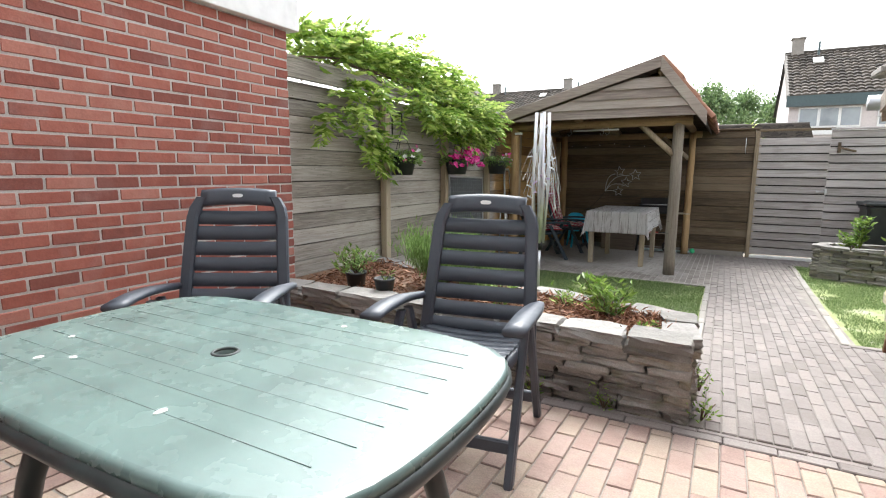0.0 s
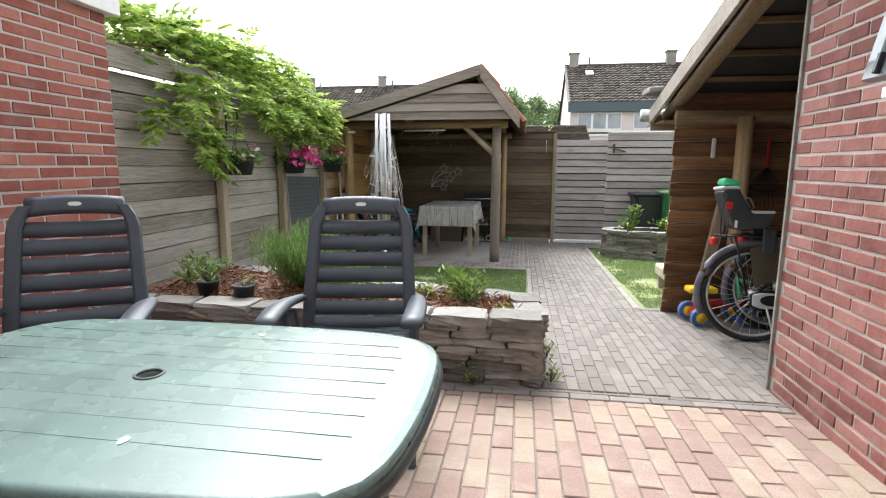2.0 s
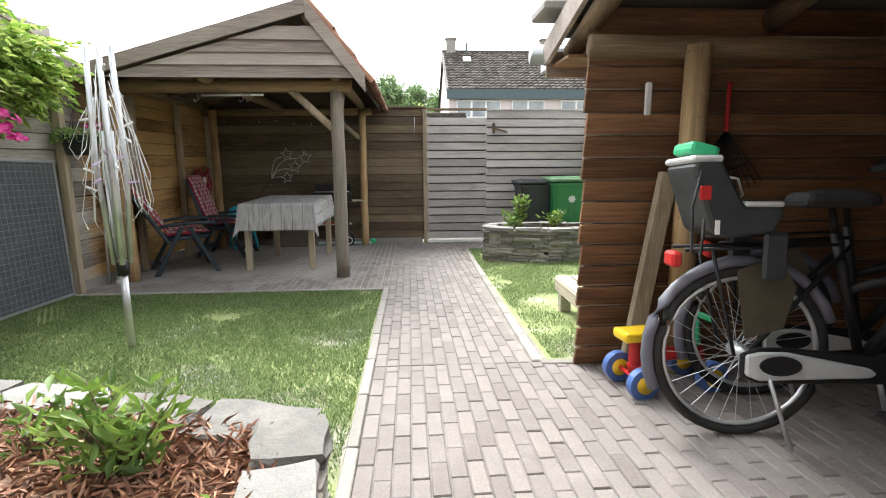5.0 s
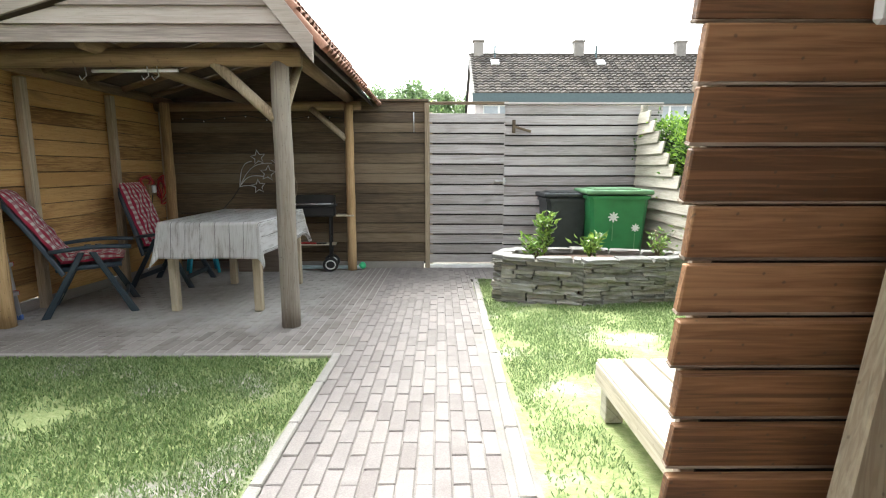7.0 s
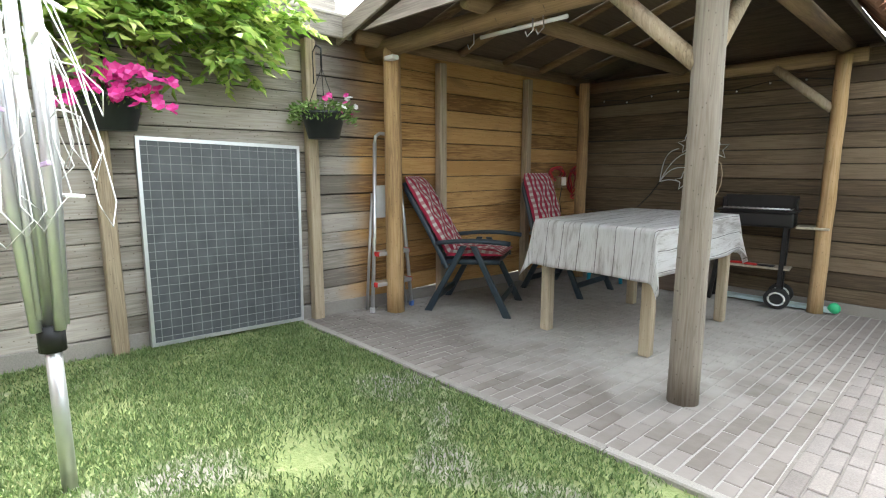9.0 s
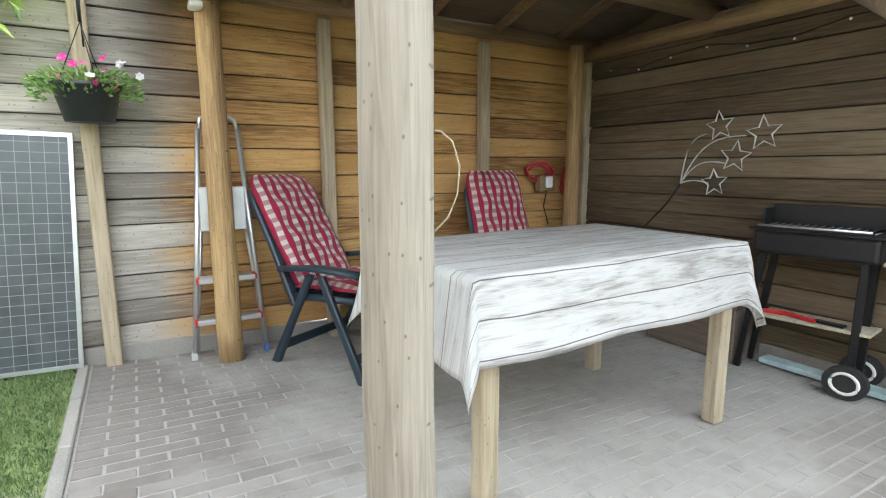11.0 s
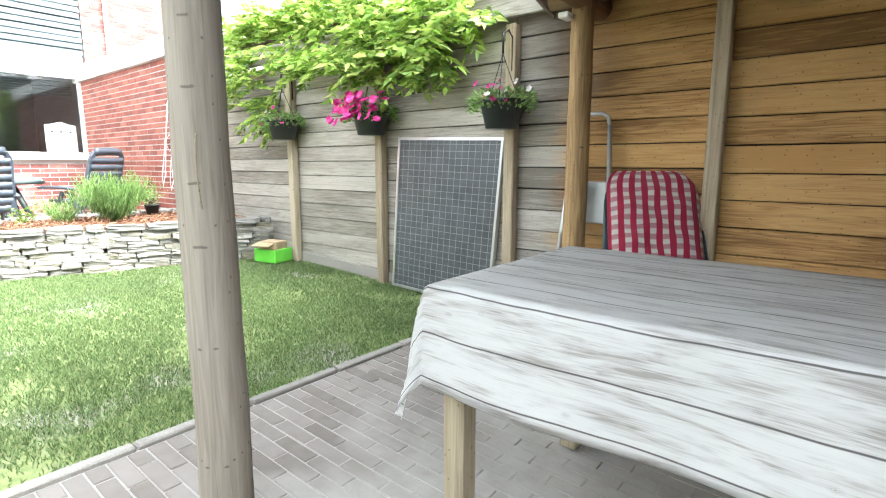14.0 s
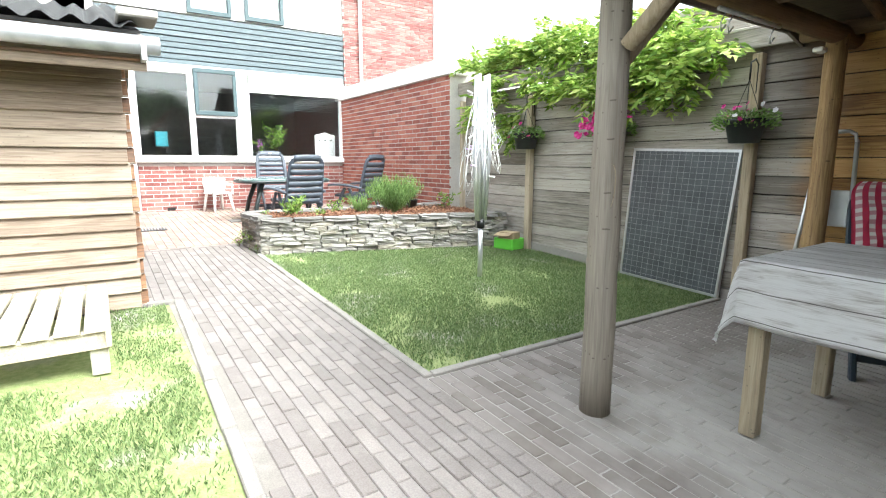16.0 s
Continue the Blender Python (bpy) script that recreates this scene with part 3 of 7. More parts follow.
# window in the brick shed wall, its sash pushed open
window_4 = thing("window_4", "small shed window with a pale grey sash pushed open", "window", kind="structure")
m_sash = plain("pale_grey_paint", (0.2, 0.23, 0.25), 0.4, vary=0.05, relief=0)
box_part("window_sill", (1.68, 1.385, 1.635), (0.14, 0.84, 0.04), m_white, window_4, 0.004)
for y in (1.015, 1.755):
    box_part("window_frame", (1.76, y, 1.98), (0.07, 0.06, 0.7), m_white, window_4, 0.003)
sw = Matrix.Translation((1.68, 1.385, 2.32)) @ pose(0, 0, 0, 0, 12, 0)
for c, s in (((0, 0.36, -0.33), (0.04, 0.06, 0.66)), ((0, -0.36, -0.33), (0.04, 0.06, 0.66)), ((0, 0, -0.63), (0.04, 0.78, 0.07)), ((0, 0, -0.03), (0.04, 0.78, 0.06))):
    box_part("sash", c, s, m_sash, window_4, 0.004, sw)
box_part("pane", (0, 0, -0.33), (0.01, 0.7, 0.56), m_glass, window_4, 0, sw)
box_part("window_handle", (-0.03, 0.3, -0.62), (0.02, 0.02, 0.07), m_black, window_4, 0.003, sw)

# ---- timber fences ----
fence_left = thing("fence_left", "weathered grey timber plank fence with square posts", "fence", kind="structure")
POSTS = [2.70, 4.02, 5.22, 6.445, 7.66, 8.83, 9.86]


def fence_material():
    m, nt, b = nodes_of("fence_board_mixed")
    st, kn = (1, 0.05, 1), (1, 0.35, 1)
    g = noise_tex(nt, 70, st, 6, 1.2)
    tone = maths(nt, "ADD", maths(nt, "MULTIPLY", span(nt, g, 0.3, 0.7), 0.32), maths(nt, "MULTIPLY", span(nt, noise_tex(nt, 3, kn, 3), 0.3, 0.7), 0.3))
    tone = maths(nt, "ADD", tone, maths(nt, "MULTIPLY", piece_random(nt), 0.38))
    grey = ramp(nt, tone, GREYWOOD)
    warm = ramp(nt, tone, [(0.2, 0.1, 0.032), (0.4, 0.225, 0.08), (0.52, 0.32, 0.125), (0.43, 0.24, 0.082)])
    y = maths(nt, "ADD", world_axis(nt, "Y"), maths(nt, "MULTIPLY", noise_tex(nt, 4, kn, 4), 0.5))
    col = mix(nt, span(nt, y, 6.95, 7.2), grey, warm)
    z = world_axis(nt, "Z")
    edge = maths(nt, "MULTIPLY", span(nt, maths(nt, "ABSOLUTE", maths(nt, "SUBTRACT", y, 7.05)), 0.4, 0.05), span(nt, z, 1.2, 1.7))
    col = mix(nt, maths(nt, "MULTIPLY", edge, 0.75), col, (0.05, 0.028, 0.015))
    spots = span(nt, noise_tex(nt, 5.0, kn, 5, 0.6), 0.62, 0.78)
    col = mix(nt, maths(nt, "MULTIPLY", spots, 0.45), col, (0.09, 0.06, 0.035))
    streak = span(nt, noise_tex(nt, 34, (1, 0.02, 1), 3, 0.8), 0.57, 0.68)
    col = mix(nt, maths(nt, "MULTIPLY", streak, 0.2), col, (0.12, 0.075, 0.04))
    col = mix(nt, maths(nt, "MULTIPLY", knot_spots(nt, "Y"), 0.75), col, (0.07, 0.035, 0.015))
    nt.links.new(col, b.inputs["Base Color"])
    b.inputs["Roughness"].default_value = 0.8
    bump(nt, b, g, 0.003, 0.5)
    return m


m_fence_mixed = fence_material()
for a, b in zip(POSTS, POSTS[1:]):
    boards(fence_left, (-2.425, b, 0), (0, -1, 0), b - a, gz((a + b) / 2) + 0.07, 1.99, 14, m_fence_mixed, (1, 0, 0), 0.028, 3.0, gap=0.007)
for i, y in enumerate(POSTS):
    s = 0.075 if i else 0.05
    top = 1.92
    box_part("fence_post", (-2.36, y, (top + gz(y)) / 2), (0.07, s, top - gz(y) + 0.02), m_post, fence_left, 0.006)
for a, b in ((2.64, 4.6), (4.61, 6.77)):
    box_part("cap_rail", (-2.33, (a + b) / 2, 2.08 - 0.016 * ((a + b) / 2 - 2.7)), (0.035, b - a - 0.01, 0.135), m_fence, fence_left, 0.005)
    box_part("cap_board", (-2.39, (a + b) / 2, 2.16 - 0.016 * ((a + b) / 2 - 2.7)), (0.16, b - a - 0.01, 0.025), m_fence, fence_left, 0.005)
box_part("gravel_board", (-2.42, 6.27, 0.03), (0.05, 7.2, 0.16), m_kerb, fence_left, 0.005, pose(0, 6.27, 0.045, -2.245) @ pose(0, -6.27, -0.03))
# added dark sheet, so that the gaps between boards read as shadow lines
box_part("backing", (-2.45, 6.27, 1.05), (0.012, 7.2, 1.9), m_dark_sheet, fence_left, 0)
boards(fence_left, (-2.57, 6.8, 0), (0, -1, 0), 1.2, 2.0, 2.42, 3, m_fence, (1, 0, 0), 0.028, label="neighbour_board")

fence_back = thing("fence_back", "brown horizontal timber plank fence behind the gazebo", "fence", kind="structure")
boards(fence_back, (0.90, 9.890, 0), (-1, 0, 0), 3.36, gz(9.9) + 0.08, 2.0, 16, m_fence_x, (0, -1, 0), 0.03, 3.0, gap=0.007)
box_part("gravel_board", (-0.8, 9.890, gz(9.9) + 0.03), (3.36, 0.05, 0.1), m_kerb, fence_back, 0.005)
# dark sheet added for the shade in the back fence's gaps
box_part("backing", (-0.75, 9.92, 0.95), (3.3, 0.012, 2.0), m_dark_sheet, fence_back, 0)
box_part("fence_post", (0.93, 9.870, 0.93), (0.06, 0.07, 2.1), m_post, fence_back, 0.005)
box_part("cap_board", (-0.75, 9.890, 2.015), (3.4, 0.1, 0.03), m_fence_x, fence_back, 0.004)
bar_part("hanging_hook", [(0.77, 9.765, 1.86), (0.77, 9.755, 1.62)], 0.006, m_zinc, fence_back, 6)

gate = thing("garden_gate", "grey weatherboard garden gate, closed, in the back fence", "gate", kind="structure")
boards(gate, (1.915, 9.920, 0), (-1, 0, 0), 0.96, gz(9.9) + 0.05, 1.87, 15, m_clap, (0, -1, 0), 0.02, 9, gap=0.017, label="clapboard")
# dark sheet added behind the gate for the shadow line under each board
box_part("backing", (1.43, 9.965, 0.9), (0.96, 0.012, 1.9), m_dark_sheet, gate, 0)
box_part("gate_post", (0.975, 9.950, 0.9), (0.04, 0.05, 1.95), m_post, gate, 0.004)
box_part("gate_latch", (1.86, 9.890, 1.02), (0.14, 0.03, 0.03), m_zinc, gate, 0.004)
box_part("gate_latch_plate", (1.90, 9.795, 1.02), (0.03, 0.02, 0.09), m_zinc, gate, 0.003)
box_part("threshold", (1.42, 9.900, gz(9.9) + 0.015), (1.0, 0.1, 0.05), m_white, gate, 0.004, label="white threshold strip")
box_part("header", (1.43, 9.940, 1.99), (1.05, 0.06, 0.035), m_fence_x, gate, 0.004)
fence_gate_side = thing("fence_gate_side", "grey weatherboard fence beside the gate", "fence", kind="structure")
boards(fence_gate_side, (3.9, 9.930, 0), (-1, 0, 0), 1.985, gz(9.9) + 0.04, 1.97, 16, m_clap, (0, -1, 0), 0.02, 9, gap=0.016, label="clapboard")
# the same added shadow-line sheet beside the gate
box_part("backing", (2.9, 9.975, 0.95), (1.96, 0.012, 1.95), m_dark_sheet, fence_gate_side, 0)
box_part("cap_board", (2.9, 9.940, 1.985), (2.0, 0.09, 0.025), m_clap, fence_gate_side, 0.003)
box_part("wooden_latch", (2.02, 9.880, 1.70), (0.04, 0.04, 0.16), m_fence_x, fence_gate_side, 0.004)
box_part("latch_bar", (2.12, 9.870, 1.67), (0.24, 0.025, 0.03), m_fence_x, fence_gate_side, 0.004, pose(2.12, 0, 1.67, 0, 16) @ pose(-2.12, 0, -1.67))
fence_right = thing("fence_right", "pale weatherboard fence with a stepped sloping end", "fence", kind="structure")
for i in range(15):
    z = gz(9) + 0.1 + i * 0.125
    ln = round(0.22 + (1.9 - z) * 1.15, 2)
    piece("clapboard", piece_mesh("clapboard", (0.02, ln, 0.137), 0.003, m_clap_y, 0.004, i % 3), fence_right, pose(3.56, 9.81 - ln / 2, z, 0, 10, 0))
box_part("fence_post", (3.62, 9.800, 0.95), (0.07, 0.07, 2.0), m_clap_y, fence_right, 0.005)

# ---- timber wall and roof of the bike shed ----
bike_shed = thing("bike_shed", "open lean-to bike shed with brown weatherboard wall", "shed", kind="structure")
m_shed_out = wood("pale_brown_clapboard", [(0.15, 0.108, 0.075), (0.26, 0.2, 0.148), (0.35, 0.285, 0.22)], "X", knots=0.4, stained=0.6)
for i in range(15):
    z = gz(4.3) - 0.004 + 0.112 * i + 0.056
    off = (i % 3 - 1) * 0.006
    piece("clapboard", piece_mesh("clapboard", (2.46, 0.022, 0.102), 0.003, m_brown, 0.003, i % 3), bike_shed, pose(2.795 + off, 4.247, z, 13, 0, 0))
    # pale strip: the highlight on each board's lower edge, put in as colour
    piece("board_edge", piece_mesh("board_edge", (2.46, 0.024, 0.007), 0.002, m_shed_out, 0.002, i % 3), bike_shed, pose(2.794 + off, 4.247, z, 13, 0, 0) @ pose(0, 0, -0.0535))
    piece("clapboard", piece_mesh("clapboard", (2.46, 0.022, 0.124), 0.003, m_shed_out, 0.003, i % 3), bike_shed, pose(2.83 - off, 4.296, z, 13, 0, 0))
# added dark sheet between both skins, as shade in the gaps
box_part("backing", (2.84, 4.272, 0.9), (2.4, 0.008, 1.55), m_dark_sheet, bike_shed, 0)
bar_part("round_post", [(2.06, 4.12, gz(4.12)), (2.06, 4.12, 1.76)], 0.06, m_round, bike_shed, 14)
bar_part("round_post", [(3.9, 4.12, gz(4.12)), (3.9, 4.12, 1.76)], 0.06, m_round, bike_shed, 14)
box_part("top_board", (2.79, 4.262, 1.865), (2.44, 0.022, 0.19), m_brown, bike_shed, 0.003)
bar_part("wall_plate", [(1.55, 4.17, 1.76), (4.0, 4.17, 1.76)], 0.055, m_beam, bike_shed, 12)
SL = 0.26
EY, EZ = 4.70, 1.85


def roof_z(y):
    return EZ + (EY - y) * SL


ang = math.degrees(math.atan(SL))


def sloped(x0, x1, ya, yb, dz, th):
    """A board parallel to the shed roof."""
    bm = bmesh.new()
    cube(bm, (0, 0, 0), (x1 - x0, (yb - ya) / math.cos(radians(ang)), th))
    bm.transform(Matrix.Translation(((x0 + x1) / 2, (ya + yb) / 2, roof_z((ya + yb) / 2) + dz)) @ pose(0, 0, 0, -ang, 0, 0))
    return bm


part("verge_board", sloped(1.46, 1.485, 0.6, EY, -0.035, 0.125), m_barge, bike_shed, "weathered grey-brown verge board")
part("roof_deck", sloped(1.49, 4.2, 0.6, EY - 0.02, 0.06, 0.02), m_dark_sheet, bike_shed)
for x in (1.60, 2.5, 3.4, 4.0):
    bm = bmesh.new()
    tube(bm, [(x, 4.6, roof_z(4.6) - 0.06), (x, 0.7, roof_z(0.7) - 0.06)], 0.055, 12)
    part("rafter", bm, m_beam_y, bike_shed, smooth=True)
for i in range(9):
    y = 4.5 - i * 0.42
    box_part("batten", (2.85, y, roof_z(y) + 0.025), (2.7, 0.05, 0.035), m_beam, bike_shed, 0.003)
m_corr = plain("corrugated_sheet", (0.10, 0.10, 0.098), 0.8)
bm = bmesh.new()
cols, prev = 110, None
for i in range(cols + 1):
    x = 1.5 + 2.7 * i / cols
    w = 0.022 * math.sin(i * math.tau / 6)
    row = [bm.verts.new((x, y, roof_z(y) + 0.10 + w + 0.008 * ((k % 2) if k else 0))) for k, y in enumerate((EY + 0.03, 4.4, 4.38, 4.05, 4.03, 3.7, 3.68, 0.6))]
    if prev:
        for k in range(len(row) - 1):
            bm.faces.new((prev[k], row[k], row[k + 1], prev[k + 1]))
    prev = row
bmesh.ops.solidify(bm, geom=bm.faces[:], thickness=0.012)
part("roof_tiles", bm, m_corr, bike_shed, "dark wavy roof tiles", True)
box_part("ridge_end_tile", (1.5, EY - 0.12, roof_z(EY) + 0.17), (0.22, 0.3, 0.05), m_kerb, bike_shed, 0.01)
bm = bmesh.new()
tube(bm, [(1.40, EY + 0.06, EZ - 0.02), (4.2, EY + 0.06, EZ - 0.03)], 0.055, 14)
part("gutter", bm, m_zinc, bike_shed, "grey zinc gutter", True)
box_part("fascia", (2.8, EY - 0.03, EZ - 0.09), (2.66, 0.025, 0.14), m_shed_out, bike_shed, 0.003)
box_part("gutter_bracket", (1.49, EY + 0.06, EZ - 0.05), (0.03, 0.12, 0.13), m_zinc, bike_shed, 0.003)
box_part("soffit", (2.8, (EY + 4.35) / 2, EZ - 0.10), (2.6, EY - 4.35, 0.015), m_brown, bike_shed, 0)
box_part("shed_end_wall", (4.08, 3.4, 1.2), (0.06, 1.9, 2.4), m_brown, bike_shed, 0)

# ---- gazebo ----
gazebo = thing("gazebo", "timber gazebo of round posts with a tiled gable roof", "gazebo", kind="structure")
RX, RZ, LX, LZ, EX, EZg = -0.25, 2.62, -2.37, 2.0, 0.26, 1.95
for x, y, r, mt in ((-0.032, 7.012, 0.067, m_round_grey), (-2.17, 7.0, 0.064, m_round), (-0.02, 9.70, 0.055, m_round), (-2.15, 9.52, 0.058, m_round)):
    bm = bmesh.new()
    z0, z1 = gz(y) - 0.02, 1.94
    pts = [(x + 0.008 * noise.noise(Vector((x, y, k * 0.9))), y + 0.008 * noise.noise(Vector((y, x, k * 0.9))), z0 + (z1 - z0) * k / 9) for k in range(10)]
    tube(bm, pts, r * 1.04, 20, r * 0.94)
    part("post", bm, mt, gazebo, smooth=True)
bar_part("front_beam", [(-2.42, 7.0, 1.93), (-1.2, 7.0, 1.945), (0.12, 7.0, 1.95)], 0.062, m_beam, gazebo, 14)
bar_part("back_beam", [(-2.38, 9.76, 1.92), (0.12, 9.76, 1.94)], 0.055, m_beam, gazebo, 12)
bar_part("side_beam", [(-0.03, 6.76, 2.04), (-0.03, 9.88, 2.02)], 0.055, m_beam_y, gazebo, 12)
bar_part("side_beam", [(-2.26, 6.76, 1.98), (-2.26, 9.88, 1.98)], 0.05, m_beam_y, gazebo, 12)
bar_part("tie_beam", [(-1.25, 6.8, 2.01), (-1.25, 9.85, 1.99)], 0.055, m_beam_y, gazebo, 12)
bar_part("brace", [(-0.07, 7.0, 1.53), (-0.50, 7.0, 1.93)], 0.038, m_post, gazebo, 10)
bar_part("brace", [(-0.032, 7.08, 1.6), (-0.032, 7.52, 2.0)], 0.036, m_post, gazebo, 10)
bar_part("brace", [(-0.06, 9.70, 1.54), (-0.48, 9.73, 1.9)], 0.036, m_post, gazebo, 10)
bar_part("ridge_beam", [(RX, 6.76, RZ - 0.09), (RX, 9.9, RZ - 0.09)], 0.05, m_beam_y, gazebo, 10)


def gable_board(x0, z0, x1, z1, y, h, th, name, material):
    bm = bmesh.new()
    vs = []
    for yy in (y, y + th):
        vs.append([bm.verts.new(p) for p in ((x0, yy, z0 - h), (x1, yy, z1 - h), (x1, yy, z1), (x0, yy, z0))])
    a, b = vs
    bm.faces.new(a)
    bm.faces.new(b[::-1])
    for i in range(4):
        bm.faces.new((a[i], b[i], b[(i + 1) % 4], a[(i + 1) % 4]))
    bevel(bm, 0.004, 1)
    return part(name, bm, material, gazebo)


gable_board(LX - 0.03, LZ + 0.06, RX, RZ + 0.06, 6.69, 0.13, 0.025, "barge_board", m_barge)
gable_board(RX, RZ + 0.06, EX + 0.02, EZg + 0.07, 6.69, 0.17, 0.025, "barge_board", m_barge)
for i in range(5):
    za, zb = 1.985 + i * 0.112, 1.985 + (i + 1) * 0.112 + 0.012
    xa = LX + 0.1 + (za - LZ + 0.06) / (RZ - LZ) * (RX - LX)
    xb = RX + (RZ - za - 0.03) / (RZ - EZg) * (EX - RX) - 0.03
    xa2 = LX + 0.1 + (zb - LZ + 0.06) / (RZ - LZ) * (RX - LX)
    xb2 = RX + (RZ - zb - 0.03) / (RZ - EZg) * (EX - RX) - 0.03
    if xa2 > xb2:
        continue
    bm = bmesh.new()
    lo = [bm.verts.new(p) for p in ((max(xa, LX + 0.05), 6.715, za), (xb, 6.715, za), (xb2, 6.74, zb), (max(xa2, LX + 0.05), 6.74, zb))]
    hi = [bm.verts.new(v.co + Vector((0, 0.02, 0))) for v in lo]
    bm.faces.new(lo)
    bm.faces.new(hi[::-1])
    for k in range(4):
        bm.faces.new((lo[k], hi[k], hi[(k + 1) % 4], lo[(k + 1) % 4]))
    part("gable_clapboard", bm, m_barge, gazebo)
m_lining = plain("pale_roof_lining", (0.42, 0.4, 0.37), 0.85)


def roof_plane(x0, z0, x1, z1, th, dz, name, material, label=""):
    bm = bmesh.new()
    vs = [[bm.verts.new((x, y, z + dz + e)) for x, z in ((x0, z0), (x1, z1))] for y in (6.715, 10.0) for e in (0, th)]
    a, b, c, d = vs
    for q in ((a[0], a[1], c[1], c[0]), (b[0], d[0], d[1], b[1]), (a[0], b[0], b[1], a[1]), (c[0], c[1], d[1], d[0]), (a[0], c[0], d[0], b[0]), (a[1], b[1], d[1], c[1])):
        bm.faces.new(q)
    return part(name, bm, material, gazebo, label)


bm = bmesh.new()
lo = [bm.verts.new((x, 9.955, z)) for x, z in ((LX, 1.9), (EX - 0.04, 1.9), (EX - 0.04, EZg + 0.03), (RX, RZ), (LX, LZ))]
hi = [bm.verts.new(v.co + Vector((0, 0.02, 0))) for v in lo]
bm.faces.new(lo)
bm.faces.new(hi[::-1])
for k in range(5):
    bm.faces.new((lo[k], hi[k], hi[(k + 1) % 5], lo[(k + 1) % 5]))
part("back_gable", bm, m_brown_dark, gazebo)
m_deck = wood("roof_deck_wood", [(0.05, 0.036, 0.024), (0.09, 0.066, 0.046), (0.125, 0.094, 0.064)], "Y")
roof_plane(LX, LZ, RX, RZ, 0.03, -0.02, "roof_deck", m_deck)
roof_plane(RX, RZ, EX, EZg, 0.03, -0.02, "roof_deck", m_deck)
roof_plane(LX - 0.2, LZ - 0.048, RX, RZ + 0.01, 0.03, 0.03, "roof_cover", m_dark_sheet)
for k in range(5):
    y = 7.2 + k * 0.55
    bm = bmesh.new()
    tube(bm, [(LX + 0.05, y, LZ - 0.03), (RX, y, RZ - 0.06)], 0.032, 8)
    part("rafter", bm, m_beam, gazebo, smooth=True)
# curved red tiles on the steep side
tile_bm = bmesh.new()
for s in (0, 1):
    rows = []
    for a in range(7):
        th = math.pi * a / 6
        rows.append([tile_bm.verts.new((q * 0.36 - 0.18, math.cos(th) * (0.058 - 0.008 * q), math.sin(th) * (0.045 - 0.008 * q) - s * 0.012)) for q in (0, 1)])
    for a in range(6):
        f = (rows[a][0], rows[a + 1][0], rows[a + 1][1], rows[a][1])
        tile_bm.faces.new(f if s == 0 else f[::-1])
tile_me = mesh_of(tile_bm, "roof_tile", m_tile_red, True)
slope_ang = math.degrees(math.atan2(RZ - EZg, EX - RX))
for r in range(3):
    for k in range(28):
        y = 6.77 + k * 0.116
        f = (0.5 + r) / 3
        x, z = RX + (EX + 0.03 - RX) * f, RZ + (EZg - 0.03 - RZ) * f
        piece("roof_tile", tile_me, gazebo, pose(x + 0.02, y, z + 0.045, 0, slope_ang, 0) @ pose(0, 0, 0, 0, 176, 0) @ pose(0, 0, 0, 180, 0, 0))


# ---- materials of the things ----
m_tabletop = plain("green_plastic", (0.1, 0.152, 0.141), 0.27, vary=0.14, scale=5, relief=0.0006)
m_groove = plain("dull_green_groove", (0.06, 0.097, 0.09), 0.5, vary=0.1, relief=0)
m_tableleg = plain("dark_green_plastic", (0.02, 0.03, 0.03), 0.45, vary=0.3, scale=9)
m_chair = plain("anthracite_plastic", (0.05, 0.061, 0.079), 0.48, vary=0.1, scale=6)
m_chair_blue = plain("dark_blue_plastic", (0.018, 0.032, 0.045), 0.42, vary=0.1, scale=6)
m_badge = plain("pale_badge", (0.7, 0.72, 0.72), 0.3, vary=0.05, relief=0)
m_alu = plain("aluminium", (0.6, 0.61, 0.62), 0.35, 0.8, vary=0.05)
m_alu_pale = plain("pale_aluminium", (0.62, 0.63, 0.63), 0.5, 0.3, vary=0.06)
m_grid = plain("dull_grid_metal", (0.25, 0.26, 0.26), 0.5, vary=0.1, relief=0)
m_cord = plain("white_cord", (0.62, 0.62, 0.6), 0.6, vary=0.06, relief=0)
m_red = plain("red_plastic", (0.5, 0.02, 0.02), 0.35, vary=0.06, relief=0)
m_yellow = plain("yellow_plastic", (0.75, 0.5, 0.02), 0.35, vary=0.06, relief=0)
m_blue = plain("blue_plastic", (0.08, 0.16, 0.42), 0.4, vary=0.06, relief=0)
m_turq = plain("turquoise_plastic", (0.03, 0.38, 0.55), 0.4, vary=0.06, relief=0)
m_lime = plain("lime_plastic", (0.16, 0.6, 0.06), 0.4, vary=0.06, relief=0)
m_green_seat = plain("bright_green_plastic", (0.05, 0.5, 0.22), 0.45, vary=0.06, relief=0)
m_bin = plain("green_bin_plastic", (0.03, 0.19, 0.06), 0.45, vary=0.15, scale=4)
m_bin_lid = plain("faded_green_lid", (0.13, 0.26, 0.13), 0.5, vary=0.2, scale=5)
m_pot = plain("dark_pot_plastic", (0.03, 0.034, 0.036), 0.45, vary=0.15)
m_rubber = plain("black_rubber", (0.02, 0.02, 0.02), 0.75, vary=0.2)
m_card = plain("cardboard", (0.42, 0.32, 0.2), 0.85)
m_trunk = wood("brown_box_wood", [(0.09, 0.07, 0.055), (0.15, 0.115, 0.09), (0.2, 0.155, 0.12)], "X")
m_pale_blue = plain("pale_blue_paint", (0.5, 0.64, 0.66), 0.6, vary=0.12)
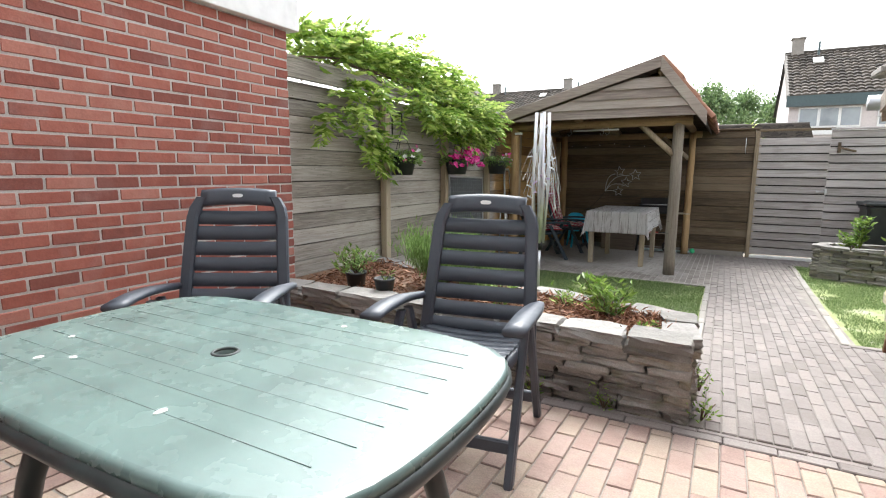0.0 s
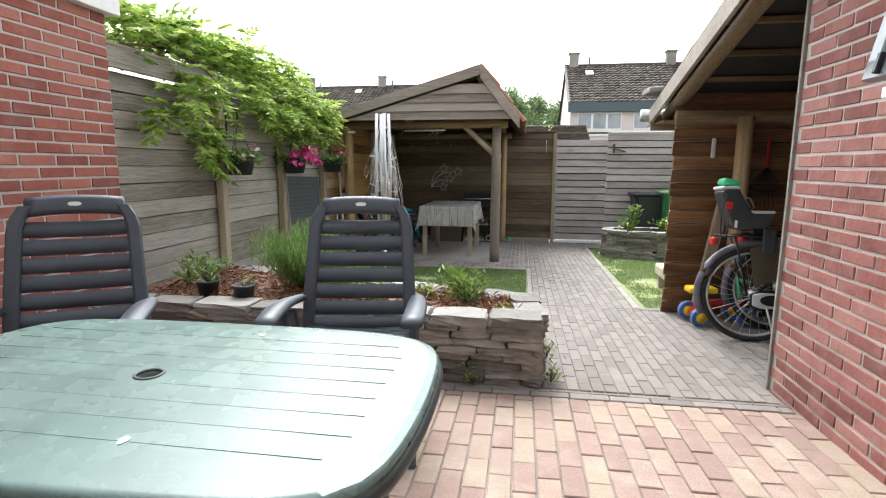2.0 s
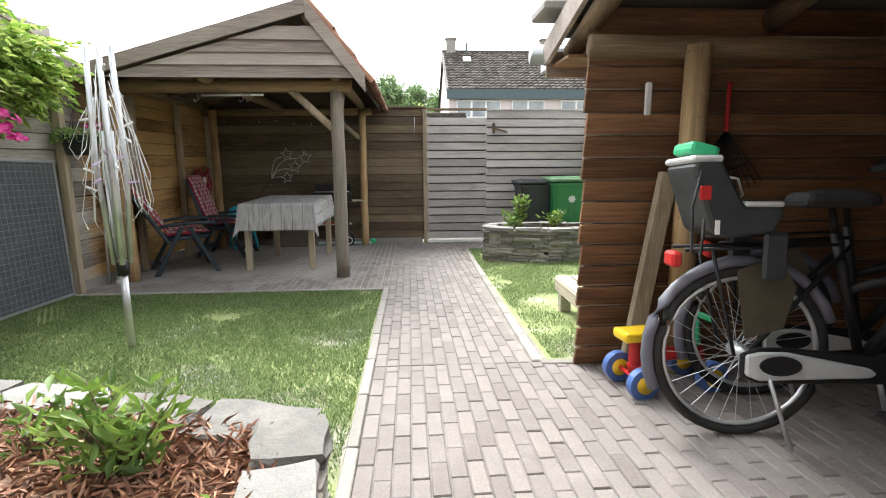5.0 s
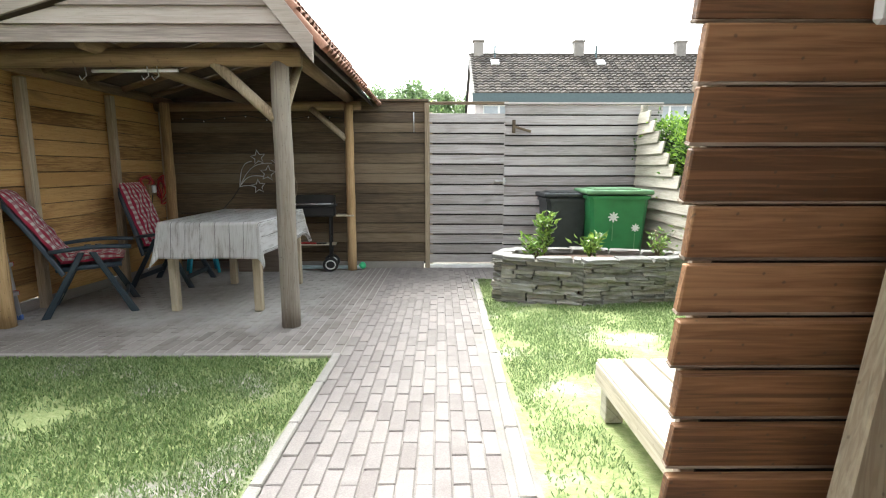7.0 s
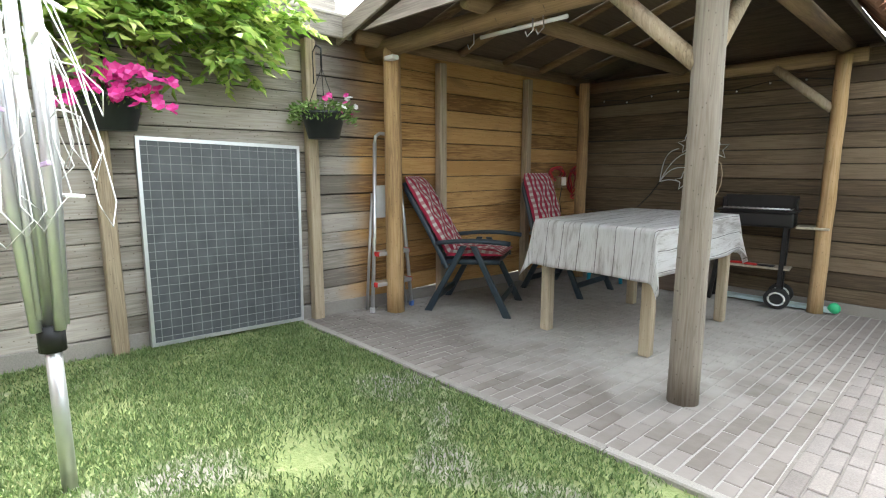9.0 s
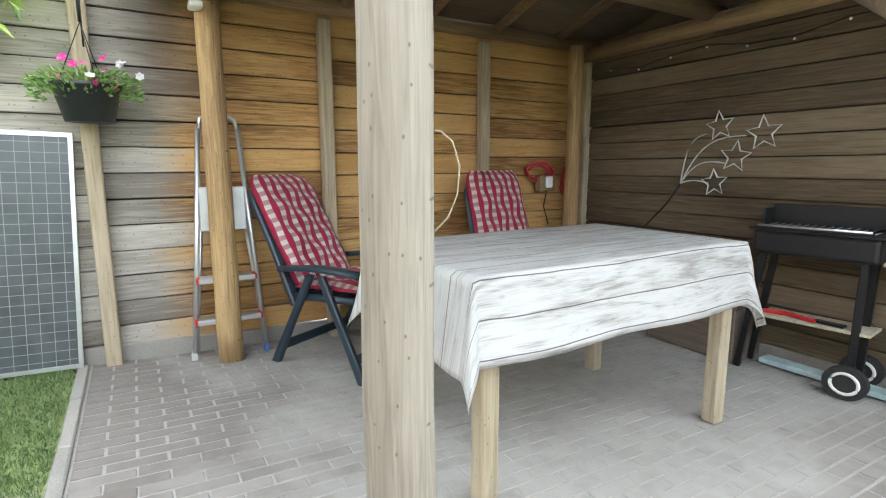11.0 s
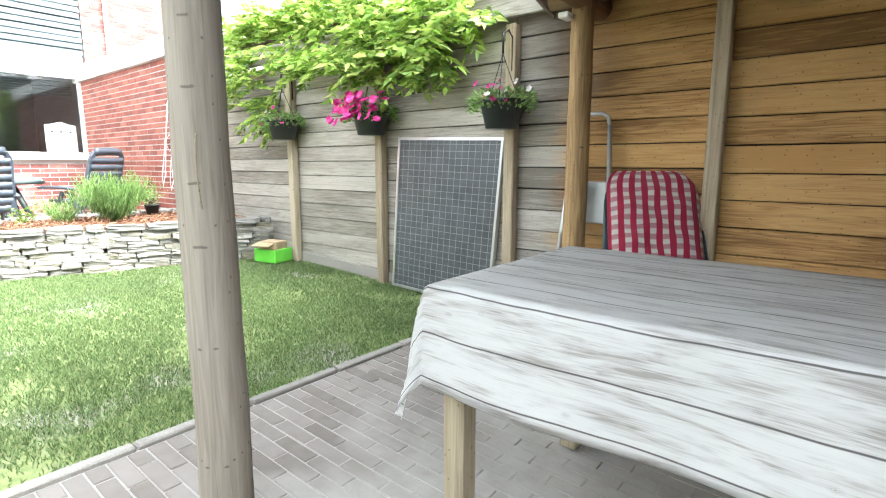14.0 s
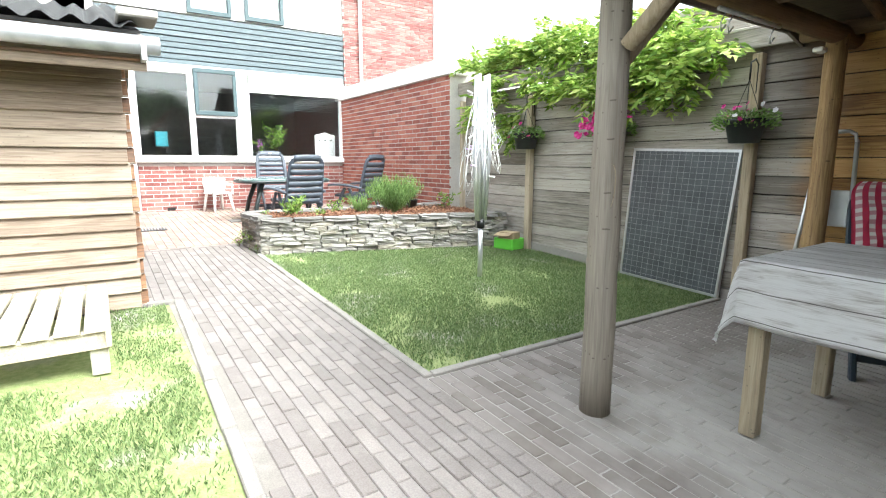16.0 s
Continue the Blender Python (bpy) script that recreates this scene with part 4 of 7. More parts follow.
m_pale_wood = wood("bare_pale_wood", [(0.36, 0.31, 0.23), (0.5, 0.44, 0.34), (0.58, 0.52, 0.42)], "Y", knots=0.5)
m_leg_wood = wood("table_leg_wood", [(0.26, 0.2, 0.13), (0.37, 0.305, 0.21), (0.45, 0.39, 0.29)], "Z", knots=0.5)
m_stem = plain("vine_bark", (0.12, 0.085, 0.055), 0.9)
m_vine = leafy("vine_leaf", through_light=0.5, cols=[(0.14, 0.25, 0.035), (0.24, 0.38, 0.06), (0.36, 0.5, 0.1), (0.5, 0.6, 0.17)])
m_hedge_leaf = leafy("hedge_leaf", [(0.05, 0.1, 0.02), (0.1, 0.2, 0.03), (0.17, 0.31, 0.04), (0.27, 0.42, 0.06)])
m_shrub = leafy("shrub_leaf", [(0.09, 0.17, 0.03), (0.18, 0.3, 0.05), (0.29, 0.42, 0.09)])
m_herb = leafy("herb_leaf", [(0.12, 0.21, 0.05), (0.2, 0.33, 0.09), (0.3, 0.44, 0.15)])
m_grass = leafy("grass_blade", [(0.125, 0.195, 0.072), (0.185, 0.275, 0.1), (0.255, 0.35, 0.148), (0.335, 0.41, 0.2)], 0.5, 0.45)
# leaf greens lightened to carry the haze of distance
m_tree_leaf = leafy("tree_leaf", [(0.09, 0.15, 0.06), (0.15, 0.23, 0.09), (0.21, 0.3, 0.13)])
m_dry = leafy("dry_grass", [(0.25, 0.2, 0.1), (0.36, 0.29, 0.16)], 0.8, 0.2)
m_petal_pink = leafy("magenta_petal", [(0.5, 0.01, 0.16), (0.68, 0.03, 0.28), (0.75, 0.1, 0.4)])
m_petal_white = leafy("white_petal", [(0.6, 0.6, 0.6), (0.75, 0.72, 0.75)])
m_bark = masonry("bark_mulch", [(0.13, 0.06, 0.035), (0.25, 0.11, 0.06), (0.36, 0.2, 0.12)], island=True, blotched=0.1, relief=0.004)


def solar_cells():
    m, nt, b = nodes_of("solar_cell")
    b.inputs["Base Color"].default_value = (0.045, 0.05, 0.06, 1)
    n = noise_tex(nt, 9, detail=2)
    nt.links.new(ramp(nt, n, [(0.05, 0.055, 0.06), (0.09, 0.10, 0.11)]), b.inputs["Base Color"])
    b.inputs["Roughness"].default_value = 0.35
    return m


def object_axis(nt, axis):
    tc = nt.nodes.new("ShaderNodeTexCoord")
    s = nt.nodes.new("ShaderNodeSeparateXYZ")
    nt.links.new(tc.outputs["Object"], s.inputs[0])
    return s.outputs["XYZ".index(axis)]


def gingham():
    m, nt, b = nodes_of("red_check_fabric")
    uv = nt.nodes.new("ShaderNodeUVMap")
    uv.uv_map = "cloth"
    s = nt.nodes.new("ShaderNodeSeparateXYZ")
    nt.links.new(uv.outputs[0], s.inputs[0])
    wx = span(nt, maths(nt, "SINE", maths(nt, "MULTIPLY", s.outputs[0], math.tau / 0.062)), -0.15, 0.15)
    wy = span(nt, maths(nt, "SINE", maths(nt, "MULTIPLY", s.outputs[1], math.tau / 0.055)), -0.3, 0.3)
    col = mix(nt, wx, (0.78, 0.73, 0.7), (0.5, 0.028, 0.075))
    col = mix(nt, maths(nt, "MULTIPLY", wy, 0.62), col, (0.44, 0.03, 0.08))
    col = mix(nt, 0.3, col, ramp(nt, noise_tex(nt, 300, detail=2), [(0.3, 0.3, 0.3), (0.7, 0.7, 0.7)]), "OVERLAY")
    nt.links.new(col, b.inputs["Base Color"])
    b.inputs["Roughness"].default_value = 0.9
    b.inputs["Sheen Weight"].default_value = 0.2
    return m


def plank_cloth():
    m, nt, b = nodes_of("plank_print_cloth")
    uv = nt.nodes.new("ShaderNodeUVMap")
    uv.uv_map = "cloth"
    s = nt.nodes.new("ShaderNodeSeparateXYZ")
    nt.links.new(uv.outputs[0], s.inputs[0])

    def nz(sx, sy, detail, dist=0.0):
        mp = nt.nodes.new("ShaderNodeMapping")
        mp.inputs["Scale"].default_value = (sx, sy, 1)
        nt.links.new(uv.outputs[0], mp.inputs[0])
        t = nt.nodes.new("ShaderNodeTexNoise")
        t.inputs["Scale"].default_value = 1.0
        t.inputs["Detail"].default_value = detail
        t.inputs["Distortion"].default_value = dist
        nt.links.new(mp.outputs[0], t.inputs["Vector"])
        return t.outputs["Fac"]

    u = maths(nt, "ADD", s.outputs[0], maths(nt, "MULTIPLY", nz(2, 2.2, 3), 0.025))
    k = maths(nt, "DIVIDE", u, 0.118)
    fr = maths(nt, "FRACT", k)
    line = span(nt, maths(nt, "MINIMUM", fr, maths(nt, "SUBTRACT", 1.0, fr)), 0.024, 0.01)
    plank = maths(nt, "FRACT", maths(nt, "MULTIPLY", maths(nt, "FLOOR", k), 0.618))
    grain = nz(110, 5.0, 8, 2.2)
    tone = maths(nt, "ADD", maths(nt, "MULTIPLY", span(nt, grain, 0.3, 0.62), 0.36), maths(nt, "MULTIPLY", span(nt, nz(16, 3.0, 10, 1.6), 0.3, 0.6), 0.44))
    tone = maths(nt, "ADD", tone, maths(nt, "MULTIPLY", plank, 0.16))
    col = ramp(nt, tone, [(0.45, 0.422, 0.4), (0.62, 0.597, 0.58), (0.74, 0.727, 0.717), (0.8, 0.792, 0.783)])
    vor = nt.nodes.new("ShaderNodeTexVoronoi")
    mp = nt.nodes.new("ShaderNodeMapping")
    mp.inputs["Scale"].default_value = (4.5, 2.2, 1)
    nt.links.new(uv.outputs[0], mp.inputs[0])
    nt.links.new(mp.outputs[0], vor.inputs["Vector"])
    ring = maths(nt, "MULTIPLY", span(nt, vor.outputs["Distance"], 0.16, 0.03), maths(nt, "ADD", 0.5, maths(nt, "MULTIPLY", maths(nt, "SINE", maths(nt, "MULTIPLY", vor.outputs["Distance"], 190.0)), 0.5)))
    col = mix(nt, maths(nt, "MULTIPLY", ring, 0.55), col, (0.27, 0.22, 0.19))
    col = mix(nt, maths(nt, "MULTIPLY", line, 0.85), col, (0.06, 0.05, 0.045))
    nt.links.new(col, b.inputs["Base Color"])
    b.inputs["Roughness"].default_value = 0.55
    return m


m_cells, m_check, m_plank_cloth = solar_cells(), gingham(), plank_cloth()


def uv_mesh(name, grid_pts, uvs, material, thick=0.0):
    """A sheet from a grid of points with cloth coordinates in metres."""
    bm = bmesh.new()
    lay = bm.loops.layers.uv.new("cloth")
    n, k = len(grid_pts), len(grid_pts[0])
    vs = [[bm.verts.new(p) for p in row] for row in grid_pts]
    for i in range(n - 1):
        for j in range(k - 1):
            f = bm.faces.new((vs[i][j], vs[i + 1][j], vs[i + 1][j + 1], vs[i][j + 1]))
            for lp, (a, c) in zip(f.loops, ((i, j), (i + 1, j), (i + 1, j + 1), (i, j + 1))):
                lp[lay].uv = uvs[a][c]
    if thick:
        bmesh.ops.solidify(bm, geom=bm.faces[:], thickness=thick)
    me = bpy.data.meshes.new(name)
    bm.to_mesh(me)
    bm.free()
    me.materials.append(material)
    me.shade_smooth()
    return me


def leaf_cloud(name, centres, dirs, length, width, material, parent=None, label="", droop=0.25, seed=1, kind="stuff"):
    """Many folded leaves, one per centre, pointing along dirs."""
    rng = np.random.default_rng(seed)
    c, d = np.asarray(centres, float), np.asarray(dirs, float)
    d = d / (np.linalg.norm(d, axis=1, keepdims=True) + 1e-9)
    r = rng.normal(size=c.shape)
    s = np.cross(d, r)
    s /= np.linalg.norm(s, axis=1, keepdims=True) + 1e-9
    up = np.cross(s, d)
    ln = (length * rng.uniform(0.65, 1.25, len(c)))[:, None]
    wd = (width * rng.uniform(0.7, 1.2, len(c)))[:, None]
    mid = c + d * ln * 0.45 + up * ln * 0.05
    tip = c + d * ln - up * ln * droop * 0.5
    v = np.stack([c, mid + s * wd / 2 + up * wd * 0.15, tip, mid - s * wd / 2 + up * wd * 0.15], 1).reshape(-1, 3)
    n = len(c)
    me = bpy.data.meshes.new(name)
    me.vertices.add(4 * n)
    me.vertices.foreach_set("co", v.ravel())
    idx = (np.arange(n)[:, None] * 4 + np.array([0, 1, 2, 0, 2, 3])[None, :]).ravel()
    me.loops.add(6 * n)
    me.loops.foreach_set("vertex_index", idx.astype(np.int32))
    me.polygons.add(2 * n)
    me.polygons.foreach_set("loop_start", (np.arange(2 * n) * 3).astype(np.int32))
    me.update()
    me.validate()
    me.materials.append(material)
    ob = new(name, me)
    ob.parent = parent
    if label:
        ob["label"] = label
    return ob


# ---- green garden table ----
def garden_table():
    t = thing("garden_table", "weathered green plastic garden table with a parasol hole", "table", at=pose(-0.50, 0.67, gz(0.67)))
    H, a, b = 0.628, 0.655, 0.41

    def outline(k, n=64):
        out = []
        for i in range(n):
            th = math.tau * i / n
            c, s = math.cos(th), math.sin(th)
            r = (abs(c) ** 7 + abs(s) ** 7) ** (-1 / 7)
            out.append((a * k * c * r * (1 - 0.06 * abs(s * r) ** 2), b * k * s * r * (1 - 0.05 * abs(c * r) ** 2)))
        return out

    bm = bmesh.new()
    rings = []
    for k, z in ((0.045, H - 0.02), (0.046, H + 0.004), (0.3, H + 0.004), (0.6, H + 0.004), (0.9, H + 0.003), (0.965, H + 0.002), (0.99, H - 0.002), (1.0, H - 0.009), (1.002, H - 0.02), (0.99, H - 0.023), (0.96, H - 0.022), (0.05, H - 0.02)):
        pts = outline(k)
        if k < 0.06:
            pts = [(0.028 * math.cos(math.tau * i / 64), 0.028 * math.sin(math.tau * i / 64)) for i in range(64)]
        rings.append([bm.verts.new((x, y, z)) for x, y in pts])
    for A, B in zip(rings, rings[1:]):
        for i in range(64):
            bm.faces.new((A[i], A[(i + 1) % 64], B[(i + 1) % 64], B[i]))
    top = part("tabletop", bm, m_tabletop, t, smooth=True)
    for p in top.data.polygons:
        if p.normal.z > 0.97:
            p.use_smooth = False
    for i in range(8):
        y = -0.27 + i * 0.077
        ln = 1.1 if abs(y) < 0.2 else 1.05
        for x0, x1 in (((-ln / 2), -0.05), (0.05, ln / 2)) if abs(y) < 0.04 else ((-ln / 2, ln / 2),):
            box_part("plank_groove", ((x0 + x1) / 2, y, H + 0.0035), (x1 - x0, 0.002, 0.002), m_groove, t, 0)
    bm = bmesh.new()
    tube(bm, [(math.cos(k * math.tau / 24) * 0.03, math.sin(k * math.tau / 24) * 0.03, H + 0.004) for k in range(24)], 0.004, 6, closed=True)
    part("hole_ring", bm, m_tableleg, t, smooth=True)
    bm = bmesh.new()
    pts = outline(1.002)
    tube(bm, [(x * 0.985, y * 0.98, H - 0.036) for x, y in pts], 0.02, 8, closed=True)
    part("rim", bm, m_tableleg, t, "dark scuffed rim", True)
    for sx in (-1, 1):
        for sy in (-1, 1):
            bm = bmesh.new()
            tube(bm, [(sx * 0.34, sy * 0.2, H - 0.05), (sx * 0.44, sy * 0.25, 0.3), (sx * 0.5, sy * 0.29, 0.0)], 0.035, 10, 0.026)
            part("leg", bm, m_tableleg, t, smooth=True)
    for x, y, l in ((-0.28, -0.2, 0.02), (-0.35, -0.24, 0.03), (0.16, -0.27, 0.035), (0.12, 0.3, 0.02), (-0.45, -0.12, 0.02)):
        bm = bmesh.new()
        poly_prism(bm, [(x + 0.008 * math.cos(k) * (1 + 0.4 * math.sin(3 * k)), y + l * 0.4 * math.sin(k)) for k in [i * math.tau / 8 for i in range(8)]], H + 0.0042, H + 0.0056)
        part("bird_dropping", bm, m_white, t, "dried white spot")
    return t


garden_table()


# ---- high-backed folding chairs ----
def folding_chair(material, recline=20, badge=True, label="", group="", at=None, length=0.66):
    t = thing("folding_chair", label, "chair", group)
    ca, sa = math.cos(radians(recline)), math.sin(radians(recline))
    hinge = Vector((0, 0.19, 0.40))
    L = length

    def B(x, s, d=0.0):
        """A point of the back: s along it, d forward of it."""
        return hinge + Vector((x, s * sa - d * ca, s * ca + d * sa))

    wb, wt = 0.262, 0.232
    for sx in (-1, 1):
        bm = bmesh.new()
        rows = []
        for f in np.linspace(-0.06, L - 0.02, 14):
            inset = 0.035 * max(0.0, (f - L + 0.12) / 0.1) ** 2
            xo, wd = sx * (wb + 0.008 + (wt - wb) * f / L - inset), 0.056
            d0 = 0.012 * math.sin(f * 4)
            rows.append([bm.verts.new(B(xo - sx * wd * e, f, d0 + g)) for e, g in ((0.0, -0.008), (0.0, 0.01), (0.12, 0.019), (0.8, 0.019), (1.0, 0.012), (1.0, -0.012), (0.1, -0.014))])
        for A, C in zip(rows, rows[1:]):
            for i in range(7):
                bm.faces.new((A[i], A[(i + 1) % 7], C[(i + 1) % 7], C[i]))
        bm.faces.new(rows[0])
        bm.faces.new(rows[-1][::-1])
        part("back_stile", bm, material, t, smooth=False)
    bm = bmesh.new()
    pts = [B(x, L - 0.03 + 0.02 * (1 - (x / wt) ** 2), 0.004) for x in np.linspace(-wt + 0.05, wt - 0.05, 9)]
    n = len(pts)
    up = (B(0, 1) - B(0, 0)).normalized()
    fw = (B(0, 0, 1) - B(0, 0)).normalized()
    rows = []
    for p in pts:
        rows.append([bm.verts.new(p + up * a * 0.04 + fw * b * 0.016) for a, b in ((-1, -1), (-1, 1), (-0.5, 1.25), (0.5, 1.25), (1, 0.7), (1, -0.7))])
    for A, C in zip(rows, rows[1:]):
        for i in range(6):
            bm.faces.new((A[i], A[(i + 1) % 6], C[(i + 1) % 6], C[i]))
    bm.faces.new(rows[0])
    bm.faces.new(rows[-1][::-1])
    part("back_top", bm, material, t, smooth=True)
    if badge:
        bm = bmesh.new()
        c = B(0, L - 0.012, 0.024)
        poly_prism(bm, [(0.025 * math.copysign(abs(math.cos(k)) ** 0.5, math.cos(k)), 0.009 * math.sin(k)) for k in [i * math.tau / 16 for i in range(16)]], -0.002, 0.003)
        bm.transform(Matrix.Translation(c) @ pose(0, 0, 0, 90 - recline, 0, 0))
        part("badge", bm, m_badge, t, "small pale badge")
    for k in range(7):
        s = 0.02 + k * (L - 0.06) / 7
        hs = (L - 0.06) / 14 - 0.005
        w = wb + (wt - wb) * s / L - 0.02
        bm = bmesh.new()
        rows = []
        for x in np.linspace(-w, w, 7):
            bow = -0.012 * (1 - (x / w) ** 2)
            rows.append([bm.verts.new(B(x, s + ds, bow + dd)) for ds, dd in ((-hs, -0.008), (-hs, 0.008), (0, 0.011), (hs, 0.008), (hs, -0.008))])
        for A, C in zip(rows, rows[1:]):
            for i in range(5):
                bm.faces.new((A[i], A[(i + 1) % 5], C[(i + 1) % 5], C[i]))
        part("back_slat", bm, material, t, smooth=True)
    for k in range(6):
        y = 0.17 - k * 0.075
        bm = bmesh.new()
        rows = []
        for x in np.linspace(-0.225, 0.225, 7):
            z = 0.405 - 0.012 * (1 - (x / 0.225) ** 2) + 0.02 * (k / 5) ** 2
            rows.append([bm.verts.new((x, y + dy, z + dz)) for dy, dz in ((-0.032, -0.012), (-0.032, 0.006), (0, 0.012), (0.032, 0.006), (0.032, -0.012))])
        for A, C in zip(rows, rows[1:]):
            for i in range(5):
                bm.faces.new((A[i], A[(i + 1) % 5], C[(i + 1) % 5], C[i]))
        part("seat_slat", bm, material, t, smooth=True)
    for sx in (-1, 1):
        bar_part("seat_rail", [(sx * 0.235, 0.21, 0.39), (sx * 0.235, -0.24, 0.41)], 0.02, material, t, 8)
        for foot in (-0.31, 0.31):
            bm = bmesh.new()
            top, bot = Vector((sx * 0.265, -0.01 + foot * 0.12, 0.525)), Vector((sx * 0.272, foot, 0.0))
            d = bot - top
            rows = []
            for f in (0, 0.5, 0.97, 1.0):
                p = top + d * f
                w = 0.024 if f < 0.97 else 0.03
                rows.append([bm.verts.new(p + Vector((ex * 0.016, ey * w, 0))) for ex, ey in ((-1, -0.6), (-0.6, -1), (0.6, -1), (1, -0.6), (1, 0.6), (0.6, 1), (-0.6, 1), (-1, 0.6))])
            for A, C in zip(rows, rows[1:]):
                for i in range(8):
                    bm.faces.new((A[i], A[(i + 1) % 8], C[(i + 1) % 8], C[i]))
            bm.faces.new(rows[-1])
            bm.faces.new(rows[0])
            part("leg", bm, material, t)
        bm = bmesh.new()
        rows = []
        for f in np.linspace(0, 1, 9):
            y = 0.24 - 0.56 * f
            z = 0.54 + 0.03 * math.sin(f * 2.6)
            w = 0.024 + 0.02 * math.sin(min(1, f * 1.1) * 2.0)
            x = sx * (0.27 + 0.012 * math.sin(f * 3))
            rows.append([bm.verts.new((x + ex * w, y, z + ez)) for ex, ez in ((-1, -0.006), (-0.9, 0.01), (0, 0.016), (0.9, 0.01), (1, -0.006), (0.7, -0.016), (-0.7, -0.016))])
        for A, C in zip(rows, rows[1:]):
            for i in range(7):
                bm.faces.new((A[i], A[(i + 1) % 7], C[(i + 1) % 7], C[i]))
        bm.faces.new(rows[0])
        bm.faces.new(rows[-1][::-1])
        part("armrest", bm, material, t, smooth=True)
    for y, z in ((-0.25, 0.11), (0.25, 0.11)):
        box_part("stretcher", (0, y, z), (0.52, 0.022, 0.05), material, t, 0.006)
    if at:
        t.matrix_basis = at
    return t


SET = "folding chairs round the green table"
chair_a = folding_chair(m_chair, 13, True, "dark grey high-backed plastic folding chair at the green table", SET, pose(-0.37, 1.71, gz(1.71), -2.2, 0, 9), 0.60)
copy_thing(chair_a, pose(-1.41, 1.34, gz(1.34), -2, 0, 30))
copy_thing(chair_a, pose(-0.66, -0.22, gz(-0.2), 0, 0, 180))

# ---- recliners with red check cushions ----


def cushion(parent, recline):
    ca, sa = math.cos(radians(recline)), math.sin(radians(recline))
    pts, uvs = [], []
    W = 0.235
    for i in range(29):
        x = -W + 2 * W * i / 28
        row, ur = [], []
        for j in range(61):
            f = j / 60
            s = f * 1.14
            if s < 0.44:
                base, n = Vector((0, -0.26 + s, 0.425 + 0.02 * (1 - s / 0.44))), Vector((0, 0, 1))
            else:
                q = s - 0.44
                base, n = Vector((0, 0.17 + q * sa, 0.425 + q * ca)), Vector((0, -ca, sa))
            e = max(0.0, 1 - (abs(x) / W) ** 6) * (1 - (2 * f - 1) ** 10)
            tuft = 0.014 * math.cos(s * math.tau / 0.2) * math.cos(x * math.tau / 0.235)
            rnd = 1.0
            if s > 1.02:
                rnd = math.sqrt(max(0.0, 1 - ((s - 1.02) / 0.13) ** 2)) * 0.35 + 0.65
            row.append(base + n * (0.012 + 0.05 * e + tuft * e) + Vector((x * rnd, 0, 0)))
            ur.append((x, s))
        pts.append(row)
        uvs.append(ur)
    ob = new("cushion", uv_mesh("cushion", pts, uvs, m_check, 0.012))
    ob.parent = parent
    ob["label"] = "red and white checked tufted cushion"
    return ob


for at, rec, lab in ((pose(-1.90, 7.60, gz(7.6), 0, 0, 119), 31, "dark blue reclining garden chair with red checked cushion"), (pose(-1.82, 8.8, gz(8.8) + 0.0, 0, 0, 91), 19, "dark blue folding chair with red checked cushion by the table")):
    ch = folding_chair(m_chair_blue, rec, False, lab, "cushioned chairs under the gazebo")
    cushion(ch, rec)
    ch.matrix_basis = at

# ---- timber table with printed cloth ----
TX0, TX1, TY0, TY1, TZ = -1.20, -0.395, 7.43, 8.795, 0.75
tbl = thing("dining_table", "rough timber table with square wooden legs", "table", at=pose(0, 0, 0))
box_part("tabletop", ((TX0 + TX1) / 2, (TY0 + TY1) / 2, TZ - 0.018), (TX1 - TX0 - 0.01, TY1 - TY0 - 0.01, 0.03), m_leg_wood, tbl, 0.004)
for x in (TX0 + 0.06, TX1 - 0.045):
    for y in (TY0 + 0.07, TY1 - 0.06):
        z0 = gz(y)
        bm = bmesh.new()
        cube(bm, (x, y, (TZ - 0.03 + z0) / 2), (0.066, 0.066, TZ - 0.03 - z0))
        bevel(bm, 0.006, 1)
        part("leg", bm, m_leg_wood, tbl)
for y in (TY0 + 0.06, TY1 - 0.05):
    box_part("apron", ((TX0 + TX1) / 2, y, TZ - 0.08), (TX1 - TX0 - 0.12, 0.025, 0.09), m_leg_wood, tbl, 0.003)


def tablecloth():
    pts, uvs = [], []
    ovx, ovy = 0.27, 0.3
    nx, ny = 60, 96
    for i in range(nx + 1):
        u = TX0 - ovx + (TX1 - TX0 + 2 * ovx) * i / nx
        row, ur = [], []
        for j in range(ny + 1):
            v = TY0 - ovy + (TY1 - TY0 + 2 * ovy) * j / ny
            dx = u - min(max(u, TX0), TX1)
            dy = v - min(max(v, TY0), TY1)
            r = math.hypot(dx, dy)
            x, y, z = u - dx, v - dy, TZ
            if r > 0:
                ox, oy = dx / r, dy / r
                corner = 4 * abs(ox * oy) ** 2
                wave = 0.5 + 0.5 * math.sin(v * 9 + 1.3) if abs(dx) > abs(dy) else 0.5 + 0.5 * math.sin(u * 11)
                out = 0.012 + r * (0.06 + 0.10 * wave + 0.10 * corner)
                x, y, z = x + ox * out, y + oy * out, TZ - r * (0.985 - 0.04 * corner)
            else:
                z += 0.003 * noise.noise(Vector((u * 4, v * 4, 1)))
            row.append(Vector((x, y, z + 0.004)))
            ur.append((u + 0.02, v))
        pts.append(row)
        uvs.append(ur)
    ob = new("tablecloth", uv_mesh("tablecloth", pts, uvs, m_plank_cloth, 0.003))
    return tagged(ob, "pale tablecloth printed with weathered white planks", "tablecloth")


tablecloth()

# ---- solar panel ----
panel = thing("solar_panel", "old framed solar panel leaning on the fence", "solar panel")
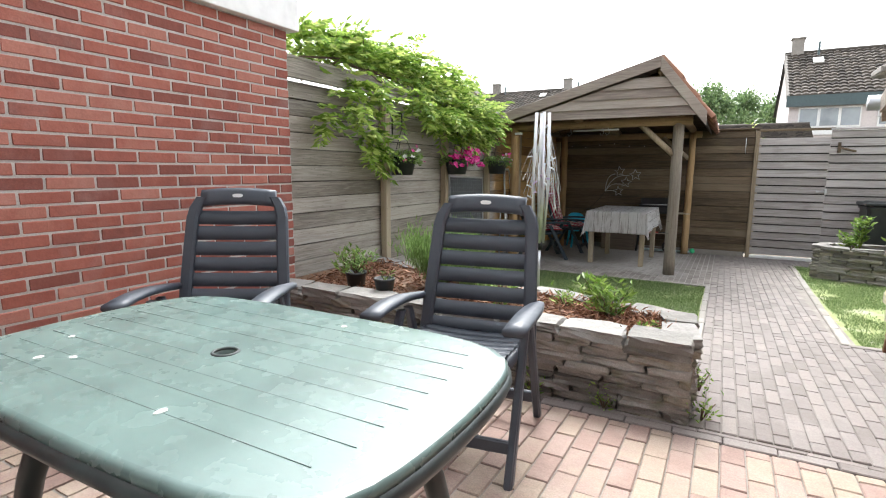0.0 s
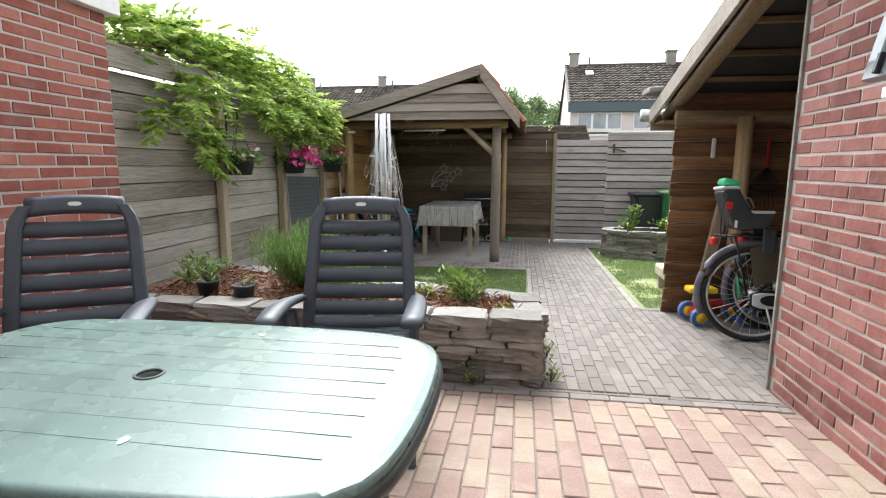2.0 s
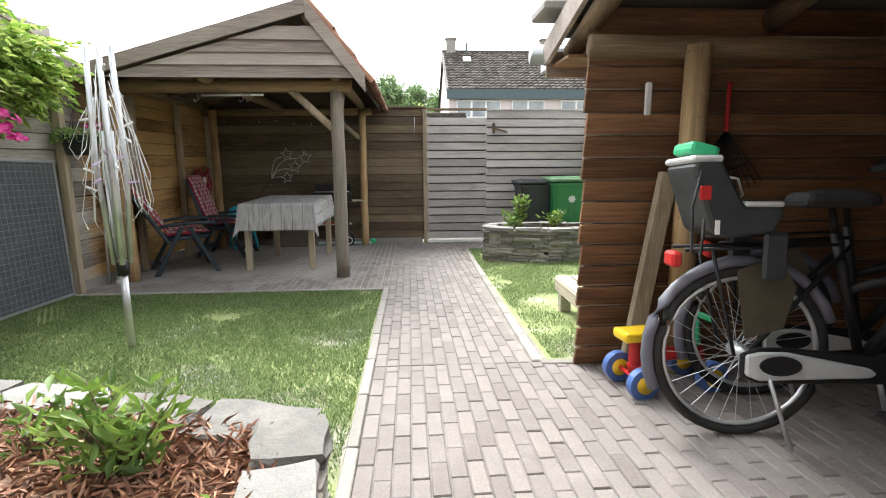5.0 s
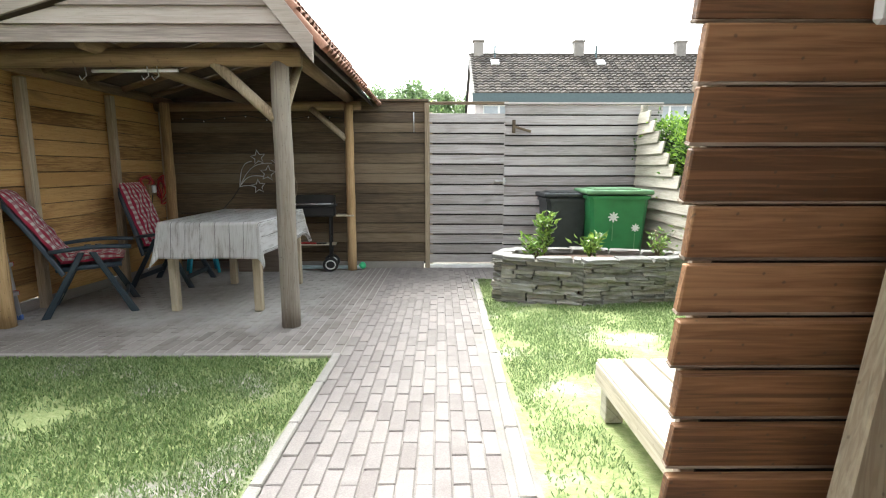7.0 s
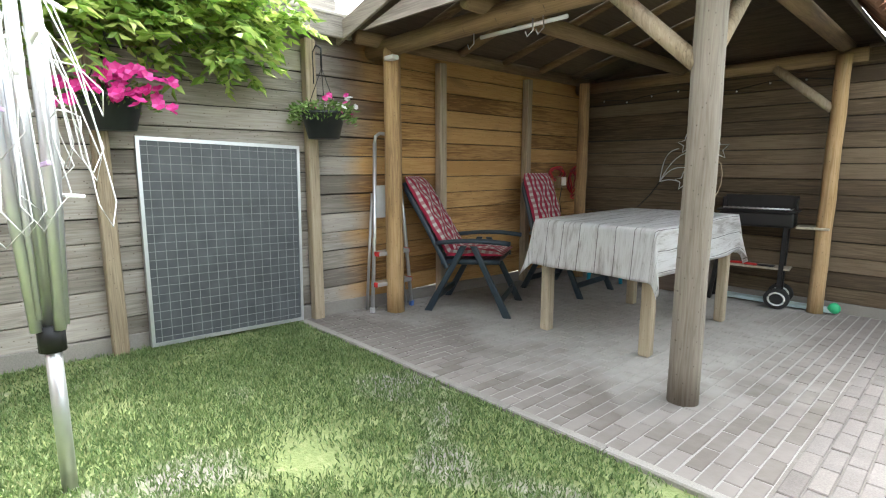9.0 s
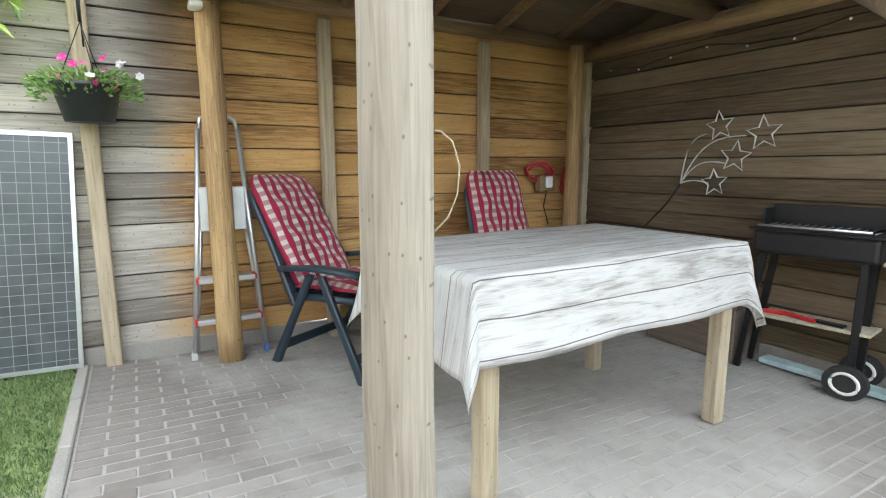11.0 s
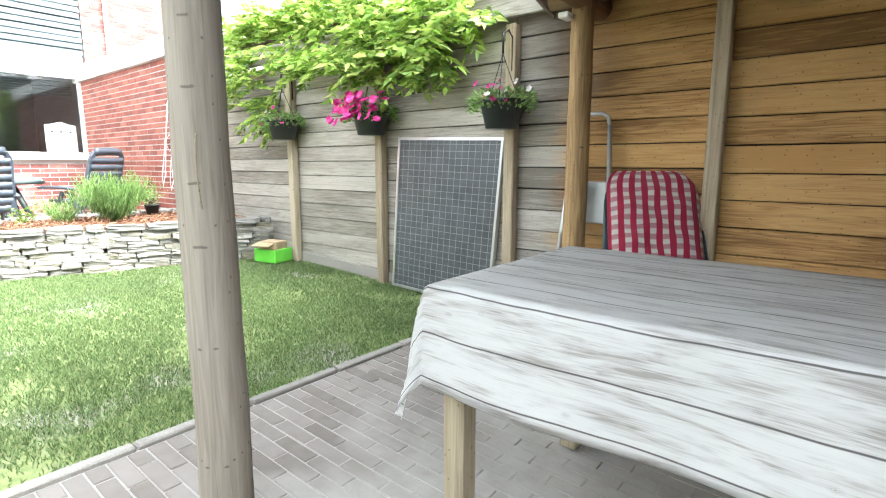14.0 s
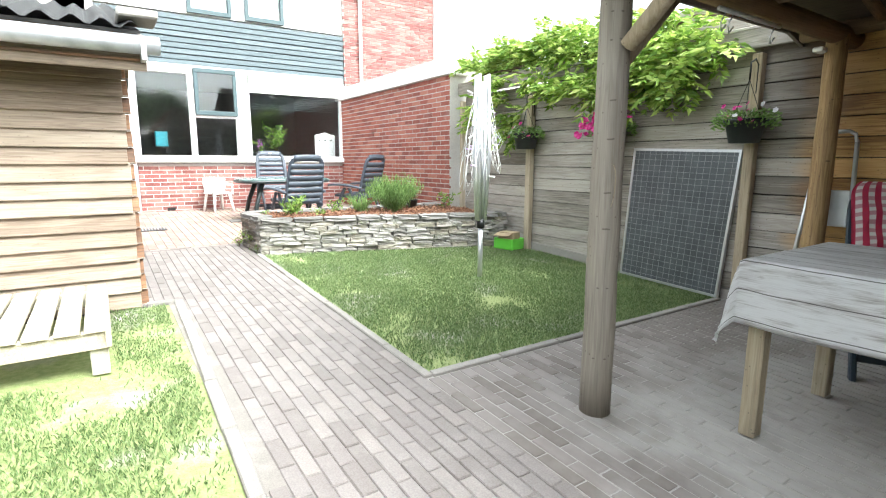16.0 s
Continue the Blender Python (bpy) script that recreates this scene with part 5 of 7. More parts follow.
P0, P1, P2, P3 = Vector((-2.335, 5.365, 0.085)), Vector((-2.335, 6.31, 0.05)), Vector((-2.405, 6.37, 1.235)), Vector((-2.405, 5.39, 1.265))


def on_panel(a, b, d=0.0):
    p = (P0 * (1 - a) + P1 * a) * (1 - b) + (P3 * (1 - a) + P2 * a) * b
    n = (P1 - P0).cross(P3 - P0).normalized()
    return p + n * d


def panel_slab(name, a0, a1, b0, b1, d0, d1, material):
    bm = bmesh.new()
    lo = [bm.verts.new(on_panel(a, b, d0)) for a, b in ((a0, b0), (a1, b0), (a1, b1), (a0, b1))]
    hi = [bm.verts.new(on_panel(a, b, d1)) for a, b in ((a0, b0), (a1, b0), (a1, b1), (a0, b1))]
    bm.faces.new(lo[::-1])
    bm.faces.new(hi)
    for i in range(4):
        bm.faces.new((lo[i], lo[(i + 1) % 4], hi[(i + 1) % 4], hi[i]))
    return part(name, bm, material, panel)


panel_slab("cell_sheet", 0.015, 0.985, 0.012, 0.988, 0.0, 0.008, m_cells)
for a0, a1, b0, b1 in ((0, 1, 0, 0.018), (0, 1, 0.982, 1), (0, 0.02, 0.018, 0.982), (0.98, 1, 0.018, 0.982)):
    panel_slab("frame_bar", a0, a1, b0, b1, -0.02, 0.016, m_alu)
for i in range(1, 24):
    panel_slab("grid_line", 0.02, 0.97 if i % 4 == 3 else 0.98, i / 24 - 0.0013, i / 24 + 0.0013, 0.008, 0.0092, m_grid)
for i in range(1, 17):
    panel_slab("grid_line", i / 17 - 0.0016, i / 17 + 0.0016, 0.018, 0.982, 0.008, 0.0088, m_grid)

# ---- stepladder ----
lad = thing("stepladder", "folded aluminium stepladder leaning on the fence", "ladder")
for y in (6.82, 7.2):
    yt = 6.93 if y < 7 else 7.13
    bar_part("rail", [(-2.22, y, gz(y)), (-2.25, (y + yt) / 2, 0.62), (-2.30, yt, 1.27)], 0.014, m_alu, lad, 8)
    bar_part("back_leg", [(-2.32, y + 0.02, gz(y)), (-2.345, yt, 0.9)], 0.011, m_alu, lad, 8)
    box_part("foot", (-2.22, y, gz(y) + 0.02), (0.035, 0.03, 0.04), m_blue if y > 7 else m_alu_pale, lad, 0.004)
bar_part("top_hoop", [(-2.30, 6.93, 1.27), (-2.305, 6.945, 1.32), (-2.305, 6.98, 1.34), (-2.305, 7.08, 1.34), (-2.305, 7.115, 1.32), (-2.30, 7.13, 1.27)], 0.013, m_alu, lad, 8)
for z, w in ((0.23, 0.33), (0.46, 0.29)):
    st = box_part("step", (-2.225, 7.01, z), (0.09, w, 0.03), m_alu, lad, 0.004)
    for sy in (-1, 1):
        box_part("step_end", (-2.215, 7.01 + sy * w / 2, z), (0.06, 0.02, 0.034), m_red, st, 0.003)
box_part("platform", (-2.27, 7.02, 0.84), (0.02, 0.24, 0.24), m_alu_pale, lad, 0.006, label="folded ribbed platform")

# ---- barbecue ----
bbq = thing("barbecue", "black charcoal barbecue trolley with a windshield", "barbecue", at=pose(-0.80, 9.556, 0, 0, 0, 7) @ Matrix.Diagonal((1.12, 1, 1, 1)) @ pose(0.80, -9.50, 0))
gb = gz(9.6)
bm = bmesh.new()
cube(bm, (-0.52, 9.60, 0.655), (0.50, 0.26, 0.13))
bevel(bm, 0.02, 2)
part("bowl", bm, m_black, bbq)
box_part("rim", (-0.52, 9.60, 0.725), (0.54, 0.29, 0.016), m_black, bbq, 0.004)
for c, s in (((-0.52, 9.725, 0.79), (0.50, 0.01, 0.12)), ((-0.765, 9.65, 0.78), (0.01, 0.14, 0.10)), ((-0.275, 9.65, 0.78), (0.01, 0.14, 0.10))):
    box_part("windshield", c, s, m_black, bbq, 0.003)
for i in range(14):
    bar_part("grill_bar", [(-0.74 + i * 0.034, 9.48, 0.74), (-0.74 + i * 0.034, 9.71, 0.74)], 0.003, m_alu, bbq, 5)
bar_part("handle", [(-0.74, 9.44, 0.75), (-0.30, 9.44, 0.75)], 0.007, m_alu, bbq, 6)
for x, fx in ((-0.72, -0.80), (-0.32, -0.33)):
    for y in (9.50, 9.68):
        box_part("leg", (0, 0, 0), (0.03, 0.03, 0.72), m_black, bbq, 0.003, Matrix.Translation(((x + fx) / 2, y, 0.27)) @ pose(0, 0, 0, 0, math.degrees(math.atan2(x - fx, 0.72)), 0))
box_part("lower_shelf", (-0.5, 9.59, 0.24), (0.46, 0.2, 0.015), m_pale_wood, bbq, 0.003, label="pale wooden shelf")
box_part("side_shelf", (-0.16, 9.59, 0.60), (0.20, 0.22, 0.02), m_pale_wood, bbq, 0.003)
for y in (9.45, 9.72):
    bm = bmesh.new()
    tube(bm, [(-0.33, y - 0.02, gb + 0.085), (-0.33, y + 0.02, gb + 0.085)], 0.085, 24)
    w = part("wheel", bm, m_rubber, bbq, smooth=False)
    bm = bmesh.new()
    tube(bm, [(-0.33 + 0.052 * math.cos(k * math.tau / 24), y - 0.022, gb + 0.085 + 0.052 * math.sin(k * math.tau / 24)) for k in range(24)], 0.008, 6, closed=True)
    part("wheel_ring", bm, m_white, w, "white ring", True)
tongs = thing("barbecue_tools", "red-handled barbecue tongs on the lower shelf", "tools", at=pose(0.02, 0.07, -0.003))
for i, (x, a) in enumerate(((-0.66, 20), (-0.55, -12))):
    box_part("handle", (x, 9.56, 0.262), (0.16, 0.03, 0.02), m_red, tongs, 0.006, pose(x, 9.56, 0.262, 0, 0, a) @ pose(-x, -9.56, -0.262))
box_part("blade", (-0.42, 9.58, 0.258), (0.14, 0.05, 0.012), m_black, tongs, 0.003)
trunk = thing("storage_box", "low brown wooden box against the back fence", "box")
box_part("body", (-1.12, 9.70, gb + 0.16), (0.58, 0.30, 0.32), m_trunk, trunk, 0.006)
box_part("lid", (-1.12, 9.70, gb + 0.335), (0.60, 0.32, 0.03), m_trunk, trunk, 0.005)
pan = thing("griddle", "black griddle lying on the wooden box", "griddle")
box_part("plate", (-1.08, 9.68, gb + 0.40), (0.34, 0.22, 0.035), m_black, pan, 0.008, pose(-1.08, 9.68, gb + 0.40, 0, 8, 10) @ pose(1.08, -9.68, -gb - 0.40))
box_part("box_side", (-1.02, 9.68, gb + 0.365), (0.2, 0.2, 0.03), m_black, pan, 0.004)
plk = thing("floor_strip", "pale blue painted plank on the floor by the fence", "plank")
box_part("plank", (-0.33, 9.76, gb + 0.018), (0.86, 0.10, 0.03), m_pale_blue, plk, 0.004)
ball = bmesh.new()
bmesh.ops.create_uvsphere(ball, u_segments=20, v_segments=14, radius=0.045)
bmesh.ops.translate(ball, verts=ball.verts, vec=(0.10, 9.74, gz(9.74) + 0.047))
tagged(part("ball", ball, m_green_seat, smooth=True), "small dark green ball on the paving", "ball")
kid = thing("child_chair", "small turquoise plastic child's chair in the corner", "chair", at=pose(-1.84, 9.54, gz(9.54), 0, 0, 30) @ Matrix.Scale(1.12, 4))
bm = bmesh.new()
poly_prism(bm, [(0.15 * math.copysign(abs(math.cos(k)) ** 0.5, math.cos(k)), 0.14 * math.copysign(abs(math.sin(k)) ** 0.5, math.sin(k))) for k in [i * math.tau / 24 for i in range(24)]], 0.27, 0.295)
bevel(bm, 0.006, 1)
part("seat", bm, m_turq, kid)
bm = bmesh.new()
rows = []
for k in range(11):
    q = k / 5 - 1
    rows.append([bm.verts.new((0.15 * q, 0.15 - 0.05 * q * q + dy + (z - 0.28) * 0.15, z)) for z, dy in ((0.36, 0), (0.46, 0.01), (0.55 - 0.09 * q ** 4, 0.015), (0.55 - 0.09 * q ** 4, 0.035), (0.46, 0.03), (0.36, 0.02))])
for A, C in zip(rows, rows[1:]):
    for i in range(6):
        bm.faces.new((A[i], A[(i + 1) % 6], C[(i + 1) % 6], C[i]))
bm.faces.new(rows[0])
bm.faces.new(rows[-1][::-1])
part("backrest", bm, m_turq, kid, smooth=True)
for sx in (-1, 1):
    bar_part("back_post", [(sx * 0.12, 0.11, 0.28), (sx * 0.125, 0.14, 0.42)], 0.018, m_turq, kid, 8)
    for sy in (-1, 1):
        bar_part("leg", [(sx * 0.11, sy * 0.1, 0.275), (sx * 0.145, sy * 0.14, 0.0)], 0.022, m_turq, kid, 8, r2=0.016)

# ---- wall decorations under the gazebo ----
star = thing("star_light", "wire shooting-star light figure on the fence", "light figure")
SY = 9.862


def star_ring(cx, cz, r, rot):
    bm = bmesh.new()
    pts = []
    for k in range(10):
        rr = r if k % 2 == 0 else r * 0.45
        a = rot + math.pi / 2 + k * math.tau / 10
        pts.append((cx + rr * math.cos(a), SY - 0.01, cz + rr * math.sin(a)))
    tube(bm, pts, 0.006, 6, closed=True)
    part("star", bm, m_alu_pale, star)


for cx, cz, r, rot in ((-1.20, 1.315, 0.095, 0.15), (-0.925, 1.255, 0.105, 0.1), (-1.085, 1.12, 0.1, -0.1), (-1.21, 0.955, 0.09, 0.1)):
    star_ring(cx, cz, r, rot)
for ex, ez, bow in ((-1.28, 1.27, 0.14), (-1.03, 1.245, 0.16), (-1.15, 1.08, 0.1), (-1.25, 0.95, 0.03)):
    p0 = Vector((-1.45, SY - 0.01, 0.945))
    p1 = Vector((ex, SY - 0.01, ez))
    pts = [p0.lerp(p1, f) + Vector((-0.4, 0, 1)) * bow * math.sin(f * math.pi) * 0.6 for f in np.linspace(0, 1, 10)]
    bar_part("tail_wire", pts, 0.005, m_alu_pale, star, 6)
bar_part("cable", [(-1.45, SY - 0.01, 0.94), (-1.55, SY - 0.01, 0.8), (-1.72, SY - 0.01, 0.62), (-1.95, SY - 0.01, 0.5)], 0.005, m_black, star, 6)
socket = thing("socket_box", "white double socket on a small wooden block", "socket")
box_part("block", (-2.34, 9.42, 0.93), (0.06, 0.16, 0.12), m_beam, socket, 0.004)
box_part("socket", (-2.30, 9.42, 0.94), (0.03, 0.07, 0.09), m_white, socket, 0.008)
bar_part("cable", [(-2.32, 9.42, 0.88), (-2.33, 9.40, 0.75), (-2.36, 9.48, 0.6)], 0.005, m_black, socket, 6)
coil = thing("extension_cable", "dark red extension cable coiled on a hook", "cable")
for cy, cz, n in ((9.36, 1.02, 4), (9.68, 0.92, 4)):
    for i in range(n):
        rr = 0.09 + 0.012 * i
        bar_part("loop", [(-2.37 + 0.02 * math.sin(k + i) + 0.012 * i, cy + rr * math.cos(k * math.tau / 20) * (1.1 if cy < 9.5 else 0.6), cz + rr * math.sin(k * math.tau / 20) * (0.6 if cy < 9.5 else 1.4)) for k in range(20)], 0.008, m_red if i % 2 else plain("dark_red_cable", (0.25, 0.01, 0.03), 0.5), coil, 6, closed=True)
lights = thing("fairy_lights", "fairy light cable with tiny white lamps under the roof", "lights")
bar_part("cable", [(-2.1 + 0.26 * k, 9.845, 1.80 - 0.03 * math.sin(k * 1.7)) for k in range(9)], 0.004, m_black, lights, 5)
for k in range(9):
    bm = bmesh.new()
    bmesh.ops.create_icosphere(bm, subdivisions=1, radius=0.009)
    bmesh.ops.translate(bm, verts=bm.verts, vec=(-2.1 + 0.26 * k, 9.838, 1.785 - 0.03 * math.sin(k * 1.7)))
    part("lamp", bm, m_white, lights)
hookset = thing("beam_hooks", "wire hooks and a white tube under the front beam", "hooks")
bar_part("tube", [(-1.35, 7.03, 1.86), (-0.75, 7.03, 1.865)], 0.012, m_alu_pale, hookset, 8)
for x in (-1.38, -0.95, -0.88):
    bar_part("hook", [(x, 7.0, 1.89), (x + 0.02, 6.98, 1.82), (x - 0.01, 6.97, 1.79), (x - 0.03, 6.98, 1.82)], 0.004, m_alu, hookset, 6)
for xx, yy in ((-2.10, 6.94),):
    sp = thing("spotlight", "small white spotlight under the gazebo beam", "lamp")
    box_part("housing", (xx, yy, 1.84), (0.10, 0.06, 0.03), m_white, sp, 0.006)

loop = thing("wire_loop", "thin straw-coloured wire loop on the round gazebo post", "wire")
bar_part("wire", [(-0.032 + 0.55 * d, 7.012 + 0.83 * d, z) for d, z in ((0.062, 1.13), (0.08, 1.128), (0.1, 1.11), (0.112, 1.07), (0.108, 1.02), (0.092, 0.98), (0.068, 0.955))], 0.002, m_leg_wood, loop, 6)

# ---- rotary clothes dryer ----
dry = thing("rotary_dryer", "folded rotary clothes dryer with slack white cords", "clothes dryer", at=pose(-1.06, 4.80, gz(4.8)))
bar_part("pole", [(0, 0, -0.05), (0, 0, 0.5)], 0.022, m_alu, dry, 14)
bar_part("mast", [(0, 0, 0.48), (0, 0, 1.72)], 0.017, m_alu, dry, 12)
bar_part("joint", [(0, 0, 0.45), (0, 0, 0.53)], 0.036, m_black, dry, 12, label="black joint")
rr = random.Random(3)
for k in range(4):
    a = 0.5 + k * math.pi / 2
    o = Vector((math.cos(a), math.sin(a), 0))
    bar_part("arm", [o * 0.04 + Vector((0, 0, 0.52)), o * 0.075 + Vector((0, 0, 1.1)), o * 0.06 + Vector((0, 0, 1.78))], 0.016, m_alu, dry, 8)
    bar_part("arm_strut", [o * 0.03 + Vector((0.02, 0, 0.56)), o * 0.05 + Vector((0.02, 0.01, 1.3))], 0.008, m_alu, dry, 6)
for k in range(20):
    a = k * 2.4
    o = Vector((math.cos(a), math.sin(a), 0))
    zt, zb = 1.72 - 0.045 * (k % 12), 0.72 + rr.random() * 0.45
    w = 0.06 + rr.random() * 0.14
    side = Vector((-o.y, o.x, 0)) * (0.03 + rr.random() * 0.05)
    pts = [o * 0.06 + Vector((0, 0, zt)), o * (w * 0.75) + side * 0.4 + Vector((0, 0, zt * 0.6 + zb * 0.4)), o * w + side * 0.9 + Vector((0, 0, zb + 0.07)), o * (w + 0.008) + Vector((0, 0, zb)), o * w - side * 0.9 + Vector((0, 0, zb + 0.07)), o * (w * 0.7) - side * 0.5 + Vector((0, 0, zt * 0.55 + zb * 0.45)), o * 0.055 - side * 0.3 + Vector((0, 0, zt - 0.1))]
    bar_part("cord", pts, 0.0022, m_cord, dry, 5)
for k in range(14):
    a = rr.random() * 6.28
    z = 0.85 + rr.random() * 0.8
    p = Vector((math.cos(a) * 0.11, math.sin(a) * 0.11, z))
    box_part("clothes_peg", (0, 0, 0), (0.012, 0.06, 0.012), m_white if k % 3 else plain("lilac_peg", (0.6, 0.45, 0.68), 0.5, relief=0), dry, 0.002, Matrix.Translation(p) @ pose(0, 0, 0, rr.random() * 60 - 30, 0, math.degrees(a) + 90))

# ---- bicycles ----


def torus(bm, c, R, r, n=40, k=8):
    tube(bm, [(c[0] + R * math.cos(i * math.tau / n), c[1], c[2] + R * math.sin(i * math.tau / n)) for i in range(n)], r, k, closed=True)


def bicycle(at, label, seat):
    t = thing("bicycle", label, "bicycle", "bicycles in the shed")
    R = 0.335
    for cx in (0, 1.08):
        bm = bmesh.new()
        torus(bm, (cx, 0, R), R - 0.018, 0.02)
        w = part("wheel", bm, m_rubber, t, smooth=True)
        bm = bmesh.new()
        torus(bm, (cx, 0, R), R - 0.042, 0.01)
        part("rim", bm, m_alu, w, smooth=True)
        bm = bmesh.new()
        for i in range(28):
            a = i * math.tau / 28
            s = 0.025 if i % 2 else -0.025
            tube(bm, [(cx + 0.03 * math.cos(a + 0.5), s, R + 0.03 * math.sin(a + 0.5)), (cx + (R - 0.045) * math.cos(a), 0, R + (R - 0.045) * math.sin(a))], 0.0014, 4)
        part("spokes", bm, m_alu, w)
        bar_part("hub", [(cx, -0.05, R), (cx, 0.05, R)], 0.028, m_alu, w, 12)
        bm = bmesh.new()
        a0, a1 = (radians(20), radians(205)) if cx == 0 else (radians(20), radians(160))
        tube(bm, [(cx + (R + 0.022) * math.cos(a0 + (a1 - a0) * i / 16), 0, R + (R + 0.022) * math.sin(a0 + (a1 - a0) * i / 16)) for i in range(17)], 0.024, 8)
        part("mudguard", bm, m_black if cx else plain("grey_mudguard", (0.13, 0.13, 0.16), 0.4), t, smooth=True)
    bb, st, hd = (0.46, 0, 0.30), (0.33, 0, 0.80), (0.90, 0, 0.86)
    for p, q, r in ((bb, st, 0.018), (bb, hd, 0.024), ((0.40, 0, 0.58), (0.92, 0, 0.72), 0.018), ((0, 0.05, R), bb, 0.012), ((0, -0.05, R), bb, 0.012), ((0, 0.05, R), (0.35, 0.02, 0.72), 0.009), ((0, -0.05, R), (0.35, -0.02, 0.72), 0.009), ((0.89, 0, 0.95), (0.95, 0, 0.66), 0.02), ((0.95, 0.05, 0.66), (1.08, 0.05, R), 0.013), ((0.95, -0.05, 0.66), (1.08, -0.05, R), 0.013), (st, (0.31, 0, 0.90), 0.013), ((0.89, 0, 0.95), (0.88, 0, 1.08), 0.013)):
        bar_part("frame_tube", [p, q], r, m_black, t, 8)
    bm = bmesh.new()
    cube(bm, (0.29, 0, 0.925), (0.26, 0.17, 0.06), taper=0.85)
    bevel(bm, 0.025, 2)
    part("saddle", bm, m_rubber, t)
    bar_part("handlebar", [(0.74, 0.3, 1.06), (0.86, 0.22, 1.1), (0.89, 0, 1.09), (0.86, -0.22, 1.1), (0.74, -0.3, 1.06)], 0.012, m_alu, t, 8)
    for sy in (-1, 1):
        bar_part("grip", [(0.68, sy * 0.31, 1.05), (0.78, sy * 0.29, 1.065)], 0.017, m_rubber, t, 8)
        bar_part("carrier_rail", [(-0.25, sy * 0.06, 0.74), (0.3, sy * 0.06, 0.76)], 0.008, m_black, t, 6)
        bar_part("carrier_stay", [(-0.05, sy * 0.06, R), (-0.15, sy * 0.06, 0.74)], 0.007, m_black, t, 6)
    for name, k, d, mt, lab in (("chain_case", 1.0, -0.085, m_black, ""), ("chain_case_stripe", 0.8, -0.102, m_alu_pale, "pale grey tapered stripe")):
        bm = bmesh.new()
        poly_prism(bm, [(-0.06 * k, -0.05 * k), (0.0, -0.075 * k), (0.5 * k, -0.075 + 0.03 * (k < 1)), (0.53 * k, -0.03), (0.5 * k, 0.03 - 0.04 * (k < 1)), (0.1, 0.06 * k), (0.0, 0.06 * k), (-0.06 * k, 0.035)], -0.012, 0.012)
        bm.transform(Matrix.Translation((0.02, d, R - 0.02)) @ pose(0, 0, 0, 90, 0, 0))
        bevel(bm, 0.006, 1)
        part(name, bm, mt, t, lab)
    bm = bmesh.new()
    poly_prism(bm, [(0.075 * math.cos(k * math.tau / 20), 0.037 * math.sin(k * math.tau / 20)) for k in range(20)], -0.008, 0.008)
    bm.transform(Matrix.Translation((0.09, -0.114, R - 0.02)) @ pose(0, 0, 0, 90, 0, 0))
    part("chain_case_cover", bm, m_black, t)
    bm = bmesh.new()
    poly_prism(bm, [(-0.02, 0.24), (0.12, 0.30), (0.20, 0.18), (0.16, 0.02), (0.02, -0.02)], -0.004, 0.004)
    bm.transform(Matrix.Translation((-0.03, -0.05, 0.42)) @ pose(0, 0, 0, 90, 0, 0))
    part("coat_guard", bm, plain("dark_coat_guard", (0.075, 0.06, 0.036), 0.5), t, "brown coat guard")
    box_part("tail_light", (-0.27, 0, 0.70), (0.04, 0.09, 0.06), m_red, t, 0.01)
    bar_part("crank", [(0.46, -0.08, 0.30), (0.50, -0.09, 0.14)], 0.01, m_alu, t, 6)
    box_part("pedal", (0.51, -0.14, 0.13), (0.09, 0.1, 0.022), m_rubber, t, 0.004)
    bar_part("kickstand", [(0.05, -0.1, 0.3), (0.12, -0.16, 0.01)], 0.008, m_alu, t, 6)
    if seat:
        s = part("child_seat", seat_shell(), m_pot, t, "dark grey child seat with pale padding")
        s.matrix_basis = Matrix.Translation((0, 0, 0.91)) @ Matrix.Scale(0.85, 4) @ Matrix.Translation((0, 0, -0.962))
        box_part("head_pad", (-0.25, 0, 1.152), (0.13, 0.31, 0.03), m_alu_pale, s, 0.01, label="pale padding")
        for sy in (-1, 1):
            box_part("seat_pad", (-0.005, sy * 0.135, 0.962), (0.16, 0.035, 0.022), m_alu_pale, s, 0.008, label="pale padding")
            bar_part("strap", [(-0.14, sy * 0.07, 1.08), (-0.09, sy * 0.08, 1.07), (-0.05, sy * 0.05, 1.0), (-0.08, sy * 0.02, 0.965)], 0.006, m_cord, s, 6)
            box_part("leg_guard", (0.05, sy * 0.14, 0.74), (0.1, 0.03, 0.2), m_pot, s, 0.012)
        box_part("helmet", (-0.23, 0.02, 1.195), (0.13, 0.2, 0.055), m_green_seat, s, 0.018, pose(-0.23, 0, 1.2, 0, 14) @ pose(0.23, 0, -1.2), label="bright green hood", seg=2)
        box_part("reflector", (-0.255, -0.152, 1.01), (0.05, 0.012, 0.06), m_red, s, 0.005)
        box_part("size_label", (-0.2, -0.151, 0.865), (0.02, 0.006, 0.06), m_white, s, 0.001, label="white sticker")
        bar_part("hanging_strap", [(-0.28, -0.16, 1.1), (-0.315, -0.17, 0.95), (-0.31, -0.17, 0.76), (-0.27, -0.165, 0.74), (-0.26, -0.16, 0.9)], 0.006, m_rubber, s, 6)
    t.matrix_basis = at
    return t


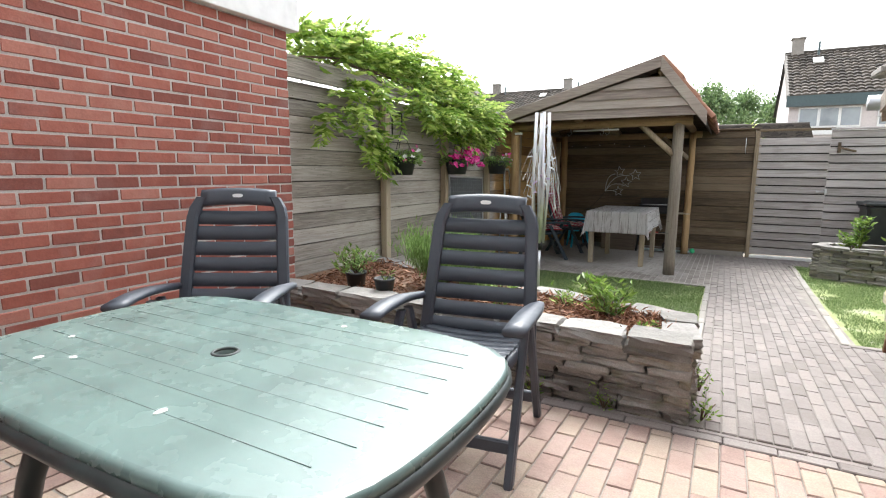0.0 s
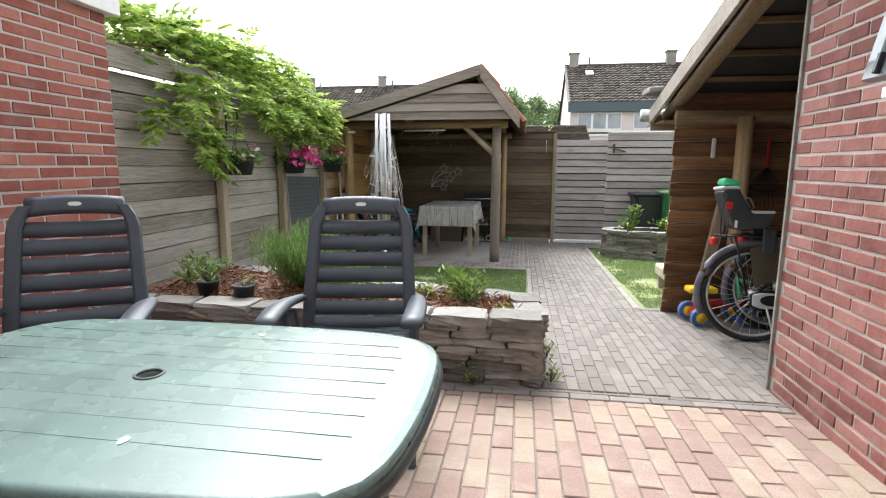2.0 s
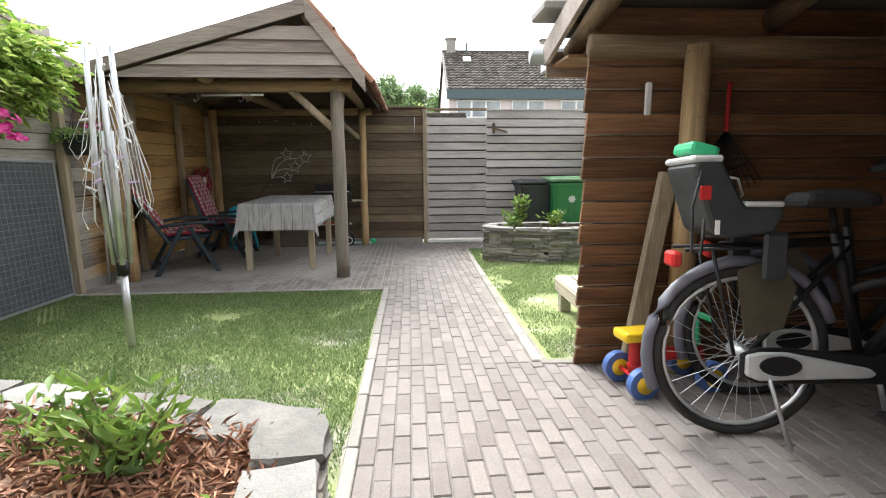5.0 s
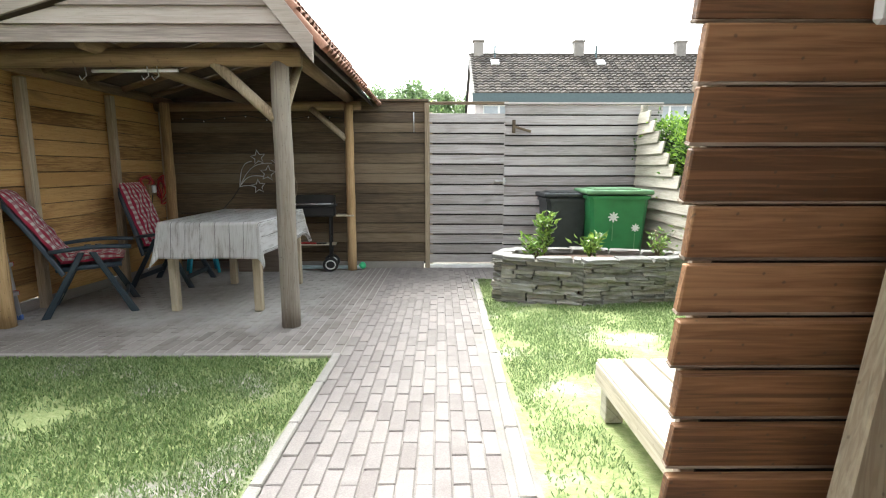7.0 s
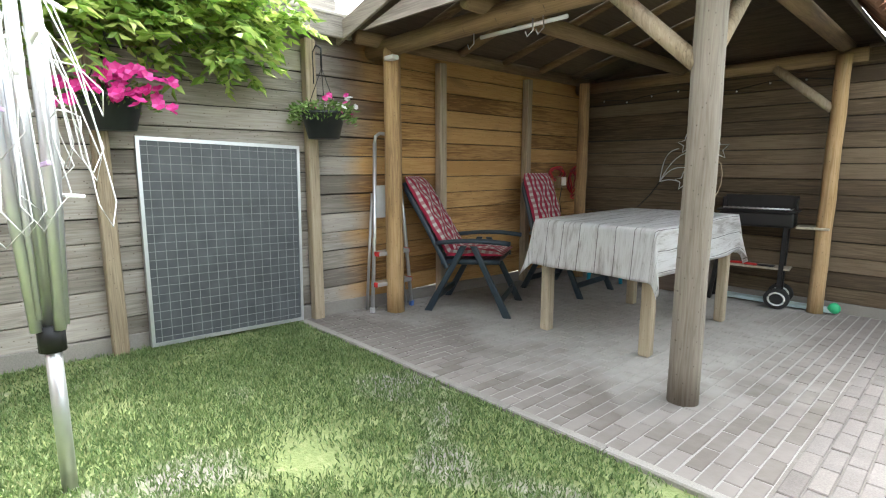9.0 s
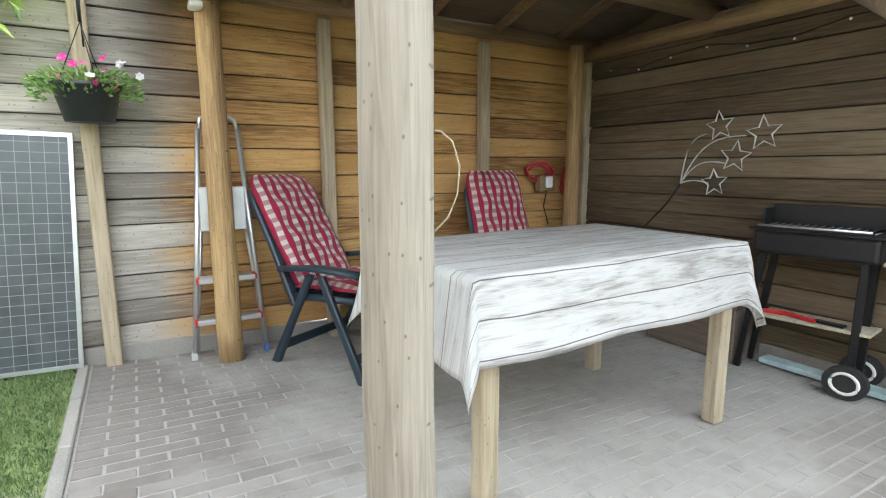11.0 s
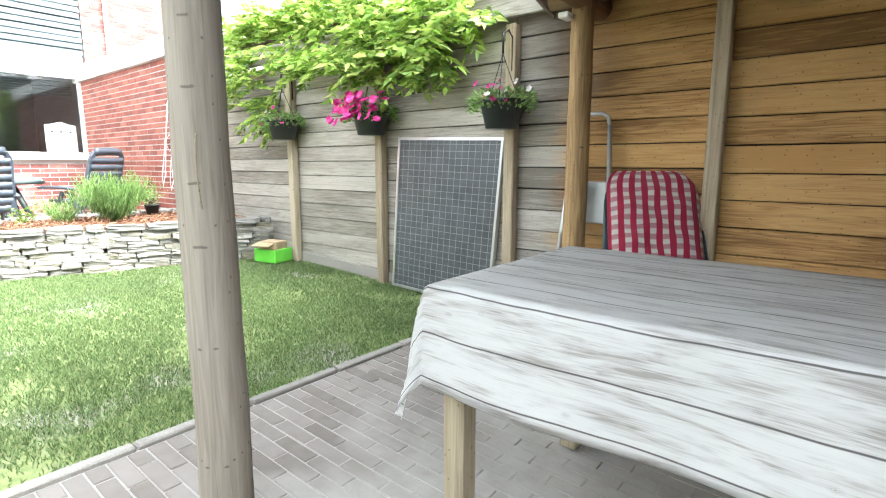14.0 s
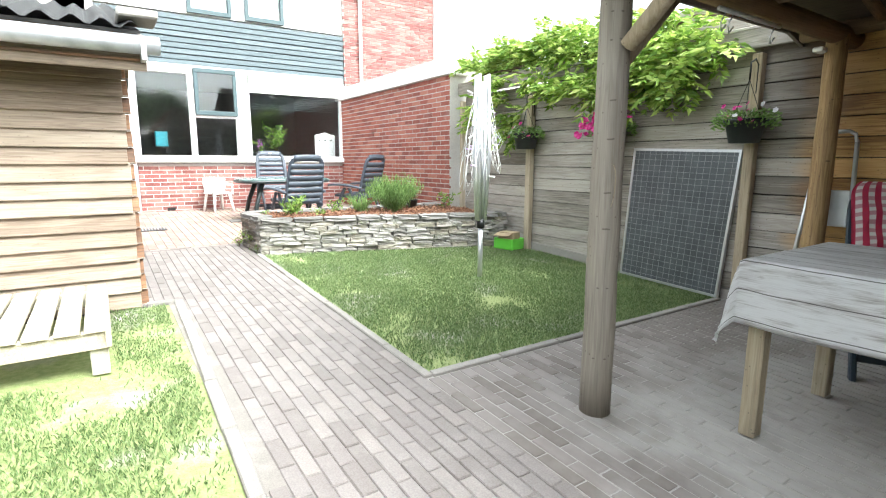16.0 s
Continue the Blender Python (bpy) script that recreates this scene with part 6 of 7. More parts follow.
def seat_shell():
    """The child seat's moulded side profile, drawn out across its width."""
    bm = bmesh.new()
    prof = [(-0.31, 1.12), (-0.285, 1.15), (-0.19, 1.15), (-0.155, 1.08), (-0.085, 0.955), (0.065, 0.955), (0.08, 0.92), (0.04, 0.84), (-0.17, 0.815), (-0.22, 0.85)]
    poly_prism(bm, prof, -0.15, 0.15)
    bm.transform(pose(0, 0, 0, 90, 0, 0))
    bevel(bm, 0.016, 2)
    return bm


bicycle(pose(1.95, 3.44, gz(3.44), -4, 0, -6), "dark city bicycle with a child seat on its carrier", True)
bicycle(pose(2.25, 3.80, gz(3.80), 3, 0, -4), "second dark bicycle parked deeper in the shed", False)

# ---- toy, rake, plank in the shed ----
toy = thing("toy_tricycle", "red and yellow toddler ride-on with blue wheels", "ride-on toy", at=pose(1.72, 3.9, gz(3.9), 0, 0, 8))
for x, y in ((0.0, -0.11), (0.0, 0.11), (0.36, -0.11), (0.36, 0.11)):
    bm = bmesh.new()
    tube(bm, [(x, y - 0.02, 0.075), (x, y + 0.02, 0.075)], 0.075, 20)
    w = part("wheel", bm, m_blue, toy)
    bar_part("hub_cap", [(x, y - 0.028, 0.075), (x, y + 0.028, 0.075)], 0.042, m_yellow, w, 16)
bar_part("axle", [(0, -0.1, 0.075), (0, 0.1, 0.075)], 0.012, m_red, toy, 8)
bar_part("body", [(0.0, 0, 0.10), (0.12, 0, 0.16), (0.36, 0, 0.17), (0.38, 0, 0.08)], 0.035, m_red, toy, 10)
bar_part("saddle_post", [(0.02, 0, 0.08), (0.02, 0, 0.26)], 0.03, m_red, toy, 10)
box_part("seat", (0.04, 0, 0.275), (0.22, 0.13, 0.05), m_yellow, toy, 0.018, seg=2)
bar_part("steering_post", [(0.36, 0, 0.15), (0.33, 0, 0.36)], 0.018, m_green_seat, toy, 8)
bar_part("handlebar", [(0.33, -0.12, 0.36), (0.33, 0.12, 0.36)], 0.015, m_green_seat, toy, 8)
rake = thing("leaf_rake", "wire leaf rake hanging on the shed wall", "rake")
bar_part("handle", [(2.27, 4.185, 1.60), (2.27, 4.185, 1.36)], 0.012, m_red, rake, 8)
for k in range(13):
    a = (k - 6) * 0.11
    bar_part("tine", [(2.27, 4.18, 1.37), (2.27 + math.sin(a) * 0.2, 4.17, 1.37 - math.cos(a) * 0.2), (2.27 + math.sin(a) * 0.32, 4.16, 1.37 - math.cos(a) * 0.32)], 0.003, m_black, rake, 5)
bar_part("brace_wire", [(2.27 + math.sin(a) * 0.2, 4.17, 1.37 - math.cos(a) * 0.2) for a in [(k - 6) * 0.11 for k in range(13)]], 0.005, m_black, rake, 5)
brush = thing("hand_brush", "small pale brush hanging on the shed wall", "brush")
box_part("brush", (1.86, 4.19, 1.52), (0.035, 0.02, 0.16), m_cord, brush, 0.008)
beamp = thing("timber_beam", "loose square timber leaning in the shed", "beam")
bm = bmesh.new()
cube(bm, (0, 0, 0.52), (0.085, 0.05, 1.06))
bevel(bm, 0.004, 1)
bm.transform(Matrix.Translation((1.78, 4.08, gz(4.08))) @ pose(0, 0, 0, -4, 10.5, 0))
part("beam", bm, m_leg_wood, beamp)


# ---- dry-stone planters ----
STONES = []


def stone_mesh(seed, material):
    bm = bmesh.new()
    bmesh.ops.create_cube(bm, size=1.0)
    bmesh.ops.subdivide_edges(bm, edges=bm.edges[:], cuts=2, use_grid_fill=True)
    o = Vector((seed * 7.3, seed * 3.1, seed * 1.7))
    for v in bm.verts:
        p = v.co.copy()
        k = noise.noise_vector(p * 1.7 + o) * 0.12 + noise.noise_vector(p * 4.5 + o) * 0.09
        v.co = p + Vector((k.x * 0.5, k.y, k.z * 0.9))
        if abs(p.x) > 0.45 and (abs(p.y) > 0.45 or abs(p.z) > 0.45):
            v.co *= 0.94
    return mesh_of(bm, "stone", material)


STONES = [stone_mesh(i, m_stone) for i in range(9)]
CAPS = [stone_mesh(20 + i, m_stone_top) for i in range(5)]


def stone_wall(parent, a, b, z_top, rows, h, depth, cap_h, seed, lean=0.0, long=0.24, rough=1.0):
    a, b = Vector((*a, 0)), Vector((*b, 0))
    d = b - a
    L = d.length
    u = d.normalized()
    ang = math.degrees(math.atan2(u.y, u.x))
    rr = random.Random(seed)
    for r in range(rows):
        s = -rr.random() * 0.1
        while s < L - 0.04:
            ln = long * (0.55 + rr.random() * 0.95)
            e = min(s + ln, L + 0.02)
            mid = (max(s, 0) + e) / 2
            p = a + u * mid
            zt = z_top(p.y) if callable(z_top) else z_top
            z = zt - cap_h - (r + 0.5) * h
            if z > gz(p.y) - h * 0.9 and e - max(s, 0) > 0.04:
                off = (rr.random() - 0.5) * 0.035 * rough - lean * r
                q = Matrix.Translation((p.x, p.y, z)) @ pose(0, 0, 0, 0, (rr.random() - 0.5) * 3 * rough, ang + (rr.random() - 0.5) * 4 * rough) @ Matrix.Translation((0, off, 0)) @ Matrix.Diagonal((e - max(s, 0) + 0.005, depth * (0.9 + rr.random() * 0.2), h * (0.98 + (rr.random() - 0.5) * 0.26 * rough), 1))
                piece("stone", STONES[rr.randrange(9)], parent, q)
            s = e + 0.004
    s = 0.0
    while s < L - 0.05:
        ln = 0.25 + rr.random() * 0.16
        e = min(s + ln, L)
        p = a + u * (s + e) / 2
        zt = z_top(p.y) if callable(z_top) else z_top
        if e - s > 0.06:
            q = Matrix.Translation((p.x, p.y, zt - cap_h / 2)) @ pose(0, 0, 0, (rr.random() - 0.5) * 5, (rr.random() - 0.5) * 3, ang + (rr.random() - 0.5) * 5) @ Matrix.Diagonal((e - s - 0.012, depth * 1.2, cap_h * 1.05, 1))
            piece("cap_stone", CAPS[rr.randrange(5)], parent, q)
        s = e


m_mulch_bed = masonry("mulch_bed", [(0.07, 0.04, 0.025), (0.14, 0.075, 0.045), (0.2, 0.12, 0.075)], blotched=0.25, blotch=(0.17, 0.13, 0.09), fine=45, relief=0.02)


def soil_bed(name, pts, z, parent):
    bm = bmesh.new()
    poly_prism(bm, pts, z - 0.35, z)
    return part(name, bm, m_mulch_bed, parent)


planter = thing("stone_planter", "raised flower bed of stacked grey flat stones", "planter", kind="structure")
stone_wall(planter, (0.47, 2.40), (-2.18, 2.40), 0.575, 9, 0.041, 0.15, 0.05, 1, long=0.23, rough=0.7)
stone_wall(planter, (0.42, 2.40), (0.36, 2.93), 0.565, 9, 0.041, 0.14, 0.045, 2, rough=0.7)
stone_wall(planter, (0.41, 2.90), (-0.96, 3.28), 0.545, 8, 0.048, 0.15, 0.045, 3, long=0.2, rough=0.7)
stone_wall(planter, (-0.96, 3.28), (-2.3, 3.66), 0.54, 8, 0.048, 0.15, 0.045, 4, long=0.2, rough=0.7)
soil_bed("planter_soil", [(-2.25, 2.42), (0.36, 2.42), (0.33, 2.88), (-0.96, 3.24), (-2.25, 3.6)], 0.525, planter)
rng = np.random.default_rng(4)
n = 9000
cx = rng.uniform(-2.1, 0.36, n)
cy = 2.46 + rng.uniform(0, 1, n) * (0.42 + np.clip((0.33 - cx) * 0.29, 0, 0.75))
keep = (np.sin(cx * 7 + cy * 5) + rng.normal(size=n) * 0.8) > -0.5
dirs = rng.normal(size=(n, 3)) * (1, 1, 0.35)
tagged(leaf_cloud("bark_mulch", np.c_[cx, cy, np.full(n, 0.53) + rng.uniform(0, 0.02, n)][keep], dirs[keep], 0.055, 0.010, m_bark, seed=5), "loose red-brown bark chips on the bed", "mulch", kind="stuff")

planter2 = thing("stone_planter", "low curved planter of thin stacked grey stones", "planter", kind="structure")
stone_wall(planter2, (1.66, 7.92), (2.35, 7.75), 0.395, 10, 0.042, 0.13, 0.035, 11, long=0.25, rough=0.45)
stone_wall(planter2, (2.35, 7.75), (3.1, 7.84), 0.39, 10, 0.042, 0.13, 0.035, 12, long=0.25, rough=0.45)
stone_wall(planter2, (3.1, 7.84), (3.68, 8.02), 0.385, 10, 0.042, 0.13, 0.035, 15, long=0.25, rough=0.45)
stone_wall(planter2, (1.80, 8.34), (1.64, 7.90), 0.40, 10, 0.042, 0.14, 0.035, 13, long=0.22, rough=0.45)
stone_wall(planter2, (2.65, 8.38), (1.78, 8.34), 0.39, 10, 0.042, 0.12, 0.035, 14, long=0.22, rough=0.45)
stone_wall(planter2, (3.66, 8.06), (2.65, 8.38), 0.385, 10, 0.042, 0.12, 0.035, 16, long=0.22, rough=0.45)
soil_bed("planter_soil", [(1.68, 7.94), (2.35, 7.78), (3.1, 7.86), (3.64, 8.03), (2.65, 8.36), (1.80, 8.32)], 0.335, planter2)


def shrub(name, at, h, r, count, material, label, category, leaf=0.05, wide=0.018, stems=5, seed=1, spread=1.0, shape="up"):
    t = thing(name, label, category, at=pose(*at))
    rg = np.random.default_rng(seed)
    cs, ds = [], []
    for i in range(stems):
        a = rg.uniform(0, math.tau)
        tip = Vector((math.cos(a) * r * rg.uniform(0.2, 1) * spread, math.sin(a) * r * rg.uniform(0.2, 1) * spread, h * rg.uniform(0.6, 1)))
        pts = [Vector((0, 0, 0)), tip * 0.5 + Vector((0, 0, h * 0.08)), tip]
        bar_part("stem", pts, 0.004, m_stem if shape != "grass" else material, t, 5, r2=0.002)
        for _ in range(count // stems):
            f = rg.uniform(0.25, 1)
            p = Vector(tip) * f + Vector(rg.normal(size=3)) * 0.025
            cs.append(p)
            b = rg.uniform(0, math.tau)
            ds.append((math.cos(b), math.sin(b), rg.uniform(0.1, 1.2) if shape == "up" else 2.5))
    lv = leaf_cloud("leaves", cs, ds, leaf, wide, material, t, seed=seed)
    return t


shrub("small_shrub", (0.03, 2.72, 0.52), 0.23, 0.16, 260, m_shrub, "small green leafy plant in the stone bed", "plant", 0.06, 0.018, 9, 1)
shrub("small_shrub", (-0.25, 2.85, 0.52), 0.10, 0.10, 60, m_shrub, "low green seedling among bark chips", "plant", 0.05, 0.014, 6, 2)
shrub("lavender_bush", (-1.16, 2.97, 0.52), 0.42, 0.4, 4600, m_herb, "bushy feathery green lavender in the bed", "plant", 0.06, 0.006, 60, 3, shape="grass")
shrub("lavender_bush", (-0.80, 2.80, 0.52), 0.22, 0.22, 500, m_herb, "low feathery green herb in the bed", "plant", 0.05, 0.006, 30, 4, shape="grass")
shrub("weed", (-1.95, 2.9, 0.52), 0.28, 0.16, 60, m_shrub, "sparse weed with broad leaves by the fence", "plant", 0.07, 0.025, 6, 5)
shrub("small_shrub", (-0.55, 2.62, 0.52), 0.14, 0.14, 90, m_shrub, "small green plant at the bed's edge", "plant", 0.05, 0.016, 8, 6)
shrub("small_shrub", (0.25, 2.55, 0.52), 0.07, 0.06, 30, m_shrub, "tiny green weed between stones", "plant", 0.04, 0.014, 5, 7)
for k, (x, y) in enumerate(((0.50, 2.52), (0.47, 2.7), (0.44, 2.85), (0.1, 2.30), (-0.25, 2.29), (0.52, 2.40))):
    shrub("weed", (x, y, gz(y) + (0.1 if k < 2 else 0.0)), 0.09, 0.07, 50, m_shrub, "small weed growing from the wall joint", "plant", 0.03, 0.012, 5, 20 + k)
for x, y, h, c, s in ((2.10, 8.16, 0.46, 170, 8), (2.52, 8.08, 0.24, 120, 9), (2.0, 8.06, 0.2, 90, 10)):
    shrub("laurel_shrub", (x, y, 0.34), h, 0.09 + 0.1 * (h < 0.3), c, m_shrub, "young broad-leaved green shrub in the planter", "plant", 0.085, 0.03, 7, s)
shrub("laurel_shrub", (3.15, 8.05, 0.33), 0.28, 0.16, 110, m_shrub, "twiggy half-bare shrub in the planter", "plant", 0.06, 0.02, 14, 11)
shrub("dry_grass_tuft", (3.7, 7.75, gz(7.75)), 0.4, 0.25, 500, m_dry, "tuft of dry straw-coloured grass by the planter", "plant", 0.14, 0.006, 20, 12, shape="grass")


def pot(name, at, r, h, label):
    t = thing(name, label, "plant pot", at=pose(*at))
    bm = bmesh.new()
    prof = [(0, 0), (r * 0.72, 0), (r * 0.98, h * 0.9), (r * 1.06, h * 0.9), (r * 1.06, h), (r * 0.94, h), (r * 0.9, h * 0.85), (0, h * 0.82)]
    rings = [[bm.verts.new((q * math.cos(k * math.tau / 24), q * math.sin(k * math.tau / 24), z)) for k in range(24)] for q, z in prof[1:-1]]
    for A, B in zip(rings, rings[1:]):
        for k in range(24):
            bm.faces.new((A[k], A[(k + 1) % 24], B[(k + 1) % 24], B[k]))
    bm.faces.new(rings[0][::-1])
    bm.faces.new(rings[-1])
    part("pot", bm, m_pot, t, smooth=True)
    return t


pot("plant_pot", (-1.62, 2.60, 0.52), 0.07, 0.13, "black plastic plant pot standing on the bed")
pot("plant_pot", (-1.33, 2.52, 0.52), 0.065, 0.13, "black plastic pot with a bare cutting")
shrub("potted_plant", (-1.62, 2.60, 0.63), 0.16, 0.14, 160, m_herb, "small grey-green plant in a black pot", "plant", 0.045, 0.012, 12, 31)
shrub("potted_plant", (-1.33, 2.52, 0.63), 0.05, 0.05, 30, m_shrub, "tiny cutting in a black pot", "plant", 0.03, 0.01, 4, 32)


# ---- hanging baskets ----
def flower_mesh(name, length, width, material):
    """An open flower of six petals that faces up."""
    key = (name, length)
    if key not in PIECE:
        bm = bmesh.new()
        for k in range(6):
            a = k * math.tau / 6
            d, w = Vector((math.cos(a), math.sin(a), 0.35)), Vector((-math.sin(a), math.cos(a), 0)) * width / 2
            q = [bm.verts.new(v) for v in (Vector((0, 0, 0)), d * length * 0.65 + w, d * length, d * length * 0.65 - w)]
            bm.faces.new(q)
        PIECE[key] = mesh_of(bm, name, material)
    return PIECE[key]


def basket(y, flowers, pink, white, seed):
    z = 1.31
    t = pot("hanging_basket", (-2.22, y, z - 0.03), 0.14, 0.17, "dark hanging pot with flowers on a wire hanger")
    for k in range(3):
        a = k * math.tau / 3 + 0.4
        bar_part("hanger_wire", [(0.12 * math.cos(a), 0.12 * math.sin(a), 0.15), (0, 0, 0.45)], 0.0025, m_black, t, 5)
    bar_part("bracket", [(-0.11, 0, 0.36), (-0.11, 0, 0.56), (-0.06, 0, 0.60), (0.0, 0, 0.57), (0, 0, 0.45)], 0.007, m_black, t, 6)
    rg = np.random.default_rng(seed)
    n = 620
    a, r = rg.uniform(0, math.tau, n), 0.17 * np.sqrt(rg.uniform(0, 1, n))
    c = np.c_[r * np.cos(a), r * np.sin(a) * 1.25, 0.16 + rg.uniform(-0.03, 0.07, n) - 0.9 * np.clip(r - 0.12, 0, 1)]
    d = np.c_[np.cos(a), np.sin(a), rg.uniform(-0.3, 1.0, n)]
    tagged(leaf_cloud("foliage", c, d, 0.04, 0.016, m_herb, t, seed=seed), kind="stuff")
    for mt, cnt, nm in ((m_petal_pink, pink, "pink_flower"), (m_petal_white, white, "white_flower")):
        if not cnt:
            continue
        big = pink > 30
        me = flower_mesh(nm, 0.034 if big else 0.022, 0.03 if big else 0.018, mt)
        for _ in range(cnt):
            aa, q = rg.uniform(0, math.tau), rg.uniform(0.05, 0.27 if big else 0.2)
            p = (0.04 + q * abs(math.cos(aa)), q * math.sin(aa) * 1.15, 0.19 + rg.uniform(-0.05, 0.12 if big else 0.09) - 0.5 * max(0, q - 0.13))
            piece(nm, me, t, pose(*p, 0, rg.uniform(20, 90), rg.uniform(-70, 70)))
    return t


basket(4.10, True, 7, 5, 41)
basket(5.26, True, 66, 0, 42)
basket(6.46, True, 8, 6, 43)

# ---- wisteria over the fence ----
wist = thing("wisteria", "lush light green wisteria climbing over the fence top", "climbing plant")
rg = random.Random(9)
for k in range(7):
    y0 = 2.9 + k * 0.42
    bar_part("vine_stem", [(-2.36, y0 - 0.4, 2.0), (-2.33, y0, 2.12 + rg.random() * 0.1), (-2.36, y0 + 0.5, 2.2 + rg.random() * 0.12), (-2.3, y0 + 1.0, 2.1 + rg.random() * 0.15)], 0.009, m_stem, wist, 6)
cs, ds = [], []


def spray(p, d, length):
    """One feathered leaf: leaflets in pairs along a drooping stalk."""
    p, d = Vector(p), Vector(d).normalized()
    side = d.cross(Vector((0, 0, 1)))
    side = side.normalized() if side.length > 0.01 else Vector((1, 0, 0))
    for q in range(6):
        f = 0.2 + 0.8 * q / 5
        b = p + d * length * f - Vector((0, 0, 1)) * length * 0.35 * f * f
        for sg in (-1, 1):
            cs.append(b)
            ds.append(side * sg + d * 0.6 - Vector((0, 0, 0.35)))
    cs.append(p + d * length - Vector((0, 0, 1)) * length * 0.35)
    ds.append(d - Vector((0, 0, 0.5)))


CLUMPS = ((2.98, 2.24, 0.22, 0.07, 26), (3.35, 2.27, 0.3, 0.1, 55), (3.8, 2.3, 0.4, 0.13, 85), (4.3, 2.28, 0.45, 0.14, 90), (4.85, 2.24, 0.45, 0.16, 105), (5.4, 2.12, 0.42, 0.22, 150), (5.72, 1.92, 0.28, 0.2, 110), (3.55, 1.98, 0.22, 0.14, 26), (3.3, 1.78, 0.26, 0.1, 18), (3.8, 1.6, 0.14, 0.16, 24), (4.5, 1.95, 0.28, 0.1, 40), (5.15, 1.92, 0.3, 0.16, 70), (6.0, 2.08, 0.3, 0.12, 45), (5.5, 2.34, 0.4, 0.1, 34))
for y, z, ry, rz, cnt in CLUMPS:
    for _ in range(cnt):
        out = rg.random()
        p = (-2.42 + (0.22 if z > 2.2 else 0.3 if z > 1.7 else 0.16) * out + (-0.28 * rg.random() if z > 2.1 else 0), y + (rg.random() * 2 - 1) * ry, z + 0.05 * (z > 2.2) + (rg.random() * 2 - 1) * rz)
        d = (0.9 * rg.random() + 0.1 - (0.7 * rg.random() if z > 2.1 else 0), rg.random() * 1.6 - 0.8, rg.random() * 0.8 - (0.1 if z > 2.2 and y < 4.6 else 0.4))
        spray(p, d, 0.17 + rg.random() * 0.11)
leaf_cloud("foliage", cs, ds, 0.092, 0.034, m_vine, wist, seed=50)
cs, ds = [], []
for k in range(12):
    y = 2.9 + rg.random() * 2.9
    bar_part("shoot", [(-2.4, y, 2.2), (-2.38, y + 0.1, 2.38), (-2.35, y + 0.25 * rg.random(), 2.44 + 0.12 * rg.random())], 0.003, m_stem, wist, 5)

# ---- grass ----


def grass(name, x0, x1, y0, y1, count, seed, skip=None, h=0.024):
    rg2 = np.random.default_rng(seed)
    x, y = rg2.uniform(x0, x1, count), rg2.uniform(y0, y1, count)
    f = np.array([noise.noise(Vector((a * 1.9, b * 1.9, seed))) + 0.5 * noise.noise(Vector((a * 5, b * 5, seed))) for a, b in zip(x, y)])
    edge = np.minimum.reduce([x - x0, x1 - x, y - y0, y1 - y])
    keep = f > (SPARSE[seed] - 0.0) + rg2.normal(size=count) * 0.22
    if skip is not None:
        keep &= ~skip(x, y)
    x, y, f = x[keep], y[keep], f[keep]
    z = np.array([gz(b) for b in y]) - 0.008
    a = rg2.uniform(0, math.tau, len(x))
    lean = rg2.uniform(0.1, 0.8, len(x))
    return tagged(leaf_cloud(name, np.c_[x, y, z], np.c_[np.cos(a) * lean, np.sin(a) * lean, np.ones(len(x))], h, 0.0055, m_grass, seed=seed, droop=0.5), "short green lawn grass with thin worn patches", "grass", kind="stuff")


SPARSE = {61: -0.5, 62: -0.14}
grass("lawn_grass", -2.38, 0.41, 2.95, 6.28, 105000, 61, lambda x, y: (y < 2.95 + np.clip(0.38 - x, 0, 3) * 0.285 + 0.05) | ((x < -1.95) & (np.sin(x * 9 + y * 7) + np.sin(x * 140 + y * 90) * 0.8 > 0.7)))
grass("lawn_grass", 1.47, 3.68, 4.36, 9.0, 82000, 62, lambda x, y: ((x > 1.8) & (x < 3.3) & (y < 5.5)) | ((x > 1.6) & (y > 7.66 + np.abs(x - 2.35) * 0.2) & (y < 8.46)))

# ---- wooden platform ----
deck = thing("wooden_platform", "low pale slatted wooden platform on the sand", "platform")
zt = 0.315
for i in range(12):
    x = 1.86 + i * 0.122
    box_part("slat", (x, 4.95, zt), (0.105, 1.1, 0.022), m_pale_wood, deck, 0.003)
for y in (4.48, 5.45):
    box_part("bearer", (2.53, y, zt - 0.06), (1.44, 0.06, 0.09), m_pale_wood, deck, 0.004)
box_part("side_board", (1.815, 4.95, zt - 0.05), (0.025, 1.1, 0.09), m_pale_wood, deck, 0.003)
for x in (1.86, 3.2):
    for y in (4.5, 5.42):
        box_part("foot", (x, y, (zt - 0.1 + gz(y)) / 2), (0.08, 0.08, zt - 0.1 - gz(y) + 0.01), m_clap_y, deck, 0.004)
box_part("cross_batten", (2.75, 5.36, zt + 0.022), (1.0, 0.05, 0.022), m_clap_y, deck, 0.003)

# ---- wheeled bins ----


